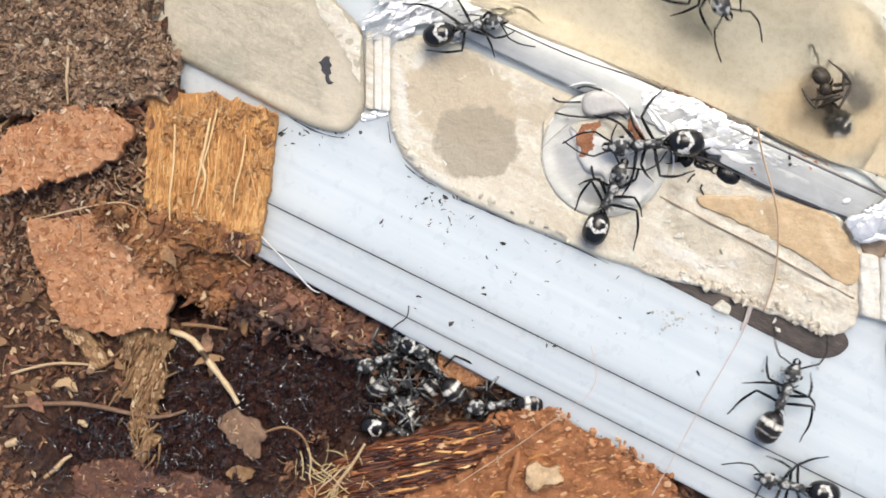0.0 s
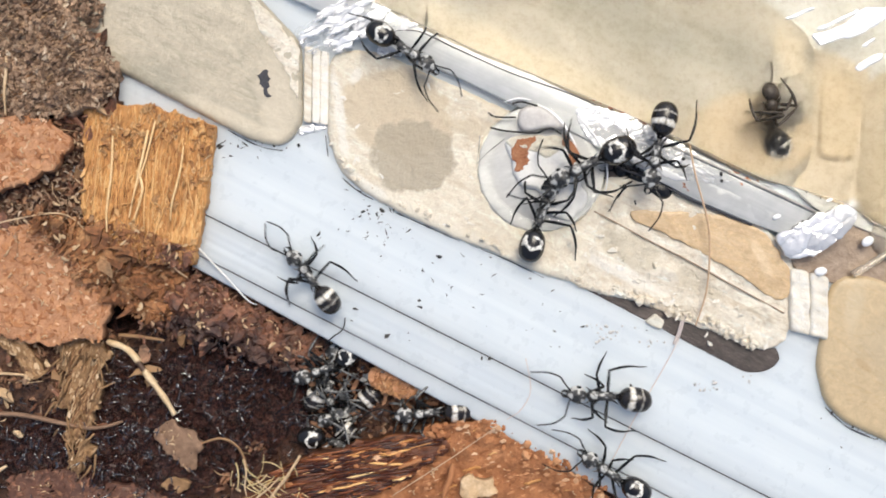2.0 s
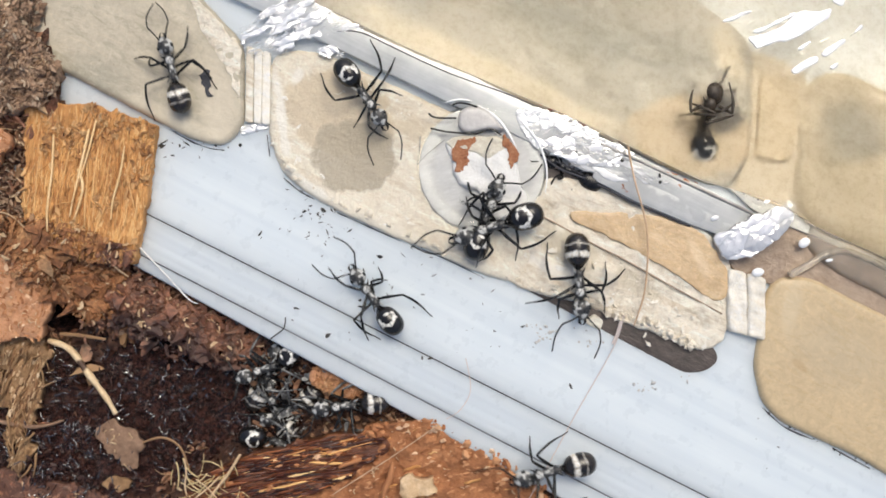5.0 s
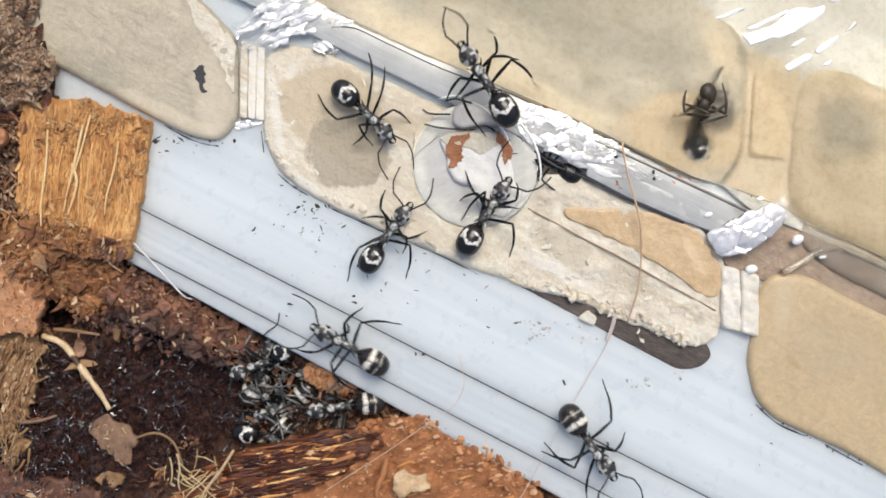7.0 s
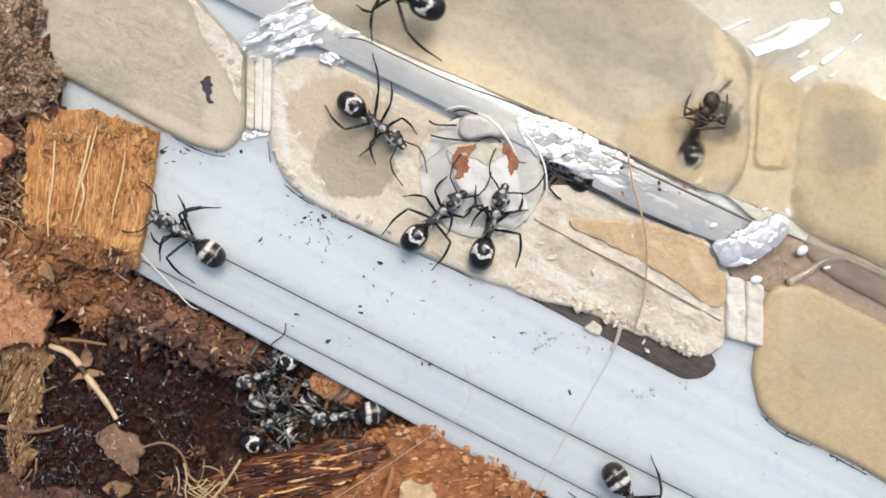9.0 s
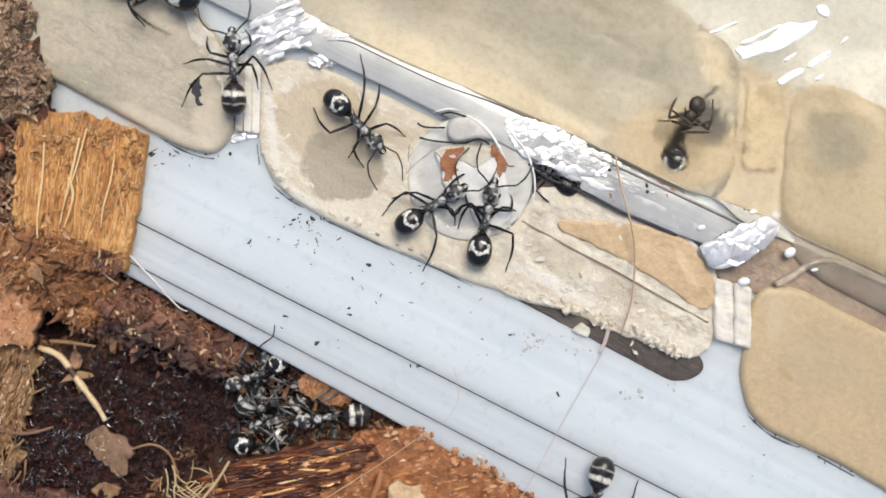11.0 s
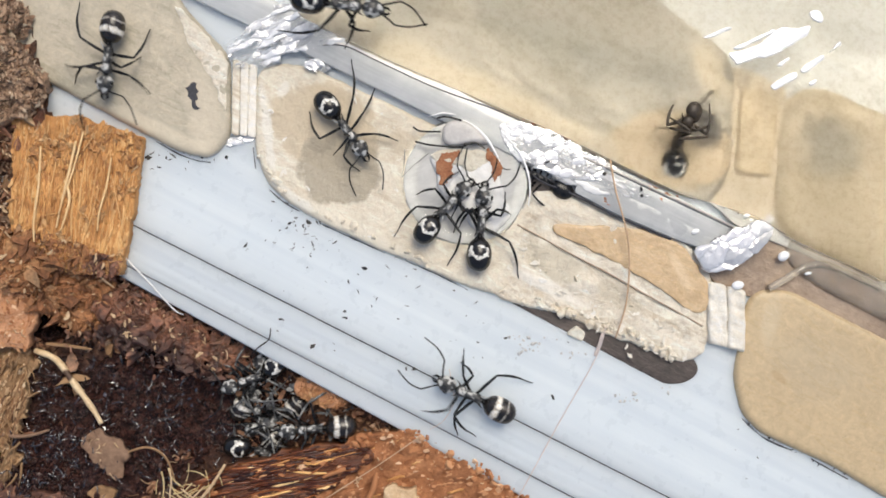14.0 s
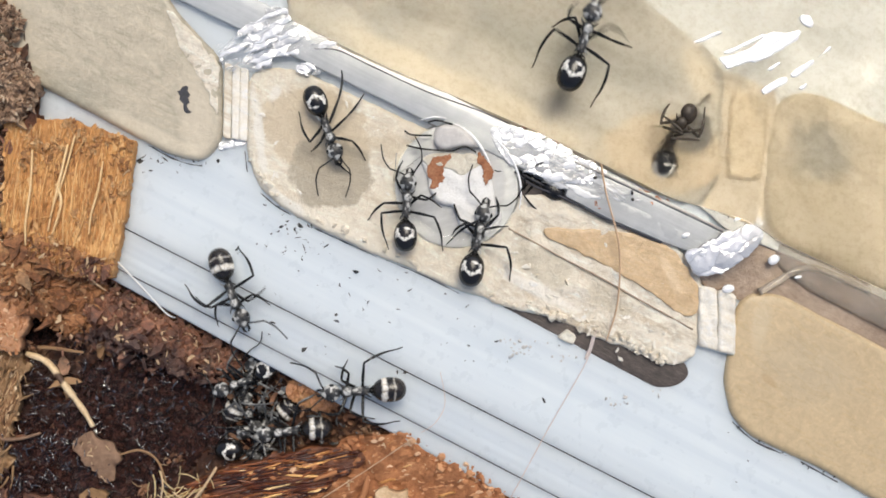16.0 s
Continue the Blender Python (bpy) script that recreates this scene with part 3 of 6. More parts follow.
def mass(pts, z0, z1, bevel=0.15, relief=0.0, grain=0.45, freq=0.8, seed=0, dome=0.0, tilt=(0, 0), octaves=4):
    """A solid block over an outline: upright side, worn edge and an uneven top."""
    bm = bmesh.new()
    mid = sum(pts, Vector()) / len(pts)
    size = max((p - mid).length for p in pts)
    out = normals(pts)

    def top(q, uneven=1.0):
        k = fbm(Vector((q.x, q.y, seed * 5.7)) * freq, octaves)
        return uneven * relief * k + dome * (1 - min((q - mid).length / size, 1) ** 2) + (q - mid).x * tilt[0] + (q - mid).y * tilt[1]

    loops = [[bm.verts.new((p.x, p.y, z0)) for p in pts]]
    for inset, drop, un in ((0, bevel, 0.5), (0.3 * bevel, 0.3 * bevel, 0.8), (bevel, 0, 1)):
        loops.append([])
        for p, n in zip(pts, out):
            q = p - n * inset
            loops[-1].append(bm.verts.new((q.x, q.y, z1 - drop + top(q, un))))
    for a, b in zip(loops, loops[1:]):
        for i in range(len(pts)):
            j = (i + 1) % len(pts)
            bm.faces.new((a[i], a[j], b[j], b[i]))
    bm.faces.new(loops[0])
    rim = loops[-1]
    rr = random.Random(seed)
    flat = [Vector((v.co.x, v.co.y)) for v in rim]
    lo = Vector((min(p.x for p in flat), min(p.y for p in flat)))
    hi = Vector((max(p.x for p in flat), max(p.y for p in flat)))
    grain = max(grain, (hi.x - lo.x) / 150)
    extra = []
    for i in range(int((hi.x - lo.x) / grain)):
        for j in range(int((hi.y - lo.y) / grain)):
            extra.append(lo + Vector(((i + 0.5 + rr.uniform(-0.25, 0.25)) * grain, (j + 0.5 + rr.uniform(-0.25, 0.25)) * grain)))
    n = len(flat)
    vs, es, fs, ov, oe, of = geometry.delaunay_2d_cdt(flat + extra, [(i, (i + 1) % n) for i in range(n)], [], 1, 1e-4)
    made = []
    for v, orig in zip(vs, ov):
        own = [o for o in orig if o < n]
        made.append(rim[own[0]] if own else bm.verts.new((v.x, v.y, z1 + top(Vector((v.x, v.y, 0))))))
    for f in fs:
        if len({made[i] for i in f}) == len(f):
            try:
                bm.faces.new([made[i] for i in f])
            except ValueError:
                pass
    for v in [v for v in bm.verts if not v.link_faces]:
        bm.verts.remove(v)
    return bm


def tube(bm, pts, radii, sides=7):
    """A tapered round strand through points."""
    pts = [Vector(p) for p in pts]
    loops = []
    for i, p in enumerate(pts):
        t = (pts[min(i + 1, len(pts) - 1)] - pts[max(i - 1, 0)]).normalized()
        u = t.orthogonal().normalized()
        if loops:
            u = (last - t * last.dot(t)).normalized()
        last = u
        w = t.cross(u)
        r = radii[i] if not isinstance(radii, (int, float)) else radii
        loops.append([bm.verts.new(p + (u * math.cos(2 * math.pi * k / sides) + w * math.sin(2 * math.pi * k / sides)) * r) for k in range(sides)])
    for a, b in zip(loops, loops[1:]):
        for k in range(sides):
            bm.faces.new((a[k], a[(k + 1) % sides], b[(k + 1) % sides], b[k]))
    bm.faces.new(loops[0])
    bm.faces.new(loops[-1])
    return bm


def curve_pts(pts, n=10):
    """Smooth points through the given ones."""
    p = [Vector(q) for q in pts]
    out = []
    for i in range(len(p) - 1):
        a, b, c, d = p[max(i - 1, 0)], p[i], p[i + 1], p[min(i + 2, len(p) - 1)]
        for k in range(n):
            t = k / n
            out.append(0.5 * ((2 * b) + (c - a) * t + (2 * a - 5 * b + 4 * c - d) * t * t + (3 * b - a - 3 * c + d) * t ** 3))
    return out + [p[-1]]


def ovoid(bm, centre, size, shape=None, seg=16, rings=10):
    """A rounded body along x; shape(t) scales its girth at t from -1 (back) to 1 (front)."""
    g = bmesh.ops.create_uvsphere(bm, u_segments=seg, v_segments=rings, radius=1, matrix=Matrix.Rotation(radians(90), 4, "Y"))
    for v in g["verts"]:
        k = shape(v.co.x) if shape else 1
        v.co = Vector((v.co.x * size[0] / 2, v.co.y * size[1] / 2 * k, v.co.z * size[2] / 2 * k)) + Vector(centre)
    return bm


def inside(p, pts):
    odd = False
    for a, b in zip(pts, pts[1:] + pts[:1]):
        if (a.y > p.y) != (b.y > p.y) and p.x < a.x + (b.x - a.x) * (p.y - a.y) / (b.y - a.y):
            odd = not odd
    return odd


def crumbs(rng, spots, lo, hi, grains=None):
    """Many small broken lumps as one bmesh; spots gives a place for each."""
    verts, faces = [], []
    t = (1 + 5 ** 0.5) / 2
    base = [Vector(v).normalized() for v in ((-1, t, 0), (1, t, 0), (-1, -t, 0), (1, -t, 0), (0, -1, t), (0, 1, t), (0, -1, -t), (0, 1, -t), (t, 0, -1), (t, 0, 1), (-t, 0, -1), (-t, 0, 1))]
    tri = ((0, 11, 5), (0, 5, 1), (0, 1, 7), (0, 7, 10), (0, 10, 11), (1, 5, 9), (5, 11, 4), (11, 10, 2), (10, 7, 6), (7, 1, 8), (3, 9, 4), (3, 4, 2), (3, 2, 6), (3, 6, 8), (3, 8, 9), (4, 9, 5), (2, 4, 11), (6, 2, 10), (8, 6, 7), (9, 8, 1))
    for p in spots:
        s = lo + (hi - lo) * rng.random() ** 2.2
        m = Euler((rng.random() * 6, rng.random() * 6, rng.random() * 6)).to_matrix()
        k = Vector((1, 0.4 + 0.6 * rng.random(), 0.35 + 0.5 * rng.random()))
        o = len(verts)
        for b in base:
            q = m @ (b * k * (s * (0.7 + 0.6 * rng.random())))
            verts.append(tuple((Vector(p) + q) * MM))
        faces += [(a + o, b + o, c + o) for a, b, c in tri]
    return verts, faces


def flakes(rng, spots, lo, hi, turn=None, lie=0.5):
    """Many thin torn slivers as one set of verts and faces; turn: the grain's direction, if any."""
    verts, faces = [], []
    for p in spots:
        s = lo + (hi - lo) * rng.random() ** 1.8
        a = rng.uniform(0, 360) if turn is None else turn + rng.gauss(0, 9)
        m = pose(0, 0, 0, rng.uniform(-60, 60) * lie, rng.uniform(-50, 50) * lie, a).to_3x3()
        w, h, c = s * rng.uniform(0.1, 0.5), s * rng.uniform(0.05, 0.2), s * rng.uniform(-0.5, 0.5)
        ring = [(-s * rng.uniform(0.6, 1), 0.3 * w), (-0.55 * s, 0.7 * w), (0.1 * s, w), (0.7 * s, 0.55 * w), (s, 0.1 * w), (0.6 * s, -0.7 * w), (-0.1 * s, -w), (-0.65 * s, -0.5 * w)]
        o = len(verts)
        for z in (-h, h):
            for x, y in ring:
                q = m @ Vector((x * (0.85 + 0.3 * rng.random()), y * (0.3 + 1.2 * rng.random()) + c * (x / s) ** 2, z + 0.25 * c * (x / s) ** 2))
                verts.append(tuple((Vector(p) + q) * MM))
        faces += [tuple(o + 8 + k for k in range(8)), tuple(o + 7 - k for k in range(8))]
        faces += [(o + k, o + (k + 1) % 8, o + 8 + (k + 1) % 8, o + 8 + k) for k in range(8)]
    return verts, faces


def stuff(name, verts, faces, material, label, category, parent=None):
    me = bpy.data.meshes.new(name)
    me.from_pydata(verts, [], faces)
    me.materials.append(material.m)
    ob = new(name, me)
    if parent:
        ob.parent = parent
    return tagged(ob, label, category, kind="stuff")


# ---- the ledge: white plastic plate with a stepped, grooved lip ----
LEDGE_TURN = -27.3
LEDGE = spin(LEDGE_TURN)                         # along the lip
ACROSS = Vector((LEDGE.y, -LEDGE.x, 0))          # away from the nest, towards the soil
if ACROSS.y > 0:
    ACROSS = -ACROSS
L0 = Vector((-5.23, -6.97, 0))                   # a point on the upper groove


def lip(u, v, z=0.0):
    """A place u along the lip and v towards the soil from the upper groove."""
    p = L0 + LEDGE * u + ACROSS * v
    return Vector((p.x, p.y, z))


def edge_v(u):
    """How far the lip's outer edge lies from the upper groove."""
    return max(3.95, 4.72 + 0.024 * u)


def extrude(profile, u0, u1, steps=1):
    """A solid bar along the lip with a closed profile of (v, z, drift of v along the lip); a v of 9 means the outer edge."""
    bm = bmesh.new()
    loops = []
    for k in range(steps + 1):
        u = u0 + (u1 - u0) * k / steps
        loops.append([bm.verts.new(lip(u, edge_v(u) + v - 9 if v > 8 else v + s * u, z)) for v, z, s in profile])
    for a, b in zip(loops, loops[1:]):
        for i in range(len(profile)):
            j = (i + 1) % len(profile)
            bm.faces.new((a[i], a[j], b[j], b[i]))
    bm.faces.new(loops[0])
    bm.faces.new(loops[-1])
    return bm


ledge = thing("ledge", "bluish white plastic plate with a grooved stepped lip", "plate", kind="structure")
S1, S2 = -0.0065, 0.002
top_v = [(-46, -0.02, 0)] + [(-3.6 + 0.3 * k, 0.03 * (1 - math.cos(math.pi * min(1, k / 6))), 0) for k in range(10)]
part("plate", extrude(top_v + [(-0.14, 0.04, S1), (-0.14, -4.2, S1), (-46, -4.2, 0)], -70, 75, 40), WHITE, ledge, smooth=False)
step_v = [(-0.04 + 3.2 * k / 40, 0.0 - 0.15 * k / 40 + 0.03 * noise.noise(Vector((k * 0.17, 2.7, 0))), S1 + (S2 - S1) * k / 40) for k in range(41)]
part("lip_step", extrude(step_v + [(3.16, -4.2, S2), (-0.04, -4.2, S1)], -70, 75, 40), WHITE, ledge, smooth=False)
part("lip_edge", extrude([(3.27, -0.18, S2), (8.7, -0.28, 0), (8.9, -0.34, 0), (9.0, -0.6, 0), (9.0, -5.5, 0), (3.27, -5.5, S2)], -70, 75, 40), WHITE, ledge, smooth=False)
part("groove", extrude([(-0.15, -0.05, S1), (-0.03, -0.05, S1), (-0.03, -3.0, S1), (-0.15, -3.0, S1)], -70, 75, 40), GROOVE, ledge)
part("groove", extrude([(3.15, -0.21, S2), (3.28, -0.21, S2), (3.28, -3.0, S2), (3.15, -3.0, S2)], -70, 75, 40), GROOVE_FAINT, ledge)

table = new("ground")
bmt = bmesh.new()
bmesh.ops.create_grid(bmt, x_segments=1, y_segments=1, size=400)
for v in bmt.verts:
    v.co.z = -9
bpy.data.objects.remove(table)
table = tagged(part("ground", bmt, TABLE), "pale matt table top under the box", "table", kind="structure")

# ---- the nest: plaster chambers under clear acrylic ----
nest = thing("ant_nest", "clear acrylic ant nest with cream plaster chambers set into white plate", "ant nest", at=pose(0, 0, -0.8 * MM))


def chamber(name, corners, z1, mat, label, bevel=0.12, relief=0.1, wob=0.08, seed=0, z0=0.01, r=1.0, tilt=(0, 0), grain=0.4, freq=0.8, parent=None):
    return part(name, mass(outline(corners, r, 0.25, wob, seed), z0, z1, bevel, relief, grain, freq, seed, 0.0, tilt), mat, parent or nest, label)


chamber("plaster_chamber", [(-34.46, 23.24), (-21.12, 23.24), (-19.56, 19.90), (-15.69, 15.76), (-15.69, 9.18), (-17.20, 7.58), (-19.78, 8.20), (-30.46, 13.90), (-34.01, 15.45)], 1.4, PLASTER_GREY, "grey-beige plaster chamber with chipped side", 0.4, seed=1, relief=0.05)
chamber("chipped_rim", [(-20.20, 19.88), (-19.22, 19.43), (-17.31, 17.43), (-15.85, 15.21), (-16.02, 11.21), (-17.18, 14.32), (-18.33, 15.57), (-19.22, 17.43)], 1.44, PLASTER, "pale chipped plaster rim", 0.05, 0.08, 0.5, 2, z0=1.2, r=0.3, grain=0.2, freq=1.6)
chamber("plaster_chamber", [(-13.59, 15.09), (-10.02, 15.36), (0.68, 10.36), (7.81, 6.80), (7.81, 2.34), (6.47, -3.23), (3.80, -2.78), (-3.78, 0.47), (-9.13, 2.96), (-12.03, 4.79), (-13.77, 7.69)], 1.2, PLASTER_WORN, "cream plaster chamber with worn grey-brown patch", 0.35, seed=3, relief=0.08, wob=0.12, r=1.6)
chamber("plaster_chamber", [(6.25, 2.79), (7.50, 5.20), (10.40, 5.05), (14.50, 3.40), (20.97, 0.90), (22.80, -2.12), (22.31, -7.56), (20.30, -8.80), (15.39, -6.67), (11.38, -5.06), (5.14, -3.23), (3.80, -1.67)], 1.15, PLASTER, "cream plaster chamber with crumbly edge", 0.2, 0.2, 0.3, 5, grain=0.28, freq=0.7)
chamber("damp_patch", [(9.83, 2.55), (12.99, 2.39), (16.54, 2.27), (19.54, 1.21), (21.08, -0.10), (22.38, -2.46), (22.30, -4.24), (21.47, -4.63), (18.71, -2.86), (15.99, -1.08), (12.99, 0.41), (10.23, 1.76)], 1.3, DAMP, "damp ochre plaster facet", 0.06, 0.06, 0.3, 6, z0=0.9, r=0.8)
chamber("plaster_chamber", [(-10.87, 22.32), (15.77, 22.31), (19.55, 19.12), (23.85, 16.19), (24.47, 14.32), (24.20, 6.77), (22.43, 4.33), (20.21, 4.70), (9.56, 9.72), (4.89, 11.80), (-2.88, 15.02), (-7.00, 16.95), (-10.16, 18.70)], 1.62, PLASTER_PIT, "grey-beige plaster chamber with damp tan corner", bevel=0.35, seed=7, relief=0.05, wob=0.05, r=1.8)
chamber("plaster_chamber", [(27.85, 11.88), (29.53, 13.43), (31.75, 13.52), (40.63, 9.44), (40.62, -4.32), (34.41, -1.13), (28.42, 1.67), (27.31, 4.33)], 1.5, PLASTER_STAIN, "tan plaster chamber with grey stain", 0.7, 0.04, 0.03, 9, r=1.4)
chamber("plaster_chamber", [(26.13, -2.65), (28.72, -2.69), (40.73, -8.79), (40.72, -21.69), (31.83, -16.57), (26.49, -14.13), (24.93, -12.57), (24.35, -9.68), (25.16, -4.34)], 1.3, PLASTER_TAN2, "smooth tan plaster chamber", 0.4, 0.03, 0.05, 10, r=0.9)
for k, (x, y, wide) in enumerate(((22.25, -1.93, 1.6), (23.76, -2.34, 1.5))):
    a = Vector((x, y, 0))
    d, e = Vector((0.02, -5.0, 0)), Vector((0.96, -0.27, 0)) * wide
    chamber("divider", [tuple(q.xy) for q in (a, a + e, a + e + d, a + d)], 1.5 + 0.06 * (k % 2), PLASTER_CREAM, "whitish plaster divider slat", 0.2, 0.16, 0.14, 11 + k, r=0.3, grain=0.2, freq=1.3)
chamber("divider", [(24.84, 13.50), (28.08, 12.53), (27.37, 6.32), (24.40, 6.76)], 1.55, PLASTER_TAN, "tan plaster divider block", 0.35, 0.05, 0.06, 12, r=0.8)
for k, (x, y) in enumerate(((-15.49, 15.61), (-14.82, 15.43), (-14.19, 15.25))):
    a = Vector((x, y, 0))
    d, e = Vector((-0.1, -6.0 + 0.1 * k, 0)), Vector((0.62, -0.14, 0))
    chamber("divider", [tuple(q.xy) for q in (a, a + e, a + e + d, a + d)], 1.15 + 0.12 * (k % 2), PLASTER_CREAM if k != 0 else PLASTER, "whitish plaster divider slat", 0.06, 0.04, 0.03, 17 + k, r=0.1, grain=0.2)
chamber("clear_foot", [(-16.16, 9.25), (-13.74, 9.70), (-13.83, 9.07), (-15.98, 8.53)], 0.95, FILM, "bright clear foot of the divider", 0.1, 0.02, 0.02, 20, r=0.15)

chamber("divider_bed", [(23.4, 15.2), (26.0, 14.6), (28.6, 13.3), (28.4, 4.2), (27.0, 2.5), (22.6, 4.3)], 1.33, PLASTER_BUFF, "tan plaster bed round the divider", 0.06, 0.03, 0.1, 27, z0=1.1, r=0.8)
chamber("dark_flake", [(-19.23, 13.35), (-18.92, 13.22), (-18.79, 13.62), (-18.26, 13.71), (-18.43, 13.22), (-18.08, 13.00), (-18.39, 12.73), (-18.12, 12.38), (-18.48, 12.20), (-18.26, 11.75), (-17.94, 11.58), (-18.43, 11.49), (-18.70, 11.84), (-18.61, 12.29), (-19.01, 12.55), (-18.88, 12.91)], 1.47, GROOVE, "ragged dark flake stuck on plaster", 0.02, 0.02, 0.15, 19, z0=1.4, r=0.12, grain=0.2)
pane = chamber("hazy_lid", [(-10.28, 23.11), (-10.06, 18.60), (-2.81, 15.00), (9.34, 9.80), (19.74, 4.70), (22.35, 3.95), (25.47, 3.06), (28.42, 1.20), (33.62, -1.19), (40.56, -4.44), (40.56, 23.10)], 3.4, HAZE, "hazy clear lid over the upper chambers", 0.06, 0.0, 0.0, 21, z0=3.2, r=0.6, grain=4)
pane.visible_shadow = False
# dark hollows beside the chambers
# flat dark patch: the gap's shade is put into its colour
chamber("hollow", [(6.2, 3.2), (7.4, 6.9), (9.6, 6.2), (13.6, 4.3), (12.0, 3.4)], 0.9, DIRT_SHADE, "dark patch for the shaded gap under the clear wall", 0.04, 0.03, 0.05, 24, r=0.4)
# flat patch on the plate: dirt and the recess's shade in one colour
chamber("hollow", [(2.92, -1.77), (19.13, -10.36), (20.83, -10.10), (21.82, -9.07), (20.38, -7.05), (5.16, -0.78)], 0.84, DIRT_SHADE, "dark brown dirt in hollow, with its shade painted in", 0.04, 0.03, 0.05, 14, r=0.9)
chamber("hollow", [(21.95, -0.78), (27.55, 1.68), (31.13, 0.56), (41.87, -4.36), (41.87, -9.73), (29.34, -3.56), (26.43, -3.47), (23.07, -2.57)], 1.0, DAMP_DARK, "brown damp gap between chambers", 0.1, 0.08, 0.1, 15)
chamber("hollow", [(16.36, 23.40), (41.88, 23.40), (41.88, 9.07), (31.13, 13.55), (28.45, 12.21), (25.31, 13.55), (23.97, 16.24)], 1.05, PLASTER_WASH, "pale grey plaster floor under clear wall", 0.1, 0.06, 0.05, 16)
chamber("base", [(-10.06, 23.38), (41.84, 23.38), (41.83, -5.25), (28.86, 0.56), (24.61, 2.26), (22.60, 4.14), (9.63, 10.18), (-9.17, 18.91)], 1.25, PLASTER_WASH, "pale grey plaster floor of the nest", 0.05, 0.03, 0.02, 22, grain=2)
# the crease's shade, laid on the plaster as a thin brown strand
crease = bmesh.new()
tube(crease, curve_pts([(7.14, 2.43, 1.22), (9.15, 1.36, 1.25), (11.64, -0.02, 1.27), (14.49, -1.49, 1.3), (17.17, -3.01, 1.3), (21.85, -5.59, 1.2)], 6), 0.07, 5)
part("crease", crease, DAMP_DARK, nest, "dark strand for the shade in a plaster crease")
rp = random.Random(3)


def along(path, n, spread):
    out = []
    for _ in range(n):
        k = rp.random() * (len(path) - 1)
        i = int(k)
        a, b = path[i], path[i + 1]
        out.append((a[0] + (b[0] - a[0]) * (k - i) + rp.gauss(0, spread), a[1] + (b[1] - a[1]) * (k - i) + rp.gauss(0, spread), 1.12 + rp.uniform(-0.1, 0.12)))
    return out


rim_n2 = [(-13.05, 13.93), (-13.23, 7.69), (-11.71, 5.24), (-8.68, 3.41), (-3.78, 1.09), (3.80, -2.21)]
rim_n3 = [(5.14, -2.79), (11.39, -4.57), (15.40, -6.13), (20.09, -8.28)]
chamber("fallen_lump", [(11.06, -6.24), (11.86, -5.52), (12.58, -6.15), (12.31, -6.87)], 1.15, PLASTER_PALE, "fallen plaster lump in hollow", 0.1, 0.1, 0.12, 23, z0=0.8, r=0.2, grain=0.2)
stuff("crumb_layer", *crumbs(rp, along(rim_n2, 70, 0.15) + along(rim_n3, 130, 0.24) + along([(7.81, 1.00), (17.61, -5.23)], 10, 0.9), 0.08, 0.5), PLASTER, "crumbled pale plaster along the rim", "", nest)


peel = along([(-12.4, 13.0), (-12.3, 8.0), (-10.6, 5.2), (-6.0, 2.6), (0.5, -0.2)], 60, 0.45) + along([(-9.4, 12.8), (-3.6, 10.9), (-1.5, 8.0), (-2.2, 4.4)], 40, 0.7) + along([(6.5, 0.5), (12.0, -3.6), (20.5, -7.4)], 90, 0.9)
stuff("flake_layer", *flakes(rp, [(x, y, z + 0.03) for x, y, z in peel], 0.1, 0.45, None, 0.1), PLASTER_CREAM, "peeling pale plaster flakes", "", nest)


def rail(name, a, b, width, height, mat, label, z=0.05, wav=0.04, steps=36):
    """A clear bar with a rounded top between two places."""
    a, b = Vector((*a, 0)), Vector((*b, 0))
    d = (b - a).normalized()
    n = Vector((-d.y, d.x, 0))
    bm = bmesh.new()
    loops = []
    for i in range(steps + 1):
        p = a.lerp(b, i / steps)
        k = 1 + wav * noise.noise(p * 0.4)
        prof = [(-0.5, 0.0), (-0.5, 0.9), (-0.485, 0.97), (-0.46, 0.985), (-0.2, 0.99), (0.0, 1.0), (0.2, 0.99), (0.46, 0.985), (0.485, 0.97), (0.5, 0.9), (0.5, 0.0)]
        loops.append([bm.verts.new(p + n * width * k * u + Vector((0, 0, z + height * k * h))) for u, h in prof])
    for q, r in zip(loops, loops[1:]):
        for i in range(len(q)):
            j = (i + 1) % len(q)
            bm.faces.new((q[i], q[j], r[j], r[i]))
    bm.faces.new(loops[0])
    bm.faces.new(loops[-1])
    return part(name, bm, mat, nest, label)


rail("clear_channel", (-20.50, 22.78), (23.97, 1.01), 2.75, 1.5, RAIL, "clear acrylic channel wall with scratches")
chamber("clear_channel", [(28.77, 1.80), (35.34, -1.44), (42.01, -4.55), (42.01, -7.97), (34.46, -4.33), (30.46, -2.20), (28.32, -0.24)], 1.5, ACRYLIC_TEA, "brown-stained clear channel wall", 0.5, 0.05, 0.08, 48, r=1.2)
rail("clear_channel", (17.66, 23.13), (41.78, 13.07), 5.2, 1.12, RAIL, "clear acrylic channel wall")


def film_patch(corners, z, seed, mat=FILM, relief=0.1, wob=0.3, dome=0.0, label="crumpled clear film with its reflections painted white"):
    """A scrap of crumpled clear film lying on the nest, bright reflections painted into its colour."""
    return part("film", mass(outline(corners, 0.25, 0.2, wob, seed, 0.9), z - 0.12, z + 0.06, 0.06, relief, 0.22, 1.3, seed, dome), mat, nest, label)


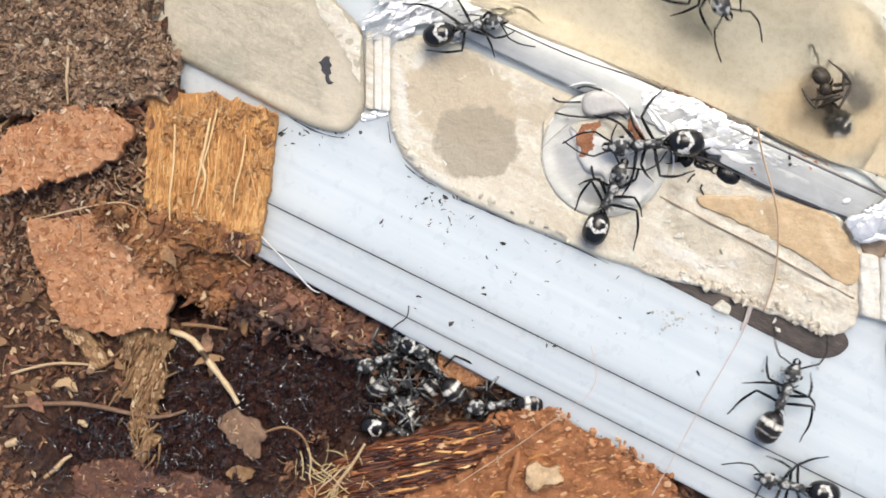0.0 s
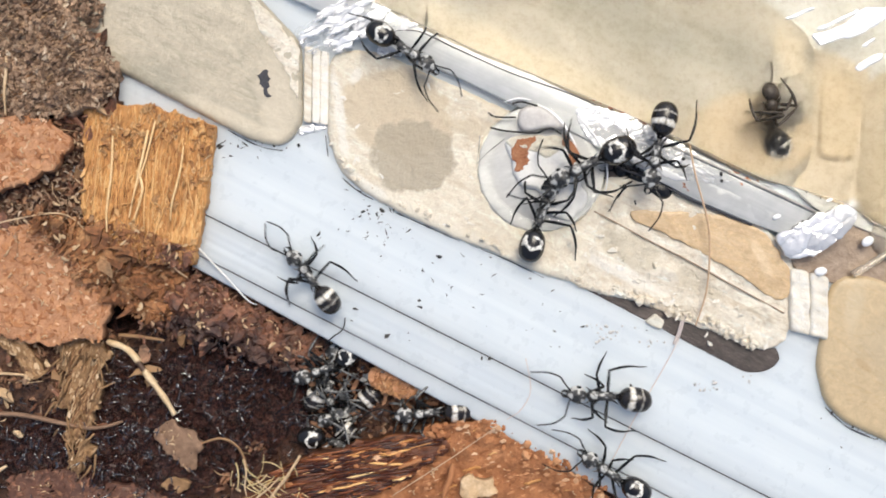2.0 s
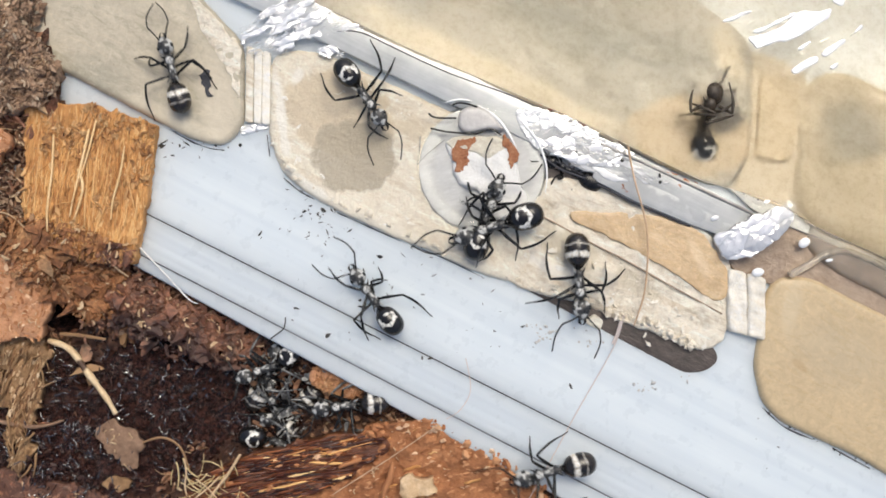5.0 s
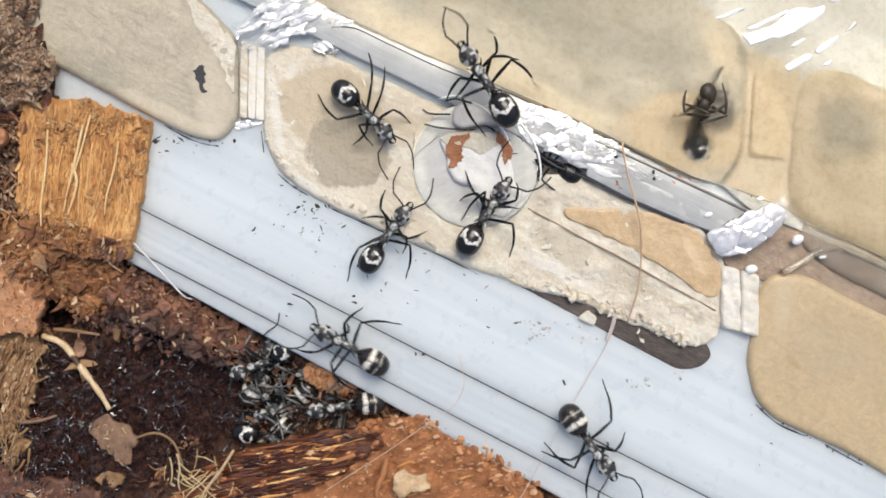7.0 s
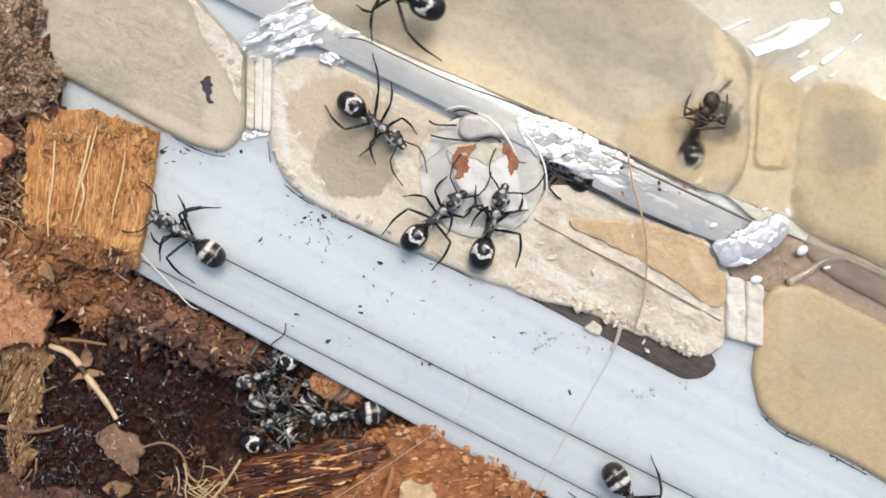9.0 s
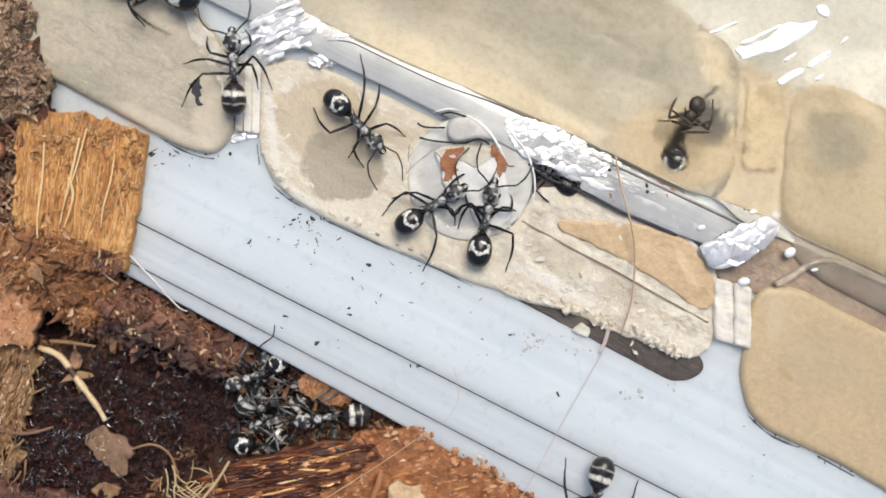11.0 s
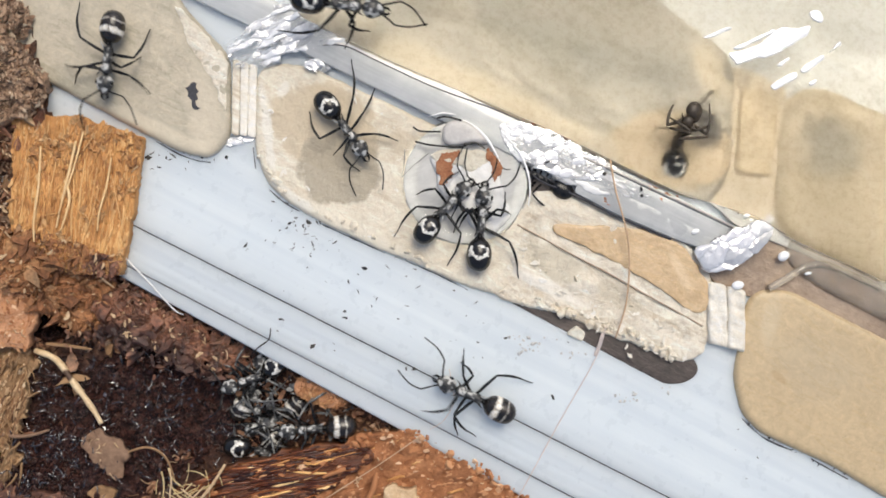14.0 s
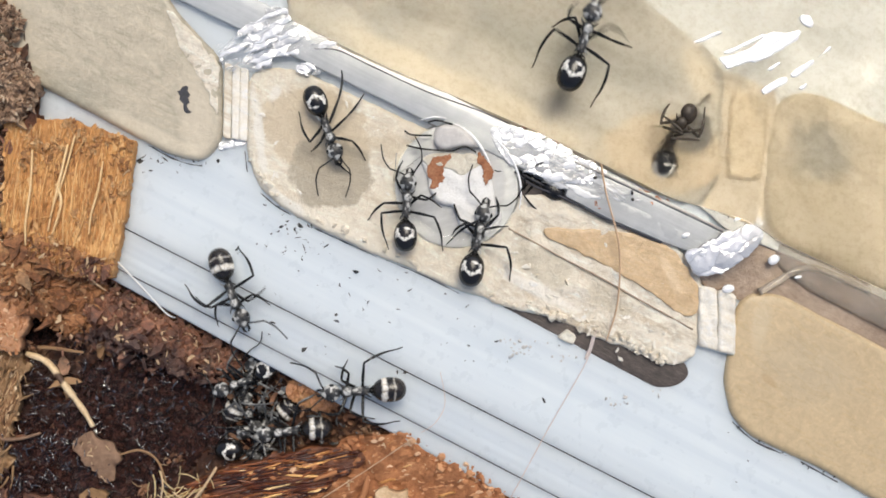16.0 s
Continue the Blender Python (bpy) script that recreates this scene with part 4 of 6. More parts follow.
film_patch([(5.61, 10.34), (7.38, 10.78), (9.81, 9.9), (12.23, 8.58), (14.22, 7.47), (13.77, 5.79), (10.91, 6.06), (8.92, 6.81), (7.38, 7.25), (6.28, 8.35)], 1.58, 32, FILM_SHEET, 0.06, 0.2)
film_patch([(9.81, 9.59), (12.23, 8.35), (14.44, 7.21), (17.0, 5.95), (18.6, 4.9), (16.9, 4.4), (15.0, 4.7), (13.11, 4.9), (9.81, 6.15)], 1.53, 45, FILM_THIN, 0.04, 0.15)
film_patch([(-16.32, 16.58), (-14.73, 17.55), (-12.95, 18.65), (-12.07, 19.98), (-9.41, 19.75), (-10.07, 18.64), (-7.64, 17.75), (-5.43, 16.86), (-7.64, 16.64), (-9.41, 16.12), (-10.74, 16.21), (-12.07, 15.24), (-14.29, 14.80), (-15.39, 15.11)], 1.55, 38, FILM_CROSS, 0.12, 0.5)
film_patch([(-9.86, 15.23), (-8.75, 15.67), (-8.08, 15.32), (-7.64, 14.65), (-8.53, 14.43), (-9.59, 14.66)], 1.55, 44)
film_patch([(21.03, 0.09), (21.48, 0.72), (23.44, 1.61), (25.22, 2.50), (26.33, 2.94), (27.22, 2.77), (27.26, 1.70), (26.55, 0.72), (25.21, -0.35), (23.65, -1.15), (22.32, -1.42), (21.65, -0.89)], 1.75, 46, FILM_CAP, 0.09, 0.25, 0.6, "lumpy shining clear end cap")
# reflections on the clear lid, added as near-white bars
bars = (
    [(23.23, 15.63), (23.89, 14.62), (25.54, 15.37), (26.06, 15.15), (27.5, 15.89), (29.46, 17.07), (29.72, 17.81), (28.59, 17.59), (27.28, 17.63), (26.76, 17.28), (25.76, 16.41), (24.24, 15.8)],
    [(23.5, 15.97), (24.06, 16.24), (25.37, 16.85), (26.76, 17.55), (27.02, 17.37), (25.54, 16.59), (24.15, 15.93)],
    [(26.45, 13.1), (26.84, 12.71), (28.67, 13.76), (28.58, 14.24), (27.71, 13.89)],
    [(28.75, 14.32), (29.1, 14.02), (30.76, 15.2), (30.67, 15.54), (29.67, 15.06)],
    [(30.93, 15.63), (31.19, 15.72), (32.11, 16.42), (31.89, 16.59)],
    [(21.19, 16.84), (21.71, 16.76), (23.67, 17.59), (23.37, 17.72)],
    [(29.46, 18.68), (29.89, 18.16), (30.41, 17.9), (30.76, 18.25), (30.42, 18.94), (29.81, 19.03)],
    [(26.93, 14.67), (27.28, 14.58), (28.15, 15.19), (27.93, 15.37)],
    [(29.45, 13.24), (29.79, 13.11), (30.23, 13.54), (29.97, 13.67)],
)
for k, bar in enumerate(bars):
    film_patch(bar, 3.46, 50 + k, GLINT_BAR, 0.03, 0.1, 0.0, "bright reflection on the clear lid, painted as a white bar").visible_shadow = False


def lumps(name, spots, label, mat=GLINT):
    """Round drops run together: place, half length, half width, turn."""
    bm = bmesh.new()
    for (x, y), l, w, turn in spots:
        o = ovoid(bmesh.new(), (0, 0, 0), (2 * l, 2 * w, 1.3 * w), None, 12, 8)
        o.transform(Matrix.Translation((x, y, 1.62)) @ pose(0, 0, 0, 0, 0, turn))
        tmp = bpy.data.meshes.new("lump")
        o.to_mesh(tmp)
        o.free()
        bm.from_mesh(tmp)
        bpy.data.meshes.remove(tmp)
    return tagged(part(name, bm, mat, nest, label), kind="stuff")


lumps("drop_layer", [((28.16, -0.04), 0.5, 0.38, 35), ((24.54, -2.34), 0.5, 0.35, 10), ((27.2, 3.23), 0.4, 0.3, -50), ((21.19, 1.9), 0.35, 0.2, 20), ((24.46, 2.08), 0.5, 0.18, 10), ((30.1, -1.41), 0.3, 0.13, 10), ((25.25, 3.17), 0.3, 0.14, 15)], "small clear drops coloured white for their glints")
lumps("crumb_layer", [((8.47, 10.55), 0.3, 0.2, 30), ((8.85, 10.5), 0.22, 0.16, 80), ((9.35, 10.37), 0.35, 0.2, -30), ((10.68, 9.58), 0.42, 0.2, -40), ((11.12, 9.31), 0.3, 0.22, 20), ((11.78, 9.22), 0.4, 0.16, 10)], "red-brown crumbs caught at the clear wall", MULCH)
lumps("speck_layer", [((13.98, 6.45), 0.18, 0.15, 0), ((16.93, 5.26), 0.1, 0.2, 10), ((16.97, 4.73), 0.12, 0.14, 0)], "black specks on the clear wall", FRASS)
for rim, thick in (([(27.08, -2.60, 1.36), (28.49, -1.81, 1.36), (29.91, -0.96, 1.36), (31.33, -0.71, 1.36), (32.74, -1.18, 1.36), (34.16, -1.80, 1.36), (35.88, -2.60, 1.36)], 0.3), ([(27.26, 3.15, 1.36), (28.15, 2.17, 1.36), (29.21, 1.29, 1.36), (30.98, 0.41, 1.36), (32.75, -0.21, 1.36), (35.88, -1.80, 1.36)], 0.34)):
    part("rounded_rim", tube(bmesh.new(), curve_pts(rim, 6), thick, 8), ACRYLIC_TEA, nest, "rounded tan-tinted clear rim")

seam = bmesh.new()
tube(seam, curve_pts([(-8.29, 16.61, 1.55), (-6.42, 16.52, 1.57), (-3.76, 15.28, 1.57), (0.67, 13.24, 1.57), (4.89, 11.73, 1.57), (7.86, 10.40, 1.57)], 8), 0.05, 5)
part("seam", seam, GROOVE, nest, "thin dark seam along the clear wall")
chamber("clear_flange", [(11.60, 5.00), (14.89, 3.28), (19.31, 1.42), (22.30, 0.30), (22.60, 1.40), (18.60, 3.40), (14.40, 5.40), (12.00, 6.00)], 1.54, RAIL, "clear foot of the channel wall", 0.05, 0.02, 0.02, 49, r=0.15, grain=0.5)
edge = tube(bmesh.new(), curve_pts([(7.61, 6.95, 1.4), (9.15, 5.8, 1.45), (11.36, 4.92, 1.45), (14.89, 3.15, 1.45), (19.31, 1.3, 1.4)], 8), 0.09, 5)
part("seam", edge, GROOVE, nest, "dark lower edge of the clear wall")
seam = bmesh.new()
tube(seam, curve_pts([(12.29, 7.74, 1.55), (15.31, 6.41, 1.57), (19.74, 4.33, 1.57), (24.17, 2.24, 1.57)], 8), 0.13, 5)
part("seam", seam, PLASTER_WASH_DARK, nest, "grey seam along the clear wall")
# shadow of the gap at the wall's foot, drawn as a dark strand
seam = bmesh.new()
tube(seam, curve_pts([(8.21, 6.76, 1.2), (11.32, 5.17, 1.25), (14.86, 3.48, 1.25), (19.39, 1.35, 1.2)], 8), 0.07, 5)
part("seam", seam, GROOVE, nest, "dark strand for the gap's shade below the clear wall")
rust_spots = [(a + rp.gauss(0, 0.25), b + rp.gauss(0, 0.12), 1.55) for a, b in [(7.10, 11.20), (7.86, 10.84), (8.88, 10.62), (9.54, 10.31), (10.87, 9.65), (11.76, 9.07), (19.08, 4.77), (17.97, 5.43), (14.07, 4.32)] for _ in range(5)]
stuff("rust_layer", *flakes(rp, rust_spots, 0.1, 0.35, -26), RUST, "brown crumbs caught on the clear wall", "", nest)

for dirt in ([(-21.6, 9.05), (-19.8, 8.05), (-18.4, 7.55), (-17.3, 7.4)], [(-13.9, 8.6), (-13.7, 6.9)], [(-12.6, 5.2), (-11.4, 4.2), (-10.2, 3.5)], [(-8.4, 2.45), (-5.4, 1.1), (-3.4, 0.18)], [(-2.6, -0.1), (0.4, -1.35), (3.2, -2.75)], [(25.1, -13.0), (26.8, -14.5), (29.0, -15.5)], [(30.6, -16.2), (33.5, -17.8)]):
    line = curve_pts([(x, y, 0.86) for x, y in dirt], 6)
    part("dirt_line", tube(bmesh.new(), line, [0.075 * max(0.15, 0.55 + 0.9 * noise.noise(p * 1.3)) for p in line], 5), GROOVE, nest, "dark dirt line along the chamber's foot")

# feeding port: a clear ring round a cotton plug
port = thing("feeding_port", "round clear feeding port with rust-stained white cotton plug", "feeding port", at=Matrix.Translation(Vector((3.02, 5.84, 0.52)) * MM))


def ring_mesh(r0, r1, z0, z1, n=64, bev=0.12):
    bm = bmesh.new()
    prof = [(r0, z0), (r0, z1 - bev), (r0 + bev, z1), (r1 - bev, z1), (r1, z1 - bev), (r1, z0)]
    loops = [[bm.verts.new((r * math.cos(2 * math.pi * k / n), r * math.sin(2 * math.pi * k / n), z)) for r, z in prof] for k in range(n)]
    for k in range(n):
        a, b = loops[k], loops[(k + 1) % n]
        for i in range(len(prof)):
            j = (i + 1) % len(prof)
            bm.faces.new((a[i], a[j], b[j], b[i]))
    return bm


collar = part("clear_collar", ring_mesh(3.9, 5.05, 0.0, 0.34), FROST, port, "clear acrylic collar")
collar.visible_shadow = False
# glints on the collar, added as thin white arcs
for arc, thick in (([(-0.34, 4.93, 0.42), (0.70, 4.34, 0.42), (1.59, 3.45, 0.42), (2.34, 2.25, 0.42), (2.86, 1.06, 0.42)], 0.13), ([(2.78, 4.04, 0.36), (3.68, 3.00, 0.36), (4.42, 1.96, 0.36), (4.94, 0.62, 0.36), (5.09, -0.72, 0.36), (4.94, -1.92, 0.36)], 0.10), ([(-3.03, 5.08, 0.36), (-1.83, 5.38, 0.36), (-0.79, 5.26, 0.36)], 0.08)):
    arc = curve_pts(arc, 5)
    part("rim_glint", tube(bmesh.new(), arc, [thick * (0.3 + 0.7 * math.sin(math.pi * k / (len(arc) - 1))) for k in range(len(arc))], 6), GLINT, port, "white glint arc painted on the collar")
part("well", mass(outline([(4.95 * math.cos(radians(a)), 4.95 * math.sin(radians(a))) for a in range(0, 360, 20)], 0.6, 0.25), -0.3, 0.02, 0.05, 0.03, 0.4, 0.8, 50), WELL, port, "pale grey floor of the port")
part("cotton_plug", mass(outline([(-3.02, 1.95), (-2.28, 2.40), (-0.49, 2.55), (1.59, 2.10), (2.78, 0.76), (3.08, -1.32), (3.68, -2.51), (2.19, -4.30), (0.40, -3.71), (-0.34, -1.77), (-1.08, -1.77), (-1.83, -1.32), (-2.28, -0.28), (-2.43, 0.76)], 0.5, 0.2, 0.25, 21), -0.1, 0.3, 0.25, 0.12, 0.25, 1.3, 21, 0.2), COTTON, port, "white cotton plug")
part("stain", mass(outline([(-2.95, 2.10), (-1.83, 2.55), (-0.34, 2.55), (1.59, 2.40), (1.89, 1.81), (1.30, 1.21), (0.40, 0.76), (-0.79, 1.28), (-2.28, 1.36)], 0.3, 0.15, 0.2, 25), 0.1, 0.42, 0.1, 0.06, 0.25, 1.2, 25, 0.1), PLASTER_PALE, port, "tan-tinted soaked cotton")
part("stain", mass(outline([(-2.28, 1.58), (-1.68, 2.10), (-0.34, 2.48), (-0.64, 1.88), (-1.01, 1.43), (-1.16, 0.61), (-1.53, -0.28), (-1.90, -0.28), (-2.35, 0.61)], 0.2, 0.12, 0.35, 22, 1.2), 0.2, 0.52, 0.05, 0.05, 0.2, 1.5, 22), RUST, port, "rust-brown stain")
part("stain", mass(outline([(1.67, 2.70), (2.19, 2.55), (2.78, 1.21), (2.78, 0.47), (2.26, -0.13), (2.04, 0.76), (1.74, 1.81)], 0.2, 0.12, 0.3, 23, 1.2), 0.2, 0.52, 0.05, 0.05, 0.2, 1.5, 23), RUST, port, "rust-brown stain")
part("clear_bead", mass(outline([(-1.76, 4.49), (-0.79, 4.93), (0.40, 4.64), (1.37, 3.59), (1.89, 2.85), (0.40, 3.07), (-1.24, 2.70), (-1.91, 3.29)], 0.5, 0.2, 0.05, 26), 0.1, 0.55, 0.25, 0.03, 0.25, 1.0, 26, 0.15), BEAD, port, "pale grey translucent bead")
for rod in ([(-4.14, 4.26, 0.62), (-3.55, 3.93, 0.62), (-1.98, 3.89, 0.62)], [(-3.99, 3.11, 0.62), (-2.87, 2.85, 0.62), (-1.24, 2.70, 0.62), (-0.34, 2.67, 0.62)], [(-2.28, 4.93, 0.62), (-1.54, 5.08, 0.62), (-0.34, 4.76, 0.62)], [(-0.34, 2.67, 0.62), (0.70, 3.00, 0.62), (1.52, 2.55, 0.62)]):
    part("bristle", tube(bmesh.new(), curve_pts(rod, 5), 0.085, 6), CUTICLE, port, "dark bristle stuck in the port")
for line in ([(-4.81, 2.55, 0.06), (-4.88, 1.35, 0.06), (-5.03, 0.16, 0.06)], [(-2.87, 2.28, 0.06), (-4.06, 1.35, 0.06), (-5.03, 0.31, 0.06)]):
    part("scratch", tube(bmesh.new(), curve_pts(line, 5), 0.03, 5), PLASTER_WASH_DARK, port, "grey scratch in the port")

# ---- the soil side ----
DARK_C = Vector((-20.37, -11.76, 0))
DARK_W = Vector((-19.70, -10.64, 0))
DARK_D = Vector((-30.23, -16.69, 0))


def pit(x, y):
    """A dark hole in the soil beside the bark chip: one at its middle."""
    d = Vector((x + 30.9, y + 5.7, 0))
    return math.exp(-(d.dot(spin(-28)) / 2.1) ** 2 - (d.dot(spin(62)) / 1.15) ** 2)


def soil_z(x, y):
    """Height of the soil."""
    p = Vector((x, y, 0))
    v = (p - L0).dot(ACROSS)                      # past the lip
    d = (p - DARK_C)
    base = -1.9 - 1.3 * math.exp(-(d.x / 11) ** 2 - (d.y / 6) ** 2)
    left = max(0.0, min(1.0, (-17 - x) / 10))
    top = max(0.0, min(1.0, (y + 3) / 9))
    base += 2.6 * left * (0.35 + 0.65 * top)
    if v < 4.3:
        base += 0.0 if x < -20 else 0.3
    k = noise.noise(p * 0.22) * 0.8 + noise.noise(p * 0.7 + Vector((3, 1, 0))) * 0.6 + noise.noise(p * 1.6) * 0.38
    return base + k - 2.6 * pit(x, y)


def in_soil(x, y, margin=0.0):
    p = Vector((x, y, 0))
    if (p - L0).dot(ACROSS) > edge_v((p - L0).dot(LEDGE)) + 0.08 + margin:
        return True
    return (p - Vector((-28.45, 5.04, 0))).dot(spin(180 + 12)) > 0.5 + margin and y < 21 - 0.45 * (x + 34)


def soil_sheet():
    bm = bmesh.new()
    x0, x1, y0, y1, s = -54.0, 40.0, -34.0, 30.0, 0.3
    nx, ny = int((x1 - x0) / s), int((y1 - y0) / s)
    g = {}
    for i in range(nx + 1):
        for j in range(ny + 1):
            x, y = x0 + i * s, y0 + j * s
            if in_soil(x, y, -0.6):
                p = Vector((x, y, 0))
                z = soil_z(x, y) + 0.3 * abs(noise.noise(p * 0.95)) + 0.34 * noise.turbulence(p * 1.7, 3, True) - 0.3
                g[i, j] = bm.verts.new((x, y, z))
    for (i, j), v in g.items():
        if (i + 1, j) in g and (i, j + 1) in g and (i + 1, j + 1) in g:
            bm.faces.new((v, g[i + 1, j], g[i + 1, j + 1], g[i, j + 1]))
    return bm


soil = tagged(part("soil", soil_sheet(), SOIL), "dark brown coconut soil, damp in the middle, shade painted in a pit", "soil", kind="stuff")

rng = random.Random(5)


def scatter(n, test, lift=0.0, box=(-47.5, 24, -27, 24)):
    out = []
    while len(out) < n:
        x, y = rng.uniform(box[0], box[1]), rng.uniform(box[2], box[3])
        if in_soil(x, y, 0.15) and test(x, y):
            out.append((x, y, soil_z(x, y) + lift))
    return out


def damp(x, y):
    d = Vector((x, y, 0)) - DARK_C
    e = Vector((x, y, 0)) - DARK_D
    # the pit is added in, so dark flakes deepen its shade
    return max(math.exp(-(d.x / 13) ** 2 - (d.y / 5.5) ** 2), 0.75 * math.exp(-(e.x / 17) ** 2 - (e.y / 6.2) ** 2)) + 0.35 * noise.noise(Vector((x, y, 2)) * 0.4) + pit(x, y)


stuff("soil_crumbs", *crumbs(rng, scatter(1500, lambda x, y: damp(x, y) < 0.36), 0.08, 0.5), CRUMB, "loose reddish brown coconut soil crumbs", "soil crumbs")
stuff("soil_flakes", *flakes(rng, scatter(6400, lambda x, y: damp(x, y) < 0.38, 0.02), 0.08, 0.6), CRUMB, "torn reddish brown coconut husk flakes", "husk flakes")
stuff("wet_crumbs", *crumbs(rng, scatter(420, lambda x, y: damp(x, y) > 0.28), 0.08, 0.5), CRUMB_DARK, "wet blackish soil crumbs", "soil crumbs")
stuff("wet_flakes", *flakes(rng, scatter(620, lambda x, y: damp(x, y) > 0.26, 0.02), 0.08, 0.55), CRUMB_DARK, "wet blackish husk flakes", "husk flakes")
stuff("grey_flakes", *flakes(rng, scatter(2600, lambda x, y: y > -3 + 4 * noise.noise(Vector((x, y, 9)) * 0.3), 0.2, (-47.5, -29, -6, 9)), 0.07, 0.4), CRUMB_GREY, "greyish brown husk flakes between the bark chips", "husk flakes")
stuff("husk_pieces", *flakes(rng, scatter(80, lambda x, y: x < -19 and y > -13 and damp(x, y) < 0.6, 0.3), 0.5, 1.5, None, 0.7), TANFIB, "torn tan husk pieces on the soil", "husk pieces")
stuff("husk_pieces", *flakes(rng, scatter(110, lambda x, y: x < -15 and y > -15 and damp(x, y) < 0.7, 0.3), 0.4, 1.3, None, 0.8), MULCH, "torn reddish brown husk pieces on the soil", "husk pieces")
stuff("water_beads", *flakes(rng, scatter(300, lambda x, y: (Vector((x, y, 0)) - DARK_W).length < 4.4 + 3 * noise.noise(Vector((x, y, 4)) * 0.5) or (damp(x, y) > 0.45 and noise.noise(Vector((x, y, 4)) * 0.5) > 0.2), 0.1), 0.05, 0.22), WATER, "glinting water drops on the damp soil", "water drops")
stuff("pale_flecks", *flakes(rng, scatter(620, lambda x, y: damp(x, y) < 0.45, 0.25), 0.1, 0.45), STRAW, "pale husk flecks in the soil", "husk flecks")


def fibres(n, test, lo, hi, r, mat, name, label):
    bm = bmesh.new()
    for x, y, z in scatter(n, test, 0.15):
        a, l, c = rng.uniform(0, 360), rng.uniform(lo, hi), rng.uniform(-0.4, 0.4)
        p = Vector((x, y, z + rng.uniform(0, 0.3)))
        pts = [p]
        for k in range(5):
            a += c * 60 * rng.random()
            pts.append(pts[-1] + spin(a) * l / 5 + Vector((0, 0, rng.uniform(-0.12, 0.12))))
        tube(bm, pts, [r * (0.6 + 0.4 * math.sin(math.pi * (k + 0.5) / 6)) for k in range(6)], 4)
    return tagged(part(name, bm, mat), label, "fibres", kind="stuff")


fibres(110, lambda x, y: damp(x, y) > 0.34, 0.6, 1.8, 0.04, CRUMB_DARK, "wet_fibres", "wet blackish husk fibres in the damp soil")
fibres(460, lambda x, y: damp(x, y) > 0.42 and noise.noise(Vector((x, y, 6)) * 0.35) > -0.15, 0.3, 1.1, 0.055, WATER, "wet_curls", "glistening wet curls of husk in the damp soil")
fibres(600, lambda x, y: damp(x, y) < 0.4, 0.5, 2.4, 0.035, FIBRE, "coco_fibres", "short curled coconut fibres in the soil")

# bark, husk and litter
def chip(name, corners, z, thick, mat, label, cat="bark chip", relief=0.22, wob=0.4, seed=0, bevel=0.1, tilt=(0, 0), dome=0.0, flecks=0, strands=None, scraps=None, corner=0.8):
    pts = outline(corners, corner, 0.25, wob, seed, 0.7)
    t = thing(name, label, cat, "bark chips" if cat == "bark chip" else "")
    part("body", mass(pts, z - thick, z, bevel, relief, 0.3, 0.9, seed, dome, tilt, 5), mat, t)
    r2 = random.Random(seed)
    mid = sum(pts, Vector()) / len(pts)
    size = max((p - mid).length for p in pts)

    def lie(q):
        """The height of the chip's top."""
        return z + dome * (1 - min((q - mid).length / size, 1) ** 2) + (q - mid).x * tilt[0] + (q - mid).y * tilt[1] + relief * fbm(Vector((q.x, q.y, seed * 5.7)) * 0.9, 5) + 0.02

    if flecks:
        bm = bmesh.new()
        for _ in range(flecks):
            q = mid.lerp(r2.choice(pts), r2.random() ** 0.6 * 0.93)
            a = r2.uniform(0, 360)
            zz = lie(q)
            l = r2.uniform(0.15, 0.6)
            e1 = Vector((q.x, q.y, zz))
            tube(bm, [e1, e1 + spin(a) * l * 0.5 + Vector((0, 0, 0.03)), e1 + spin(a + r2.uniform(-40, 40)) * l], r2.uniform(0.03, 0.07), 4)
        tagged(part("fleck_layer", bm, STRAW, t, "pale fibre flecks"), kind="stuff")
    if scraps:
        n, m2, turn = scraps
        sp = []
        while len(sp) < n:
            q = Vector((mid.x + r2.uniform(-size, size), mid.y + r2.uniform(-size, size), 0))
            if inside(q, pts):
                sp.append((q.x, q.y, lie(q) - 0.02))
        stuff("scrap_layer", *flakes(r2, sp, 0.1, 0.42, turn, 0.2), m2, "torn fibre scraps", "", t)
    if strands:
        n, turn, lo, hi, r0, r1, m2 = strands
        bm = bmesh.new()
        for _ in range(n):
            q = mid.lerp(r2.choice(pts), r2.random() ** 0.5 * 0.97)
            a, l, r = turn + r2.gauss(0, 5 if r2.random() < 0.9 else 25), r2.uniform(lo, hi), r2.uniform(r0, r1)
            c = [q + spin(a) * l * (k / 4 - 0.5) + spin(a + 90) * 0.05 * r2.uniform(-1, 1) for k in range(5)]
            c = [Vector((p.x, p.y, lie(p) + r2.uniform(-0.05, 0.08))) for p in c if inside(p, pts)]
            if len(c) > 1:
                tube(bm, c, [r * (0.5 + 0.5 * math.sin(math.pi * (k + 0.6) / (len(c) + 0.2))) for k in range(len(c))], 5)
        tagged(part("fibre_layer", bm, m2, t, "parallel fibre strands"), kind="stuff")
    return t


husk_pts = outline([(-32.42, 11.17), (-27.20, 10.82), (-22.42, 9.36), (-23.13, 3.65), (-24.19, -1.57), (-28.08, -1.22), (-32.95, 1.88), (-32.73, 7.19)], 0.15, 0.25, 0.25, 31, 0.7)
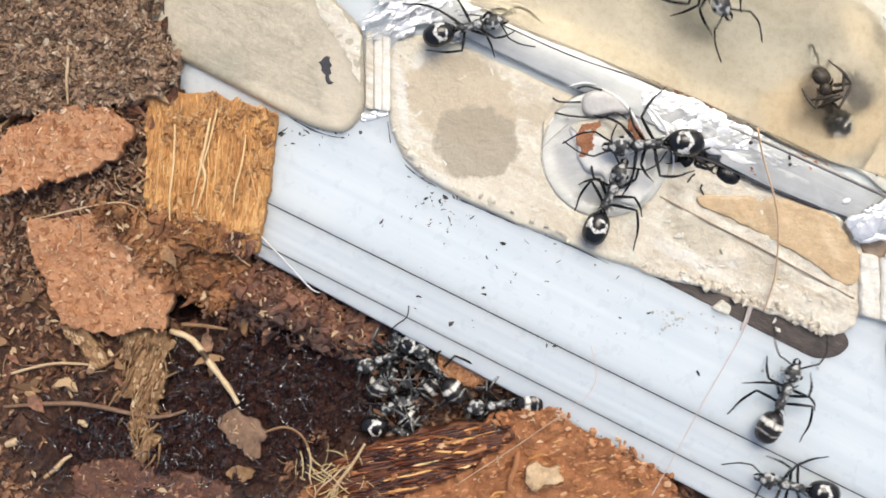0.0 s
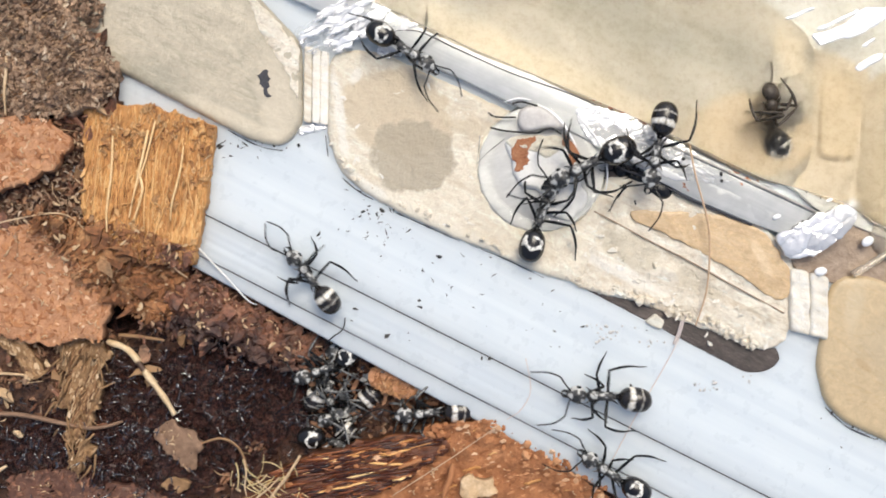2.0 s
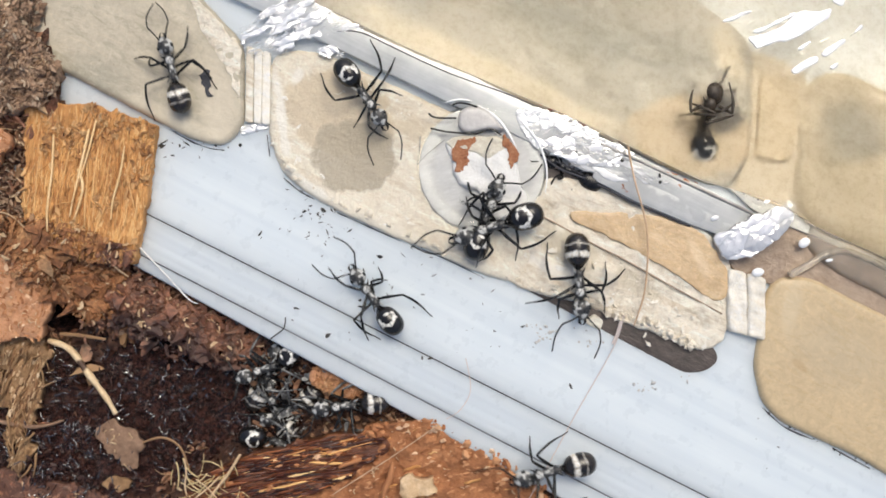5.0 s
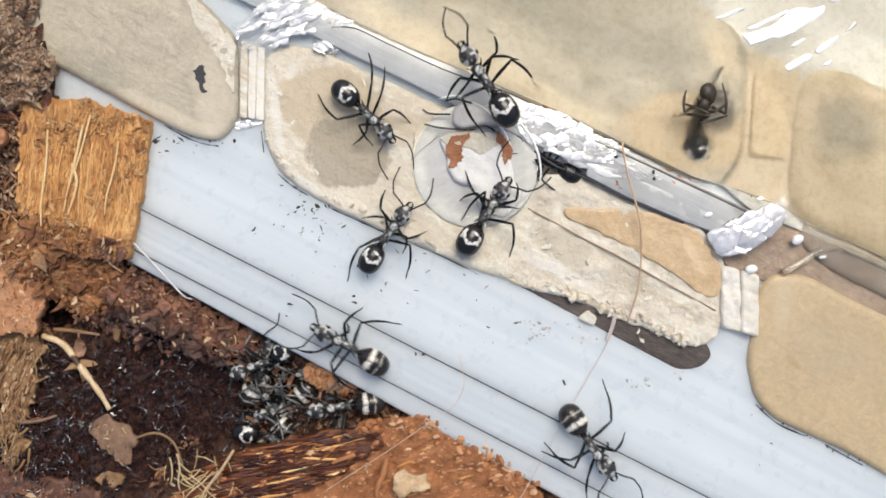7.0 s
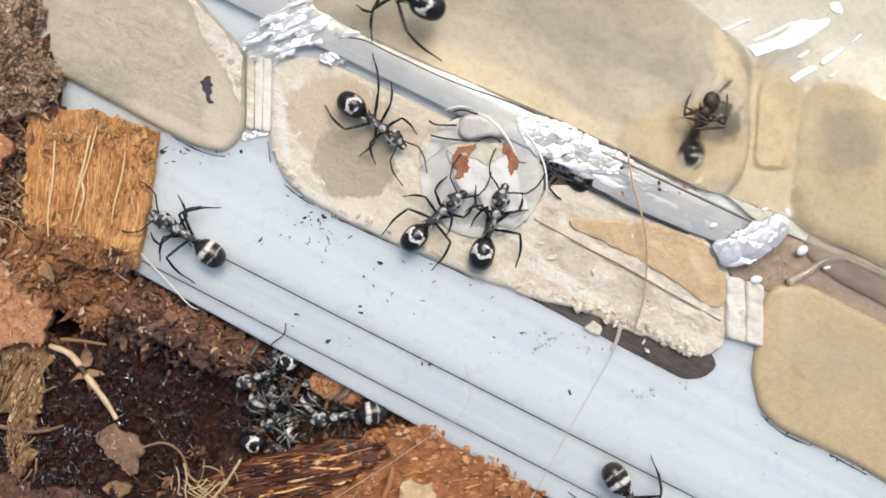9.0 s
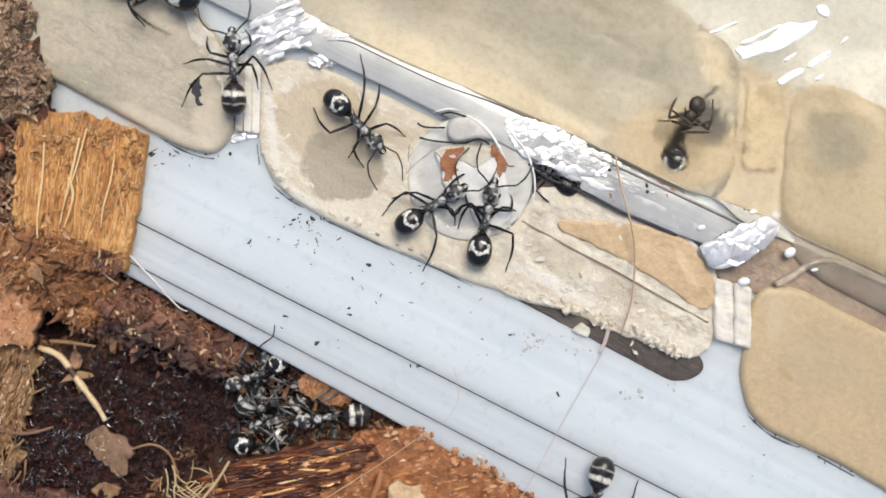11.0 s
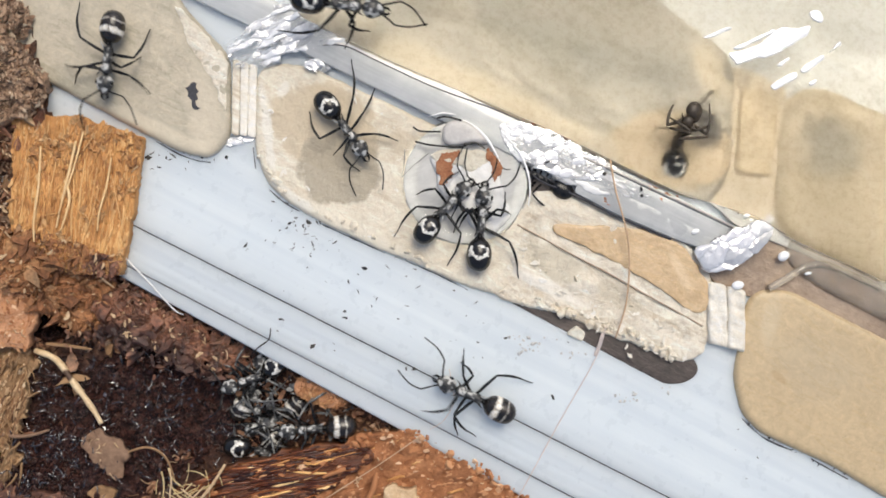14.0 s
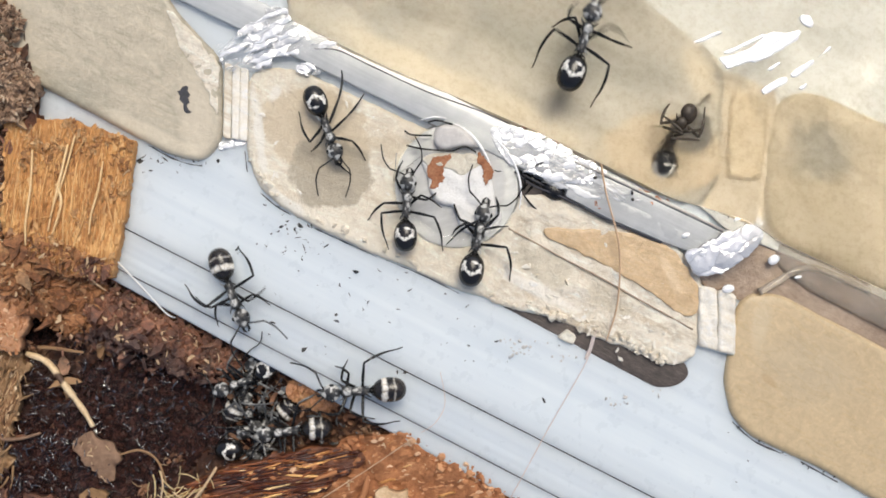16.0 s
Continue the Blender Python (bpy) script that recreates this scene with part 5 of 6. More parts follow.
chip("husk_block", [(-32.42, 11.17), (-27.20, 10.82), (-22.42, 9.36), (-23.13, 3.65), (-24.19, -1.57), (-28.08, -1.22), (-32.95, 1.88), (-32.73, 7.19)], 1.0, 2.6, WOOD, "orange-brown fibrous coconut husk block on the plate edge", "husk block", 0.14, 0.25, 31, 0.12, dome=0.05, strands=(330, -98, 0.6, 5.0, 0.025, 0.09, HUSK), scraps=(2000, HUSK, -98), corner=0.15)
SHRED = humus("orange_husk_shreds", (0.2, 0.075, 0.026), (0.58, 0.29, 0.11), (0.78, 0.5, 0.23), (0.9, 0.74, 0.48), 0.7, 0.5)
husk = [o for o in scene.objects if o.name == "husk_block"][0]
rh = random.Random(19)
shred_at = []
while len(shred_at) < 620:
    q = Vector((rh.uniform(-33.5, -22), rh.uniform(-2.5, 11.5), 0))
    edge = min(abs(q.y - 9.3 + 0.25 * (q.x + 30)), abs(q.y + 0.5))
    if inside(q, husk_pts) and noise.noise(q * 0.45 + Vector((7, 0, 0))) + 0.35 * max(0, 1 - edge / 2) > 0.2:
        shred_at.append((q.x, q.y, 1.12 + 0.14 * fbm(q * 0.9) + rh.uniform(-0.1, 0.12)))
stuff("shred_layer", *flakes(rh, shred_at, 0.1, 0.5), SHRED, "torn orange husk shreds", "", husk)
chip("bark_chip", [(-43.90, 7.57), (-40.60, 9.68), (-37.09, 10.12), (-34.02, 9.11), (-33.49, 7.92), (-34.89, 5.82), (-37.97, 4.50), (-43.90, 3.27)], 1.9, 0.9, BARK, "flat reddish bark chip with pale flecks on soil", seed=32, flecks=60, scraps=(700, BARKFIB, None))
chip("bark_chip", [(-42.68, 1.22), (-38.90, 1.44), (-35.34, 1.67), (-32.76, 0.11), (-32.14, -2.56), (-30.81, -4.11), (-31.25, -7.18), (-36.23, -7.81), (-39.79, -7.18), (-41.57, -2.56)], 0.7, 1.0, BARK, "rounded reddish bark chip with pale flecks on soil", seed=33, flecks=60, scraps=(900, BARKFIB, None))
chip("bark_slab", [(-21.83, -20.83), (-16.42, -17.67), (-10.12, -16.32), (-3.82, -14.11), (-1.12, -13.93), (2.04, -15.64), (5.19, -17.44), (7.89, -19.69), (9.69, -23.29), (-8.32, -25.10), (-21.83, -25.10)], -0.45, 1.8, BARK_SLAB, "large reddish bark slab with split fibrous end", "bark slab", 0.6, 0.5, 34, flecks=60, scraps=(1500, BARKFIB, 15), strands=(60, 20, 0.5, 2.0, 0.05, 0.16, HUSK))
chip("split_wood", [(-19.96, -18.63), (-17.49, -17.52), (-14.35, -16.41), (-11.21, -15.61), (-7.64, -15.00), (-4.60, -15.20), (-4.10, -16.10), (-6.40, -17.80), (-9.50, -19.60), (-13.60, -21.00), (-20.80, -21.60)], -0.15, 1.4, SPLIT, "glossy dark orange split wood sliver", "wood sliver", 0.35, 0.3, 35, strands=(330, 11, 0.8, 5.5, 0.04, 0.14, SPLINT))
chip("bark_chip", [(-39.69, -18.72), (-35.61, -17.58), (-31.98, -19.40), (-32.88, -22.12), (-39.69, -22.57)], -0.9, 1.0, BARK_DARK, "small dark reddish bark chip half buried in soil", seed=36, flecks=20, scraps=(260, MULCH, None))
chip("bark_chip", [(-34.70, -20.31), (-31.07, -19.03), (-27.44, -19.62), (-26.53, -22.57), (-34.70, -23.03)], -1.0, 1.0, BARK_DARK, "small dark brown bark chip half buried in soil", seed=37, flecks=20, scraps=(260, MULCH, None))
chip("dry_leaf", [(-28.10, -15.06), (-27.28, -14.33), (-26.37, -14.06), (-25.82, -14.88), (-24.90, -15.15), (-23.90, -16.25), (-24.44, -16.89), (-24.72, -18.26), (-25.45, -17.99), (-26.36, -17.07), (-27.46, -16.34)], -1.4, 0.12, LEAF, "curled grey-brown dry leaf piece on dark soil", "leaf", 0.35, 0.5, 38, 0.04, dome=0.4, corner=0.3, flecks=8)
splinter = chip("wood_splinter", [(-35.8, -7.09), (-32.9, -6.87), (-31.20, -7.9), (-31.9, -10.2), (-32.3, -12.50), (-33.3, -15.2), (-33.09, -17.45), (-34.89, -17.90), (-34.6, -14.5), (-35.6, -12.50), (-35.1, -9.8)], -0.6, 0.9, SPLINTER, "frayed tan wood splinter lying on soil", "splinter", 0.5, 1.1, 39, strands=(90, -110, 0.6, 3.0, 0.04, 0.1, FIBRE), scraps=(500, TANFIB, -110))
fray = bmesh.new()
rf = random.Random(61)
for _ in range(64):
    w = rf.random()
    q = Vector((-33.6 - 0.6 * w + rf.gauss(0, 1.3 - 0.5 * w), -7.0 - 11.0 * w, -0.45 + rf.uniform(-0.3, 0.35)))
    a, l = (-105 if rf.random() < 0.6 else 70) + rf.gauss(0, 24), rf.uniform(0.7, 2.4)
    pts = [q]
    for k in range(4):
        a += rf.gauss(0, 9)
        pts.append(pts[-1] + spin(a) * l / 4 + Vector((0, 0, rf.uniform(-0.12, 0.1))))
    tube(fray, pts, [0.09, 0.1, 0.08, 0.06, 0.025], 5)
tagged(part("fray_layer", fray, SPLINTER, splinter, "frayed tan fibres"), kind="stuff")
clump = chip("husk_clump", [(-45.12, 23.44), (-35.87, 23.44), (-34.20, 18.60), (-32.13, 16.31), (-29.97, 13.76), (-30.50, 11.38), (-32.78, 10.45), (-45.11, 9.57)], 1.75, 2.4, CRUMB_GREY, "dark fuzzy clump of coconut husk soil", "husk clump", 0.5, 0.6, 47, flecks=90, strands=(260, 30, 0.4, 1.8, 0.03, 0.08, FIBRE))
clump_pts = outline([(-45.12, 23.44), (-35.43, 23.44), (-33.93, 18.86), (-31.82, 16.48), (-29.53, 13.76), (-30.14, 11.11), (-32.78, 10.23), (-45.11, 9.44)], 1.0, 0.5, 0.5, 47)
clump_spots = []
rc = random.Random(8)
while len(clump_spots) < 6500:
    q = Vector((rc.uniform(-48, -29), rc.uniform(9, 25), 0))
    if inside(q, clump_pts):
        clump_spots.append((q.x, q.y, 1.75 + 0.5 * fbm(Vector((q.x, q.y, 267.9)) * 0.9) + rc.uniform(-0.2, 0.2)))
hx, hy = (-32.91, 18.39)
for _ in range(420):
    a, d = rc.uniform(0, 360), 1.7 * math.sqrt(rc.random())
    q = spin(a) * d
    clump_spots.append((hx + q.x, hy + q.y, 1.25 - 0.12 * d * d + rc.uniform(-0.15, 0.1)))
stuff("crumb_layer", *crumbs(rc, clump_spots[:900], 0.08, 0.4), CRUMB_GREY, "greyish brown husk crumbs", "", clump)
stuff("flake_layer", *flakes(rc, [(x, y, z + 0.12) for x, y, z in clump_spots[900:]], 0.08, 0.45), CRUMB_GREY, "greyish brown torn husk flakes", "", clump)
moss_spots = []
chip_pts = outline([(-42.68, 1.22), (-38.90, 1.44), (-35.34, 1.67), (-32.76, 0.11), (-32.14, -2.56), (-30.81, -4.11), (-31.25, -7.18), (-36.23, -7.81), (-41.57, -2.56)], 0.8, 0.4)
moss_pts = outline([(-37.38, 2.99), (-32.07, 1.88), (-28.08, 0.55), (-24.10, -1.22), (-20.38, -3.92), (-15.45, -6.70), (-13.37, -8.51), (-17.46, -8.96), (-22.45, -6.69), (-29.79, -4.37), (-32.27, -1.23)], 1.0, 0.5, 0.5, 41)
while len(moss_spots) < 5200:
    q = Vector((rc.uniform(-40, -12), rc.uniform(-10, 4), 0))
    if inside(q, moss_pts) and not inside(q, chip_pts) and pit(q.x, q.y) < 0.3 and ((q - L0).dot(ACROSS) > edge_v((q - L0).dot(LEDGE)) + 0.2 or q.x < -24.6):
        q = q + ACROSS * abs(rc.gauss(0, 0.9)) + LEDGE * rc.gauss(0, 0.6)
        if pit(q.x, q.y) > 0.3:
            continue
        moss_spots.append((q.x, q.y, max(soil_z(q.x, q.y), 0.1 - 0.17 * (q.x + 27)) - 0.15 + rc.uniform(-0.25, 0.2)))
creep = outline([(-32.07, 2.10), (-30.07, 1.35), (-28.08, 1.66), (-26.31, 0.46), (-24.28, -0.55), (-24.10, -1.88), (-28.08, -1.66), (-32.51, 0.99)], 0.8, 0.4, 0.5, 43)
while len(moss_spots) < 5700:
    q = Vector((rc.uniform(-36, -22), rc.uniform(-4, 4), 0))
    if inside(q, creep):
        moss_spots.append((q.x, q.y, 1.12 + rc.uniform(-0.1, 0.15)))
stuff("mulch_flecks", *flakes(rc, [(x, y, z + 0.2) for x, y, z in rc.sample(moss_spots, 150)], 0.12, 0.45), STRAW, "pale husk flecks in the reddish mulch", "husk flecks")
near = [p for p in moss_spots if p[0] < -25.8 + 3.0 * noise.noise(Vector((p[0], p[1], 3)) * 0.6) and p[1] > -6]
stuff("husk_mulch", *flakes(rc, sorted(set(moss_spots) - set(near)), 0.08, 0.5), MULCH, "loose reddish husk mulch beside the lip", "husk mulch")
stuff("husk_mulch", *flakes(rc, near, 0.08, 0.5), MULCH_ORANGE, "loose orange-brown husk mulch under the husk block", "husk mulch")
stuff("husk_shreds", *flakes(rc, [(x, y, z + 0.15) for x, y, z in rc.sample(near, 130)], 0.4, 1.3, None, 0.6), MULCH_ORANGE, "torn orange-brown husk shreds under the husk block", "husk shreds")
stuff("husk_shreds", *flakes(rc, [(x, y, z + 0.12) for x, y, z in rc.sample(sorted(set(moss_spots) - set(near)), 110)], 0.35, 1.1, None, 0.6), MULCH, "torn reddish husk shreds beside the lip", "husk shreds")

slab_edge = [(-11.92, -16.91), (-8.32, -15.92), (-3.82, -14.20), (-1.12, -14.02), (2.04, -15.73), (5.19, -17.53), (7.89, -19.69)]
edge_lumps = []
for _ in range(260):
    k = rc.random() * (len(slab_edge) - 1)
    a, b = slab_edge[int(k)], slab_edge[int(k) + 1]
    w = k - int(k)
    edge_lumps.append((a[0] + (b[0] - a[0]) * w + rc.gauss(0, 0.3), a[1] + (b[1] - a[1]) * w - abs(rc.gauss(0, 0.7)) + 0.15, -0.42 + rc.uniform(-0.2, 0.15)))
stuff("crumb_layer", *crumbs(rc, edge_lumps, 0.1, 0.5), BARKFIB, "coarse bark crumbs along the slab's edge", "", [o for o in scene.objects if o.name == "bark_slab"][0])

# twigs and hairs
def strand(name, pts, r, mat, label, cat, taper=0.5, sides=7):
    c = curve_pts(pts, 8)
    rr = [r * (taper + (1 - taper) * math.sin(math.pi * min(1, 0.15 + 0.85 * k / (len(c) - 1)))) * (1 + 0.25 * noise.noise(p * 1.7)) for k, p in enumerate(c)]
    return tagged(part(name, tube(bmesh.new(), c, rr, sides), mat), label, cat)


strand("twig", [(-31.62, -7.69, -0.9), (-29.80, -8.42, -0.7), (-28.35, -10.41, -0.8), (-27.08, -12.23, -1.0), (-26.33, -13.62, -1.2)], 0.27, TWIG, "pale broken twig lying on dark soil", "twig", 0.7)
strand("fibre", [(-38.30, 14.61, 2.0), (-38.21, 13.21, 2.3), (-38.34, 11.90, 2.3), (-38.38, 10.07, 2.0)], 0.13, STRAW, "pale straw fibre on the husk", "fibre")
strand("fibre", [(-45.08, -11.16, -0.5), (-40.80, -10.17, -0.3), (-36.74, -10.44, -0.5)], 0.13, STRAW, "pale straw fibre on the soil", "fibre")
strand("fibre", [(-45.08, -13.64, -0.6), (-38.99, -13.42, -0.5), (-33.13, -14.54, -0.6), (-30.42, -14.09, -0.9)], 0.2, LEAF, "brown root fibre on the soil", "fibre")
strand("fibre", [(-28.38, 5.83, 1.45), (-27.94, 4.29, 1.6), (-28.69, 1.87, 1.45)], 0.11, STRAW_GOLD, "pale fibre on the husk block", "fibre")
strand("fibre", [(-27.50, 8.91, 1.45), (-28.03, 6.27, 1.6), (-28.82, 3.19, 1.5)], 0.11, STRAW_GOLD, "pale fibre on the husk block", "fibre")
strand("fibre", [(-24.47, 0.29, 0.3), (-22.17, -2.13, 0.25), (-20.23, -4.30, 0.0), (-19.51, -4.76, -0.4)], 0.08, COTTON, "thin white fibre across the lip", "fibre")
strand("fibre", [(13.99, -6.02, 0.25), (13.70, -7.00, 0.3), (13.32, -7.98, 0.2)], 0.13, HAIR_PALE, "pinkish pale bristle across the dark hollow", "fibre", 0.8)
strand("hair", [(14.11, 9.28, 1.3), (14.68, 5.40, 1.6), (15.76, 0.99, 1.5), (15.71, -3.43, 1.1), (14.86, -6.54, 0.8)], 0.075, HAIR, "long tan hair lying over the nest", "hair", 0.8)
strand("hair", [(14.09, -5.64, 0.9), (13.36, -8.12, 0.5), (10.48, -13.26, 0.3), (7.82, -18.18, 0.2), (6.28, -20.94, -0.1)], 0.04, HAIR_PALE, "long faint pinkish hair lying across the plate", "hair", 0.8)
strand("hair", [(1.75, -9.06, 0.1), (2.12, -11.53, 0.05), (1.35, -13.10, 0.0), (0.23, -13.86, 0.05)], 0.032, HAIR_PALE, "fine pale curved hair on the lip", "hair", 0.8)
strand("hair", [(-0.44, -14.31, 0.15), (-3.81, -16.61, 0.3), (-6.50, -18.30, 0.4), (-8.75, -19.74, 0.4)], 0.045, HAIR, "fine tan hair across the bark slab", "hair", 0.8)
strand("hair", [(-12.40, -5.78, 0.5), (-12.59, -6.68, 0.3), (-13.43, -7.32, -0.1), (-14.07, -7.89, -0.6)], 0.05, CUTICLE, "dark bent bristle over the lip edge", "bristle", 0.8)

for a, b, r, m, lab in (
        ((-15.98, -16.55, 0.5), (-18.76, -20.72, 0.3), 0.13, STRAW, "pale straw stick on the bark"),
        ((-20.46, -16.91, 0.2), (-20.24, -19.82, 0.3), 0.08, STRAW, "pale straw stick on the bark"),
        ((-17.60, -18.26, 0.4), (-19.92, -20.50, 0.4), 0.07, STRAW, "pale straw stick on the bark"),
        ((-19.48, -18.48, 0.5), (-17.24, -20.50, 0.4), 0.06, STRAW, "pale straw stick on the bark"),
        ((-4.02, -17.27, 0.2), (-4.78, -20.27, 0.3), 0.24, BARKFIB, "brown stick on the bark"),
        ((-6.49, -17.00, 0.0), (-8.28, -17.72, 0.0), 0.2, BARKFIB, "reddish chip on the bark"),
        ((-41.96, -19.40, -0.8), (-39.69, -17.58, -0.7), 0.2, STRAW, "pale stick on the soil"),
        ((-44.91, -16.68, -0.6), (-43.32, -16.22, -0.6), 0.35, STRAW, "pale chip on the soil"),
        ((-39.01, -14.86, -0.6), (-38.33, -15.22, -0.6), 0.25, STRAW, "pale chip on the soil"),
        ((-30.62, -7.15, -0.7), (-26.99, -7.60, -0.8), 0.16, TANFIB, "tan husk stick on the soil"),
        ((-27.20, -0.55, 1.2), (-24.77, -2.58, 0.5), 0.09, STRAW, "pale straw fibre beside the husk block"),
        ((-30.30, 8.52, 1.35), (-30.83, 0.99, 1.3), 0.09, STRAW_GOLD, "pale fibre on the husk block"),
        ((-26.98, 9.62, 1.35), (-29.06, 2.10, 1.35), 0.09, STRAW_GOLD, "pale fibre on the husk block"),
        ((-24.77, 7.63, 1.35), (-25.87, 1.88, 1.3), 0.08, STRAW_GOLD, "pale fibre on the husk block")):
    a, b = Vector(a), Vector(b)
    strand("stick", [a, a.lerp(b, 0.4) + Vector((0.1, 0.06, 0.1)), a.lerp(b, 0.75) + Vector((-0.08, 0.05, 0.08)), b], r, m, lab, "stick", 0.6)
strand("curl", [(-24.64, -16.09, -1.2), (-22.59, -15.50, -1.0), (-21.13, -16.32, -1.1), (-20.40, -18.38, -1.4)], 0.1, TANFIB, "curled tan fibre on dark soil", "fibre")
strand("curl", [(-41.36, 1.35, 1.2), (-36.05, 2.41, 1.5), (-33.84, 2.32, 1.4), (-32.42, 0.99, 1.1)], 0.07, STRAW, "thin arched pale fibre over the husk", "fibre")
tuft = bmesh.new()
rt = random.Random(91)
for _ in range(42):
    q = Vector((-18.49, -19.51, 0)) + Vector((rt.gauss(0, 1.0), rt.gauss(0, 0.9), 0))
    a, c, l = rt.uniform(0, 360), rt.uniform(-70, 70), rt.uniform(0.8, 2.6)
    pts = [Vector((q.x, q.y, -0.1 + rt.random() * 0.5))]
    for k in range(5):
        pts.append(pts[-1] + spin(a + c * k / 5) * l / 5 + Vector((0, 0, rt.uniform(-0.1, 0.1))))
    tube(tuft, pts, rt.uniform(0.03, 0.075), 4)
tagged(part("straw_tuft", tuft, STRAW_GREEN), "tangled yellowish straw fibres on the wood sliver", "straw tuft")
chip("pale_chip", [(-3.43, -18.72), (-2.80, -18.09), (-2.00, -18.54), (-0.57, -18.27), (-0.93, -18.99), (-0.21, -19.70), (-1.91, -19.79), (-2.80, -20.41), (-3.51, -19.61)], 0.35, 0.8, STRAW, "lumpy pale straw-coloured chip on the bark slab", "wood chip", 0.5, 0.35, 45, corner=0.7, dome=0.4)
chip("pale_chip", [(-27.67, -19.03), (-26.53, -18.58), (-24.90, -18.85), (-25.08, -19.67), (-26.98, -19.85)], -0.9, 0.5, SPLINTER, "flat tan chip lying on the soil", "wood chip", 0.15, 0.3, 46, corner=0.4)
chip("wood_splinter", [(-40.42, -7.08), (-38.22, -7.26), (-36.33, -10.13), (-37.50, -10.67)], -0.2, 0.6, SPLINTER, "short tan wood splinter lying on soil", "splinter", 0.25, 0.3, 42, scraps=(160, TANFIB, -55))

# frass specks on the plate
rs = random.Random(11)
spots = []
for cx, cy, sx, sy, n in ((*(-20.38, 7.82), 2.2, 1.2, 22), (*(-10.97, 1.68), 3.2, 2.2, 46), (*(-3.80, -1.23), 6.0, 2.2, 26), (*(-6.49, -5.26), 12, 3.0, 18), (*(27.55, -14.22), 6, 2.5, 14), (*(5.16, -7.05), 9, 3, 14)):
    for _ in range(n):
        x, y = rs.gauss(cx, sx * 0.6), rs.gauss(cy, sy * 0.6)
        if (Vector((x, y, 0)) - L0).dot(ACROSS) < 3.6:
            spots.append((x, y, 0.03))
stuff("frass_specks", *flakes(rs, spots, 0.07, 0.32, None, 0.15), FRASS, "tiny black dirt specks scattered on the white plate", "dirt specks")
grey_spots = [(rs.gauss(cx, sx), rs.gauss(cy, sy), 0.04) for cx, cy, sx, sy, n in ((8.07, -7.05, 0.8, 0.45, 26), (11.6, -7.9, 0.5, 0.2, 7), (15.91, -11.53, 0.5, 0.3, 14), (18.4, -10.2, 0.5, 0.5, 4)) for _ in range(n)]
stuff("grey_crumbs", *crumbs(rs, grey_spots, 0.06, 0.26), BEAD, "tiny grey crumbs on the white plate", "dirt specks")
edge_spots = []
for a, b, n in (((-9.40, 3.16), (2.92, -2.22), 34), ((25.31, -13.55), (34.72, -18.25), 30), ((-21.72, 9.16), (-17.47, 7.82), 16), ((-7.38, 18.48), (9.64, 10.42), 40), ((7.85, 10.64), (24.87, 3.16), 46)):
    for _ in range(n):
        k = rs.random()
        edge_spots.append((a[0] + (b[0] - a[0]) * k + rs.gauss(0, 0.09), a[1] + (b[1] - a[1]) * k + rs.gauss(0, 0.09), 0.08 if n < 36 else 0.76))
stuff("edge_dirt", *crumbs(rs, edge_spots, 0.03, 0.15), FRASS, "dark dirt caught along the nest edges", "dirt")


# ---- ants ----
LEGS = {  # root on the body, thigh and shin lengths, resting foot, and where the knee points, in the ant's space (left side)
    "front": ((0.75, 0.30, 0.85), 1.7, 2.3, (2.7, 1.9, 0.05), (-0.4, 0.8, 0.9)),
    "middle": ((0.1, 0.34, 0.8), 1.9, 2.7, (0.2, 3.3, 0.05), (0.5, 0.3, 1.0)),
    "hind": ((-0.6, 0.30, 0.8), 2.4, 3.5, (-2.9, 3.1, 0.05), (0.7, 0.9, 0.9)),
}
LEG_LIST = [(Vector((r[0], r[1] * s, r[2])), l1, l2, Vector((f[0], f[1] * s, f[2])), Vector((h[0], h[1] * s, h[2]))) for r, l1, l2, f, h in LEGS.values() for s in (1, -1)]


def leg_pose(i, foot):
    """The poses of leg i and of its shin, in millimetres, that set its foot there."""
    root, l1, l2, _, hint = LEG_LIST[i]
    d = Vector(foot) - root
    n = min(max(d.length, l2 - l1 + 0.35), l1 + l2 - 0.12)
    e = d.normalized()
    u = (hint - e * hint.dot(e)).normalized()
    a = (l1 * l1 - l2 * l2 + n * n) / (2 * n)
    knee = e * a + u * math.sqrt(max(l1 * l1 - a * a, 0.0))
    y = e.cross(u).normalized()

    def basis(x):
        x = x.normalized()
        return Matrix((x, y, x.cross(y))).transposed()

    r1, r2 = basis(knee), basis(e * n - knee)
    return (Matrix.Translation(root * MM) @ r1.to_4x4(), Matrix.Translation(Vector((l1, 0, 0)) * MM) @ (r1.transposed() @ r2).to_4x4())


def build_ant():
    """A worker ant facing +x, its feet on z = 0."""
    ant = thing("ant", "black ant", "ant")
    bm = ovoid(bmesh.new(), (0.66, 0, 1.22), (1.2, 1.0, 0.95), lambda t: 0.94 + 0.1 * t - 0.08 * t * t)
    ovoid(bm, (-0.1, 0, 1.2), (1.6, 0.78, 0.84))
    ovoid(bm, (-0.78, 0, 1.15), (0.95, 0.8, 0.85), lambda t: 1 - 0.1 * t)
    for s in (1, -1):
        tube(bm, [(-0.95, 0.25 * s, 1.45), (-1.2, 0.42 * s, 1.75), (-1.45, 0.5 * s, 1.85)], [0.11, 0.06, 0.015], 6)
        tube(bm, [(0.95, 0.38 * s, 1.35), (1.15, 0.58 * s, 1.45), (1.38, 0.68 * s, 1.45)], [0.11, 0.06, 0.012], 6)
    part("thorax", bm, DOWN, ant)
    bm = ovoid(bmesh.new(), (-1.35, 0, 1.1), (0.42, 0.5, 0.75))
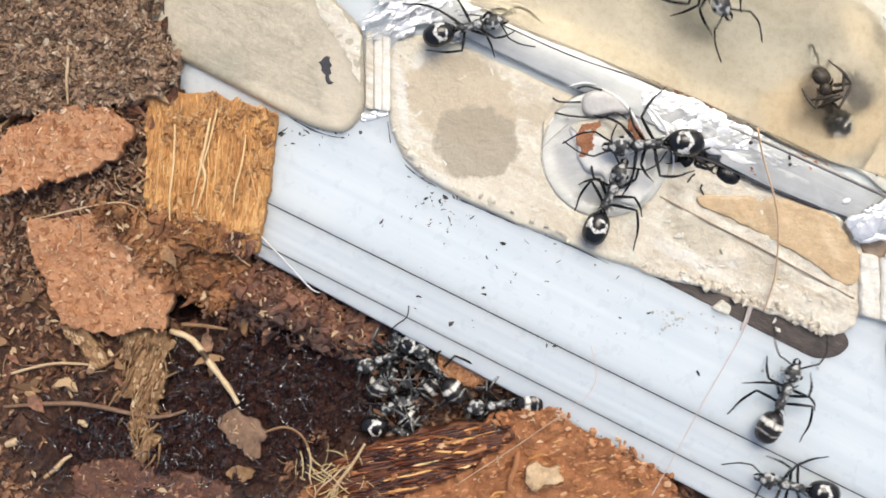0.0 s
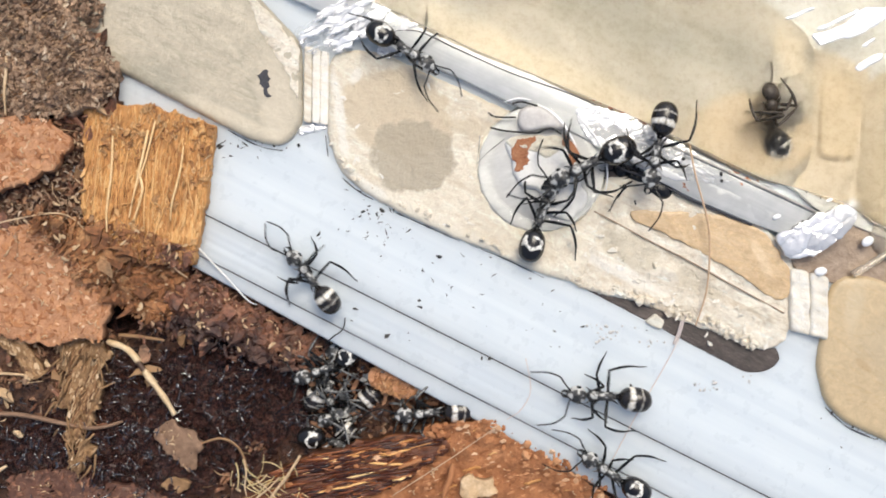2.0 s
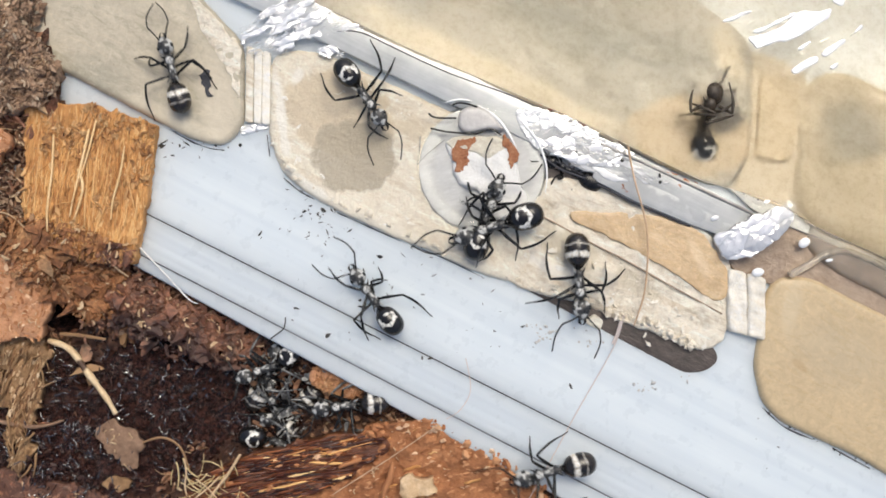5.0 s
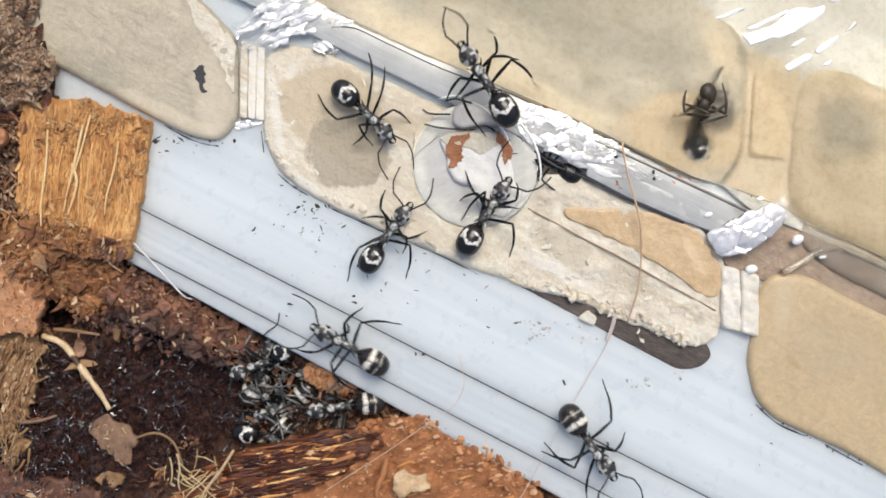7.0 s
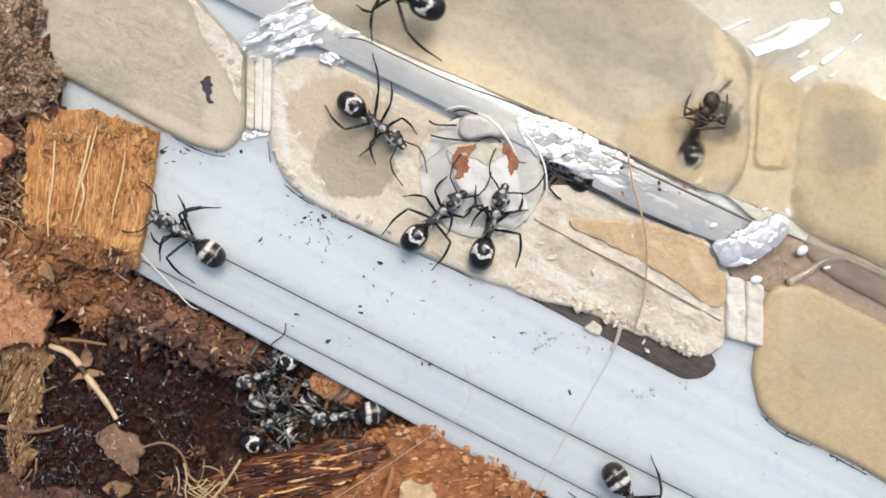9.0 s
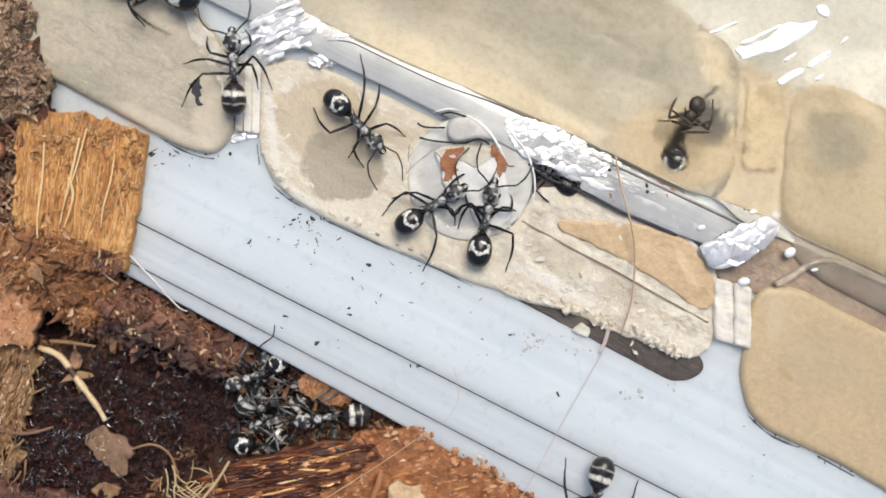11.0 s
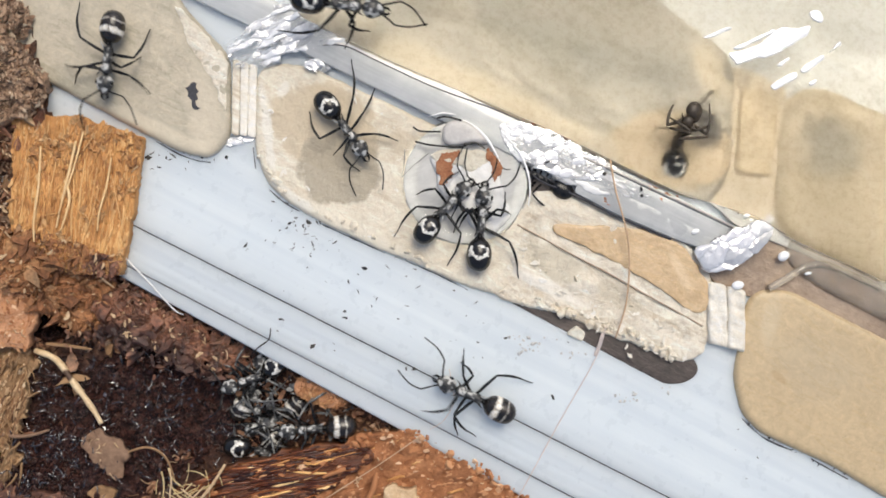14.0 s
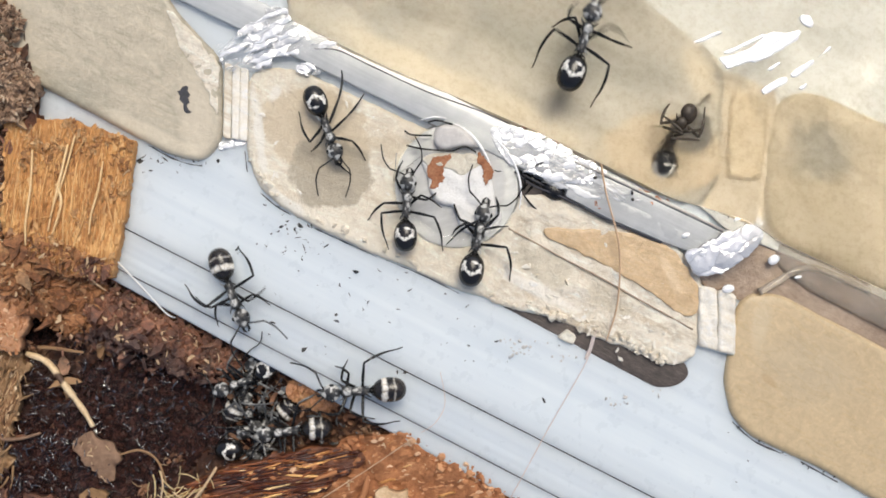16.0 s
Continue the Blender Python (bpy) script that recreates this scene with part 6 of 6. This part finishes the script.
    for s in (1, -1):
        tube(bm, [(-1.35, 0.15 * s, 1.35), (-1.5, 0.38 * s, 1.6), (-1.75, 0.5 * s, 1.6)], [0.09, 0.05, 0.012], 6)
    part("petiole", bm, CUTICLE, ant)
    gaster = part("gaster", ovoid(bmesh.new(), (-1.34, 0, 0.05), (2.8, 2.15, 1.95), lambda t: 0.97 + 0.16 * t * t - 0.02 * t, 32, 20), GASTER, ant, "black gaster with silvery hair bands and painted highlights", at=Matrix.Translation(Vector((-1.5, 0, 1.15)) * MM))
    head = part("head", ovoid(bmesh.new(), (0.72, 0, 0), (1.7, 1.46, 1.1), lambda t: 1.0 - 0.2 * t - 0.1 * t * t, 24, 14), DOWN, ant, at=Matrix.Translation(Vector((1.35, 0, 1.2)) * MM))
    for s in (1, -1):
        part("eye", ovoid(bmesh.new(), (0.55, 0.62 * s, 0.2), (0.42, 0.3, 0.4)), EYE, head)
        part("mandible", tube(bmesh.new(), [(1.4, 0.22 * s, -0.1), (1.75, 0.24 * s, -0.2), (1.98, 0.04 * s, -0.25)], [0.13, 0.11, 0.03], 6), CUTICLE, head)
        ant_a = curve_pts([(0, 0, 0), (0.55, 0.5 * s, 0.25), (1.05, 1.05 * s, 0.35)], 3) + curve_pts([(1.2, 1.12 * s, 0.33), (2.2, 1.25 * s, 0.1), (3.5, 0.95 * s, -0.7)], 5)
        part("antenna", tube(bmesh.new(), ant_a, [0.075] * 7 + [0.07] * 6 + [0.06] * 5, 6), CUTICLE, head, at=Matrix.Translation(Vector((1.2, 0.28 * s, 0.22)) * MM))
    for i, (root, l1, l2, foot, hint) in enumerate(LEG_LIST):
        m1, m2 = leg_pose(i, foot)
        leg = part("leg", tube(bmesh.new(), [(0, 0, 0), (0.1 * l1, 0, 0), (0.4 * l1, 0, -0.03), (0.92 * l1, 0, 0), (l1, 0, 0)], [0.17, 0.11, 0.145, 0.1, 0.085], 8), CUTICLE, ant, at=m1)
        bow = -0.06 * l2
        part("shin", tube(bmesh.new(), curve_pts([(0, 0, 0), (0.3 * l2, 0, bow), (0.58 * l2, 0, bow), (0.8 * l2, 0, 0.3 * bow), (l2, 0, 0)], 3), [0.085, 0.1, 0.11, 0.115, 0.11, 0.1, 0.085, 0.07, 0.06, 0.055, 0.055, 0.05, 0.04], 7), CUTICLE, leg, at=m2)
    return ant


def bend(ant, gaster_turn=0.0, gaster_dip=0.0, head_turn=0.0, head_dip=0.0, feelers=(0, 0), feet=None):
    """Turn an ant's parts: gaster and head sideways and down, each antenna about its root, each foot to its place."""
    i = 0
    for c in ant.children:
        base = c.name.split(".")[0]
        loc = c.matrix_basis.translation.copy()
        if base == "gaster":
            c.matrix_basis = Matrix.Translation(loc) @ pose(0, 0, 0, 0, gaster_dip, gaster_turn)
        elif base == "head":
            c.matrix_basis = Matrix.Translation(loc) @ pose(0, 0, 0, 0, head_dip, head_turn)
            for f, turn in zip([k for k in c.children if k.name.split(".")[0] == "antenna"], feelers):
                f.matrix_basis = Matrix.Translation(f.matrix_basis.translation) @ pose(0, 0, 0, 0, 0, turn)
        elif base == "leg":
            if feet:
                c.matrix_basis, shin = leg_pose(i, feet[i])
                c.children[0].matrix_basis = shin
            i += 1


model = build_ant()


def settle(label, m, size=1.0, group="ants", ringed=False, dusty=False, brown=False, plain=False, **turns):
    a = copy_thing(model, m)
    a.scale = (size,) * 3
    bend(a, **turns)
    for c in a.children_recursive:
        base = c.name.split(".")[0]
        coat = CUTICLE if plain else BROWNISH if brown and base != "gaster" else RING_GLINT if base == "gaster" and ringed else GLARE_GREY if dusty and base == "shin" else None
        if coat:
            c.material_slots[0].link = "OBJECT"
            c.material_slots[0].material = coat.m
    return tagged(a, label, "ant", group)


chip("dry_leaf", [(-10.88, -10.36), (-9.77, -9.76), (-8.49, -9.99), (-7.20, -11.00), (-6.65, -12.01), (-7.94, -12.20), (-8.95, -11.83), (-10.33, -11.55)], -1.3, 0.12, BARK, "brown dry leaf scrap among the huddled ants", "leaf", 0.3, 0.5, 49, 0.04, dome=0.3, corner=0.3, scraps=(170, MULCH_ORANGE, None))
# still ants huddled in the damp soil under the lip
for (gx, gy), (hx, hy), z, lean, g in (((-12.33, -9.58), (-15.76, -10.86), -2.3, 14, 20), ((-15.15, -15.14), (-11.47, -16.42), -2.7, 15, 15), ((-14.46, -12.38), (-13.45, -9.07), -3.0, -18, -20), ((-11.50, -12.55), (-14.03, -13.70), -3.2, -25, 15), ((-13.11, -15.08), (-14.03, -11.86), -3.3, -10, 30)):
    h = math.degrees(math.atan2(hy - gy, hx - gx))
    px, py = gx + 0.58 * (hx - gx), gy + 0.58 * (hy - gy)
    settle("black ant with silvery gaster bands and painted glints huddled on damp soil", pose(px * MM, py * MM, z * MM, lean, 0, h), 0.85, "huddled ants", ringed=lean > 10, dusty=True, gaster_turn=g, feelers=(random.Random(h).uniform(-40, 40), random.Random(-h).uniform(-40, 40)), feet=[LEG_LIST[k][3] + Vector((random.Random(h + k).uniform(-0.9, 0.9), random.Random(h - k).uniform(-1.2, 0.5), random.Random(h * k).uniform(0, 0.9))) for k in range(6)])
stuff("litter", *flakes(random.Random(77), [(x, y, z + 0.4) for x, y, z in scatter(200, lambda x, y: -16 < x < -4 and -17 < y < -8)], 0.2, 0.8), CRUMB, "brown husk litter among the huddled ants", "litter")
stuff("litter", *flakes(random.Random(78), [(x, y, z + 0.8) for x, y, z in scatter(60, lambda x, y: -15 < x < -4 and -16 < y < -9)], 0.15, 0.6), GLARE_GREY, "silvery grey dusty scraps among the huddled ants", "litter")

TRACKS = {  # seconds, place x y z in millimetres, heading in degrees
    "plaster": [(0, -7.34, 15.54, 0.80, 12), (0.5, -7.15, 15.09, 0.80, 1), (1, -7.14, 14.85, 0.80, -21), (1.5, -7.12, 14.79, 0.80, -24), (2, -7.26, 14.80, 0.80, -34), (2.5, -7.50, 14.39, 0.70, -56), (3, -7.43, 13.55, 0.60, -58), (3.5, -6.69, 13.20, 0.60, -51), (4, -6.26, 12.73, 0.60, -48), (6.5, -5.61, 9.47, 0.40, -57), (7, -5.26, 9.61, 0.40, -44), (7.5, -5.07, 9.45, 0.40, -40), (8, -4.92, 9.47, 0.40, -40), (8.5, -4.90, 9.55, 0.40, -41), (9, -5.14, 9.80, 0.40, -38), (9.5, -5.24, 9.81, 0.40, -43), (12, -5.94, 9.76, 0.40, -51), (12.5, -6.19, 9.62, 0.40, -58), (13, -6.23, 9.76, 0.40, -55), (13.5, -6.23, 9.77, 0.40, -53), (14, -6.27, 9.79, 0.40, -53), (14.5, -6.37, 9.92, 0.40, -56), (15, -6.47, 9.61, 0.40, -60), (15.5, -6.84, 9.75, 0.40, -64), (16, -7.13, 10.08, 0.40, -69)],
    "edge": [(0, 3.14, 2.50, 0.20, 65), (0.5, 3.31, 2.36, 0.20, 64), (1, 3.13, 2.04, 0.20, 66), (1.5, 3.19, 2.74, 0.20, 70), (2, 3.00, 2.35, 0.20, 71), (2.5, 3.17, 2.73, 0.20, 70), (3, 2.91, 2.41, 0.20, 73), (3.5, 3.24, 2.72, 0.20, 72), (4, 3.39, 2.74, 0.20, 73), (6.5, 3.75, 2.06, 0.20, 58), (7, 4.00, 2.20, 0.20, 56), (7.5, 3.96, 2.12, 0.20, 58), (8, 4.09, 2.19, 0.20, 59), (8.5, 4.17, 2.12, 0.20, 62), (9, 3.86, 2.22, 0.20, 70), (9.5, 3.95, 2.47, 0.20, 75), (12, 4.24, 2.90, 0.20, 79), (12.5, 4.05, 3.07, 0.20, 84), (13, 4.13, 2.73, 0.20, 82), (13.5, 4.14, 3.22, 0.20, 84), (14, 4.27, 2.74, 0.20, 84), (14.5, 4.53, 2.34, 0.20, 80), (15, 4.63, 1.76, 0.20, 74), (15.5, 4.74, 1.47, 0.20, 78), (16, 4.71, 1.75, 0.20, 77)],
    "port": [(0, 5.86, 6.31, 1.00, -176), (0.5, 5.98, 6.11, 1.00, -176), (1, 5.95, 6.09, 1.00, -174), (1.5, 6.14, 5.95, 1.00, -164), (2, 6.14, 5.80, 0.90, -153), (2.5, 6.22, 4.53, 0.60, -110), (3, 6.61, 3.68, 0.50, -103), (3.5, 6.84, 3.21, 0.50, -105), (4, 6.93, 2.61, 0.50, -103), (4.6, 4.69, 1.20, 0.50, -125), (5.2, 3.47, 1.64, 0.50, -177), (5.8, 5.17, 5.75, 0.60, -210), (6.3, 5.56, 9.09, 1.00, -196), (6.5, 4.84, 9.65, 1.10, -197), (7, 3.55, 12.21, 1.90, -235), (7.5, 4.89, 13.81, 2.65, -274), (8, 4.60, 15.80, 2.65, -263), (8.5, 1.83, 17.33, 2.65, -226), (9, -3.97, 19.28, 2.65, -195), (9.5, -8.03, 18.58, 2.65, -175), (9.7, -8.42, 18.71, 2.65, -180), (10.4, -16.74, 21.14, 0.70, -185), (11.2, -23.52, 20.35, 0.70, -196), (11.8, -25.51, 21.39, 0.70, -228), (12.3, -24.55, 24.91, 0.70, -264), (12.9, -18.19, 25.86, 0.70, -331), (13.5, -10.78, 21.07, 2.65, -365), (14, -6.16, 18.99, 2.65, -366), (14.5, 2.66, 16.97, 2.65, -376), (15, 13.51, 13.21, 2.65, -381), (15.5, 14.21, 11.82, 2.65, -378), (15.8, 13.40, 14.80, 2.65, -322), (16, 12.68, 16.90, 2.65, -287)],
    "wanderer": [(0, 9.91, 17.71, 2.65, -50), (0.5, 11.96, 12.71, 2.65, -49), (1, 13.99, 9.63, 2.65, -49), (1.5, 12.24, 8.07, 2.10, -81), (2, 11.56, 6.71, 1.50, -102), (2.5, 10.99, 7.19, 1.20, -112), (3, 12.32, 4.67, 0.90, -84), (3.5, 15.27, 2.65, 0.50, -52), (4, 13.31, 2.30, 0.50, -82), (5, 10.57, -3.23, 0.28, -85), (6.3, 8.33, -10.17, 0.00, -83), (6.5, 8.92, -12.14, 0.00, -80), (7, 12.13, -16.26, 0.00, -54), (7.5, 12.17, -17.07, 0.00, -62), (8, 12.43, -17.87, 0.00, -63), (8.5, 14.36, -19.15, 0.00, -50), (9, 15.06, -20.07, 0.00, -54), (9.5, 14.40, -19.19, 0.00, -61), (10.5, 14.23, -20.59, 0.00, -82), (11.3, 11.34, -19.20, 0.00, -119), (12, 9.09, -16.81, 0.00, -137), (12.5, 8.37, -15.77, 0.00, -181), (13, 7.38, -14.17, 0.00, -209), (13.5, 5.84, -12.77, 0.00, -204), (14, 3.28, -10.94, 0.00, -205), (14.5, 0.45, -9.98, 0.00, -199), (15, -2.92, -9.40, 0.00, -189), (15.5, -4.05, -10.25, 0.00, -168), (16, -4.96, -10.44, 0.00, -176)],
    "strider": [(0, 16.26, -12.97, 0.00, 67), (0.5, 13.57, -13.18, 0.00, 96), (1, 11.43, -12.16, 0.00, 125), (1.5, 9.48, -12.62, 0.00, 173), (2, 7.49, -11.88, 0.00, 176), (2.5, 6.86, -8.33, 0.00, 122), (2.8, 7.55, -7.29, 0.00, 84), (3, 9.17, -7.25, 0.00, 45), (3.2, 10.44, -8.53, 0.00, 9), (3.5, 12.27, -11.94, 0.00, -43), (4, 12.00, -16.38, 0.00, -88), (4.6, 10.48, -19.22, -0.10, -131), (5.4, 5.06, -15.37, -0.10, -192), (6.3, -1.33, -9.94, 0.00, -197), (6.5, -2.46, -10.28, 0.00, -187), (7, -7.19, -8.20, 0.00, -209), (7.5, -12.13, -5.52, 0.00, -198), (8, -15.93, -1.29, 0.00, -220), (8.5, -19.27, 0.00, 0.00, -208), (9, -20.35, 1.28, 0.00, -214), (9.5, -21.07, 3.54, 0.00, -227), (9.7, -21.42, 5.41, 0.04, -247), (10.3, -19.04, 10.34, 0.36, -281), (11, -15.40, 14.49, 0.70, -267), (11.5, -16.46, 14.01, 0.70, -204), (11.8, -16.99, 12.66, 0.70, -169), (12, -18.15, 12.75, 0.70, -190), (12.5, -22.13, 16.16, 0.70, -225), (13, -26.52, 20.42, 0.70, -229), (13.3, -27.37, 20.36, 0.70, -204), (13.6, -27.23, 18.37, 0.70, -139), (14, -24.94, 15.18, 0.70, -96), (14.5, -21.12, 12.77, 0.60, -68), (15, -18.66, 6.09, 0.08, -69), (15.5, -16.40, 0.26, 0.00, -59), (16, -14.63, -2.94, 0.00, -68)],
    "walker": [(0, 16.83, -19.90, -0.10, 166), (0.5, 12.69, -20.24, -0.10, 167), (1, 10.35, -18.55, -0.10, 156), (1.5, 9.49, -18.44, -0.10, 147), (2, 8.08, -17.85, -0.10, 146), (2.5, 7.41, -17.61, -0.10, 145), (3, 6.79, -15.90, 0.00, 133), (3.5, 3.05, -12.43, 0.00, 145), (4, -0.94, -8.83, 0.00, 136), (4.7, -4.65, -5.64, 0.00, 135), (5.4, -6.52, -2.28, 0.00, 107), (6.3, -6.05, -2.23, 0.00, 56), (6.5, -5.05, -1.09, 0.12, 61), (7, -3.70, 0.53, 0.24, 54), (7.5, -2.10, 1.37, 0.32, 44), (8, -0.85, 2.75, 0.36, 37), (8.5, -1.12, 2.18, 0.36, 42), (9, -0.45, 2.66, 0.36, 42), (9.5, -0.27, 3.29, 0.36, 47), (12, 1.09, 3.65, 0.36, 23), (12.5, 1.69, 3.70, 0.36, 26), (13, 2.21, 3.76, 0.36, 33), (13.5, 2.07, 3.67, 0.36, 37), (14, 1.63, 3.89, 0.36, 47), (14.5, 0.40, 4.71, 0.36, 66), (15, -0.16, 4.51, 0.36, 74), (15.5, -0.84, 4.31, 0.36, 83), (16, -0.93, 4.27, 0.36, 86)],
    "climber": [(0, -10.51, -10.80, -2.00, 127), (0.5, -8.86, -10.08, -1.20, 108), (1, -10.08, -8.03, -0.30, 116), (1.5, -13.08, -5.22, -0.20, 147), (2, -15.19, -2.43, 0.00, 127), (2.5, -19.38, 1.36, 0.00, 141), (3, -21.21, 2.74, 0.00, 145), (3.5, -21.40, 2.60, 0.00, 137), (4, -20.60, 5.67, 0.00, 97), (4.6, -20.26, 10.52, 0.36, 96), (5.4, -22.40, 16.66, 0.70, 114), (6.5, -27.43, 23.88, 0.70, 139), (16, -29.90, 28.49, 0.70, 154)],
    "tunnel": [(0, 10.52, 4.71, -0.70, 161), (1, 10.80, 4.67, -0.70, 161), (2, 10.53, 5.02, -0.70, 155), (3, 10.93, 5.69, -0.70, 155), (4, 10.54, 5.64, -0.70, 154), (6.5, 8.79, 6.07, -0.70, 154), (9, 8.90, 6.26, -0.70, 154), (12, 8.91, 6.08, -0.70, 153), (16, 9.00, 6.37, -0.70, 154)],
    "chamber": [(0, 19.11, 10.11, 0.55, 120), (1.5, 20.15, 10.12, 0.55, 111), (3.5, 20.31, 10.50, 0.55, 86), (6.5, 20.41, 10.22, 0.55, 83), (8, 20.24, 10.08, 0.55, 80), (9, 20.01, 10.46, 0.55, 71), (12, 19.85, 10.20, 0.55, 69), (14.5, 20.17, 10.26, 0.55, 71), (16, 20.34, 10.48, 0.55, 65)],
    "sitter": [(0, -5.46, -13.82, -2.00, -173), (1, -5.78, -13.83, -2.00, -173), (2, -6.08, -13.52, -2.00, -174), (3, -5.91, -13.67, -2.00, -175), (4, -7.53, -13.07, -2.00, -172), (6.5, -7.80, -13.33, -2.00, -172), (7.5, -7.99, -13.44, -2.00, -169), (8.5, -8.00, -13.37, -2.00, -170), (9.5, -8.38, -13.35, -2.00, -172), (12, -8.73, -13.45, -2.00, -171), (13, -9.10, -13.63, -2.00, -171), (14, -9.46, -14.04, -2.00, -173), (15, -10.17, -13.68, -2.00, -173), (16, -10.73, -13.97, -2.00, -172)],
}
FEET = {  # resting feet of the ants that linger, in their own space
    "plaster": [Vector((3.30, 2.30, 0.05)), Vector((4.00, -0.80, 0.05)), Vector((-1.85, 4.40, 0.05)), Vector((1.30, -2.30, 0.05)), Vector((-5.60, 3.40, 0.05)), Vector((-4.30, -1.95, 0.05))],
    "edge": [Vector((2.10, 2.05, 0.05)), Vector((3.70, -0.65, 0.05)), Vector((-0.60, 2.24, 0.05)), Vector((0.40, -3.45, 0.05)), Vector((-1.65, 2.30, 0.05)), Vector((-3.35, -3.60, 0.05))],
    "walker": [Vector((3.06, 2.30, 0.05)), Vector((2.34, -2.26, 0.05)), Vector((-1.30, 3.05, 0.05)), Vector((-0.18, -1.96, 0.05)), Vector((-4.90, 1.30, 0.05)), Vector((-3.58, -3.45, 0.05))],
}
LOOKS = {
    "sitter": ("black ant with white-patched gaster sitting below the lip", 0.9, {"dusty": True}),
    "plaster": ("black ant with painted reflection ring on its gaster, on cream plaster", 0.88, {"ringed": True}),
    "edge": ("black ant feeding at the cotton port", 0.95, {"ringed": True}),
    "port": ("black ant with painted reflection ring on its gaster crossing the nest", 1.02, {"ringed": True}),
    "wanderer": ("black ant with gold-banded gaster walking over nest and plate", 0.95, {}),
    "strider": ("black ant walking along the white plate", 0.93, {}),
    "walker": ("black ant moving from the plate to the feeding port", 0.88, {"ringed": True}),
    "climber": ("black ant climbing from the soil onto the plate", 0.86, {}),
    "tunnel": ("black ant under the clear channel wall", 0.7, {"plain": True}),
    "chamber": ("dark ant curled in a damp corner of the plaster chamber", 1.05, {"gaster_dip": -18, "gaster_turn": 24, "head_dip": 60, "head_turn": -55, "brown": True, "ringed": True, "feet": [(1.9, 1.3, 0.4), (2.5, -1.0, 0.9), (0.7, 1.9, 0.9), (1.0, -2.0, 0.3), (-0.6, 1.9, 0.3), (0.3, -2.4, 0.9)]}),
}
ANTS = {}
for k in TRACKS:
    rk = random.Random(k)
    ANTS[k] = settle(LOOKS[k][0], pose(0, 0, 0), LOOKS[k][1], "moving ants", **{"feelers": (rk.uniform(-35, 30), rk.uniform(-30, 35)), "head_turn": rk.uniform(-10, 10), "gaster_turn": rk.uniform(-8, 8), **LOOKS[k][2]})
for o in (*model.children_recursive, model):
    bpy.data.objects.remove(o)


def glide(ts, vs, grid):
    """A smooth course through values at times."""
    ts, vs = np.array(ts, float), np.array(vs, float)
    slope = np.gradient(vs, ts)
    i = np.clip(np.searchsorted(ts, grid, side="right") - 1, 0, len(ts) - 2)
    h = ts[i + 1] - ts[i]
    w = (grid - ts[i]) / h
    return vs[i] * (1 + 2 * w) * (1 - w) ** 2 + h * slope[i] * w * (1 - w) ** 2 + vs[i + 1] * w * w * (3 - 2 * w) + h * slope[i + 1] * w * w * (w - 1)


def motions():
    """The ants' walks: each foot stays where it is set down until its next step."""
    grid = np.round(np.arange(0, 16.01, 0.1), 2)
    for name, rows in TRACKS.items():
        ant, size = ANTS[name], LOOKS[name][1]
        x, y, z, a = (glide([r[0] for r in rows], [r[k] for r in rows], grid) for k in (1, 2, 3, 4))
        rear, lift = (-28, 0.5) if name == "chamber" else (0, 0)
        walk(ant, [(float(t), pose(x[i] * MM, y[i] * MM, (z[i] + lift) * MM, 0, rear, a[i])) for i, t in enumerate(grid) if i % 2 == 0])
        if name == "chamber":
            continue
        step = np.hypot(np.gradient(x), np.gradient(y)) + 0.03 * abs(np.gradient(a))
        phase = np.cumsum(np.maximum(step - 0.03, 0)) / (4.4 * size)
        body = [pose(x[i], y[i], z[i], 0, 0, a[i]) @ Matrix.Diagonal((size, size, size, 1)) for i in range(len(grid))]
        back = [m.inverted() for m in body]
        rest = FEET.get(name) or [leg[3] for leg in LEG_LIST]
        sway = 0.25 if name in FEET else 0.45
        for i, leg in enumerate([c for c in ant.children if c.name.split(".")[0] == "leg"]):
            off = 0.5 * ((i // 2 + i) % 2) + 0.1 * (i // 2)

            def held(n):
                """Where the foot stands in its n-th step."""
                k = int(np.interp(n + 0.3 - off, phase, np.arange(len(grid)), 0, len(grid) - 1))
                own = random.Random(name + str(i) + str(n))
                return body[k] @ (rest[i] + Vector((own.gauss(0, sway), own.gauss(0, sway), 0)))

            thigh, shin = [], []
            for k, t in enumerate(grid):
                n = math.floor(phase[k] + off)
                f = phase[k] + off - n
                w = max(0.0, (f - 0.6) / 0.4)
                p = held(n).lerp(held(n + 1), w * w * (3 - 2 * w)) + Vector((0, 0, 0.9 * math.sin(math.pi * w)))
                m1, m2 = leg_pose(i, back[k] @ p)
                thigh.append((float(t), m1))
                shin.append((float(t), m2))
            walk(leg, thigh)
            walk(leg.children[0], shin)


motions()
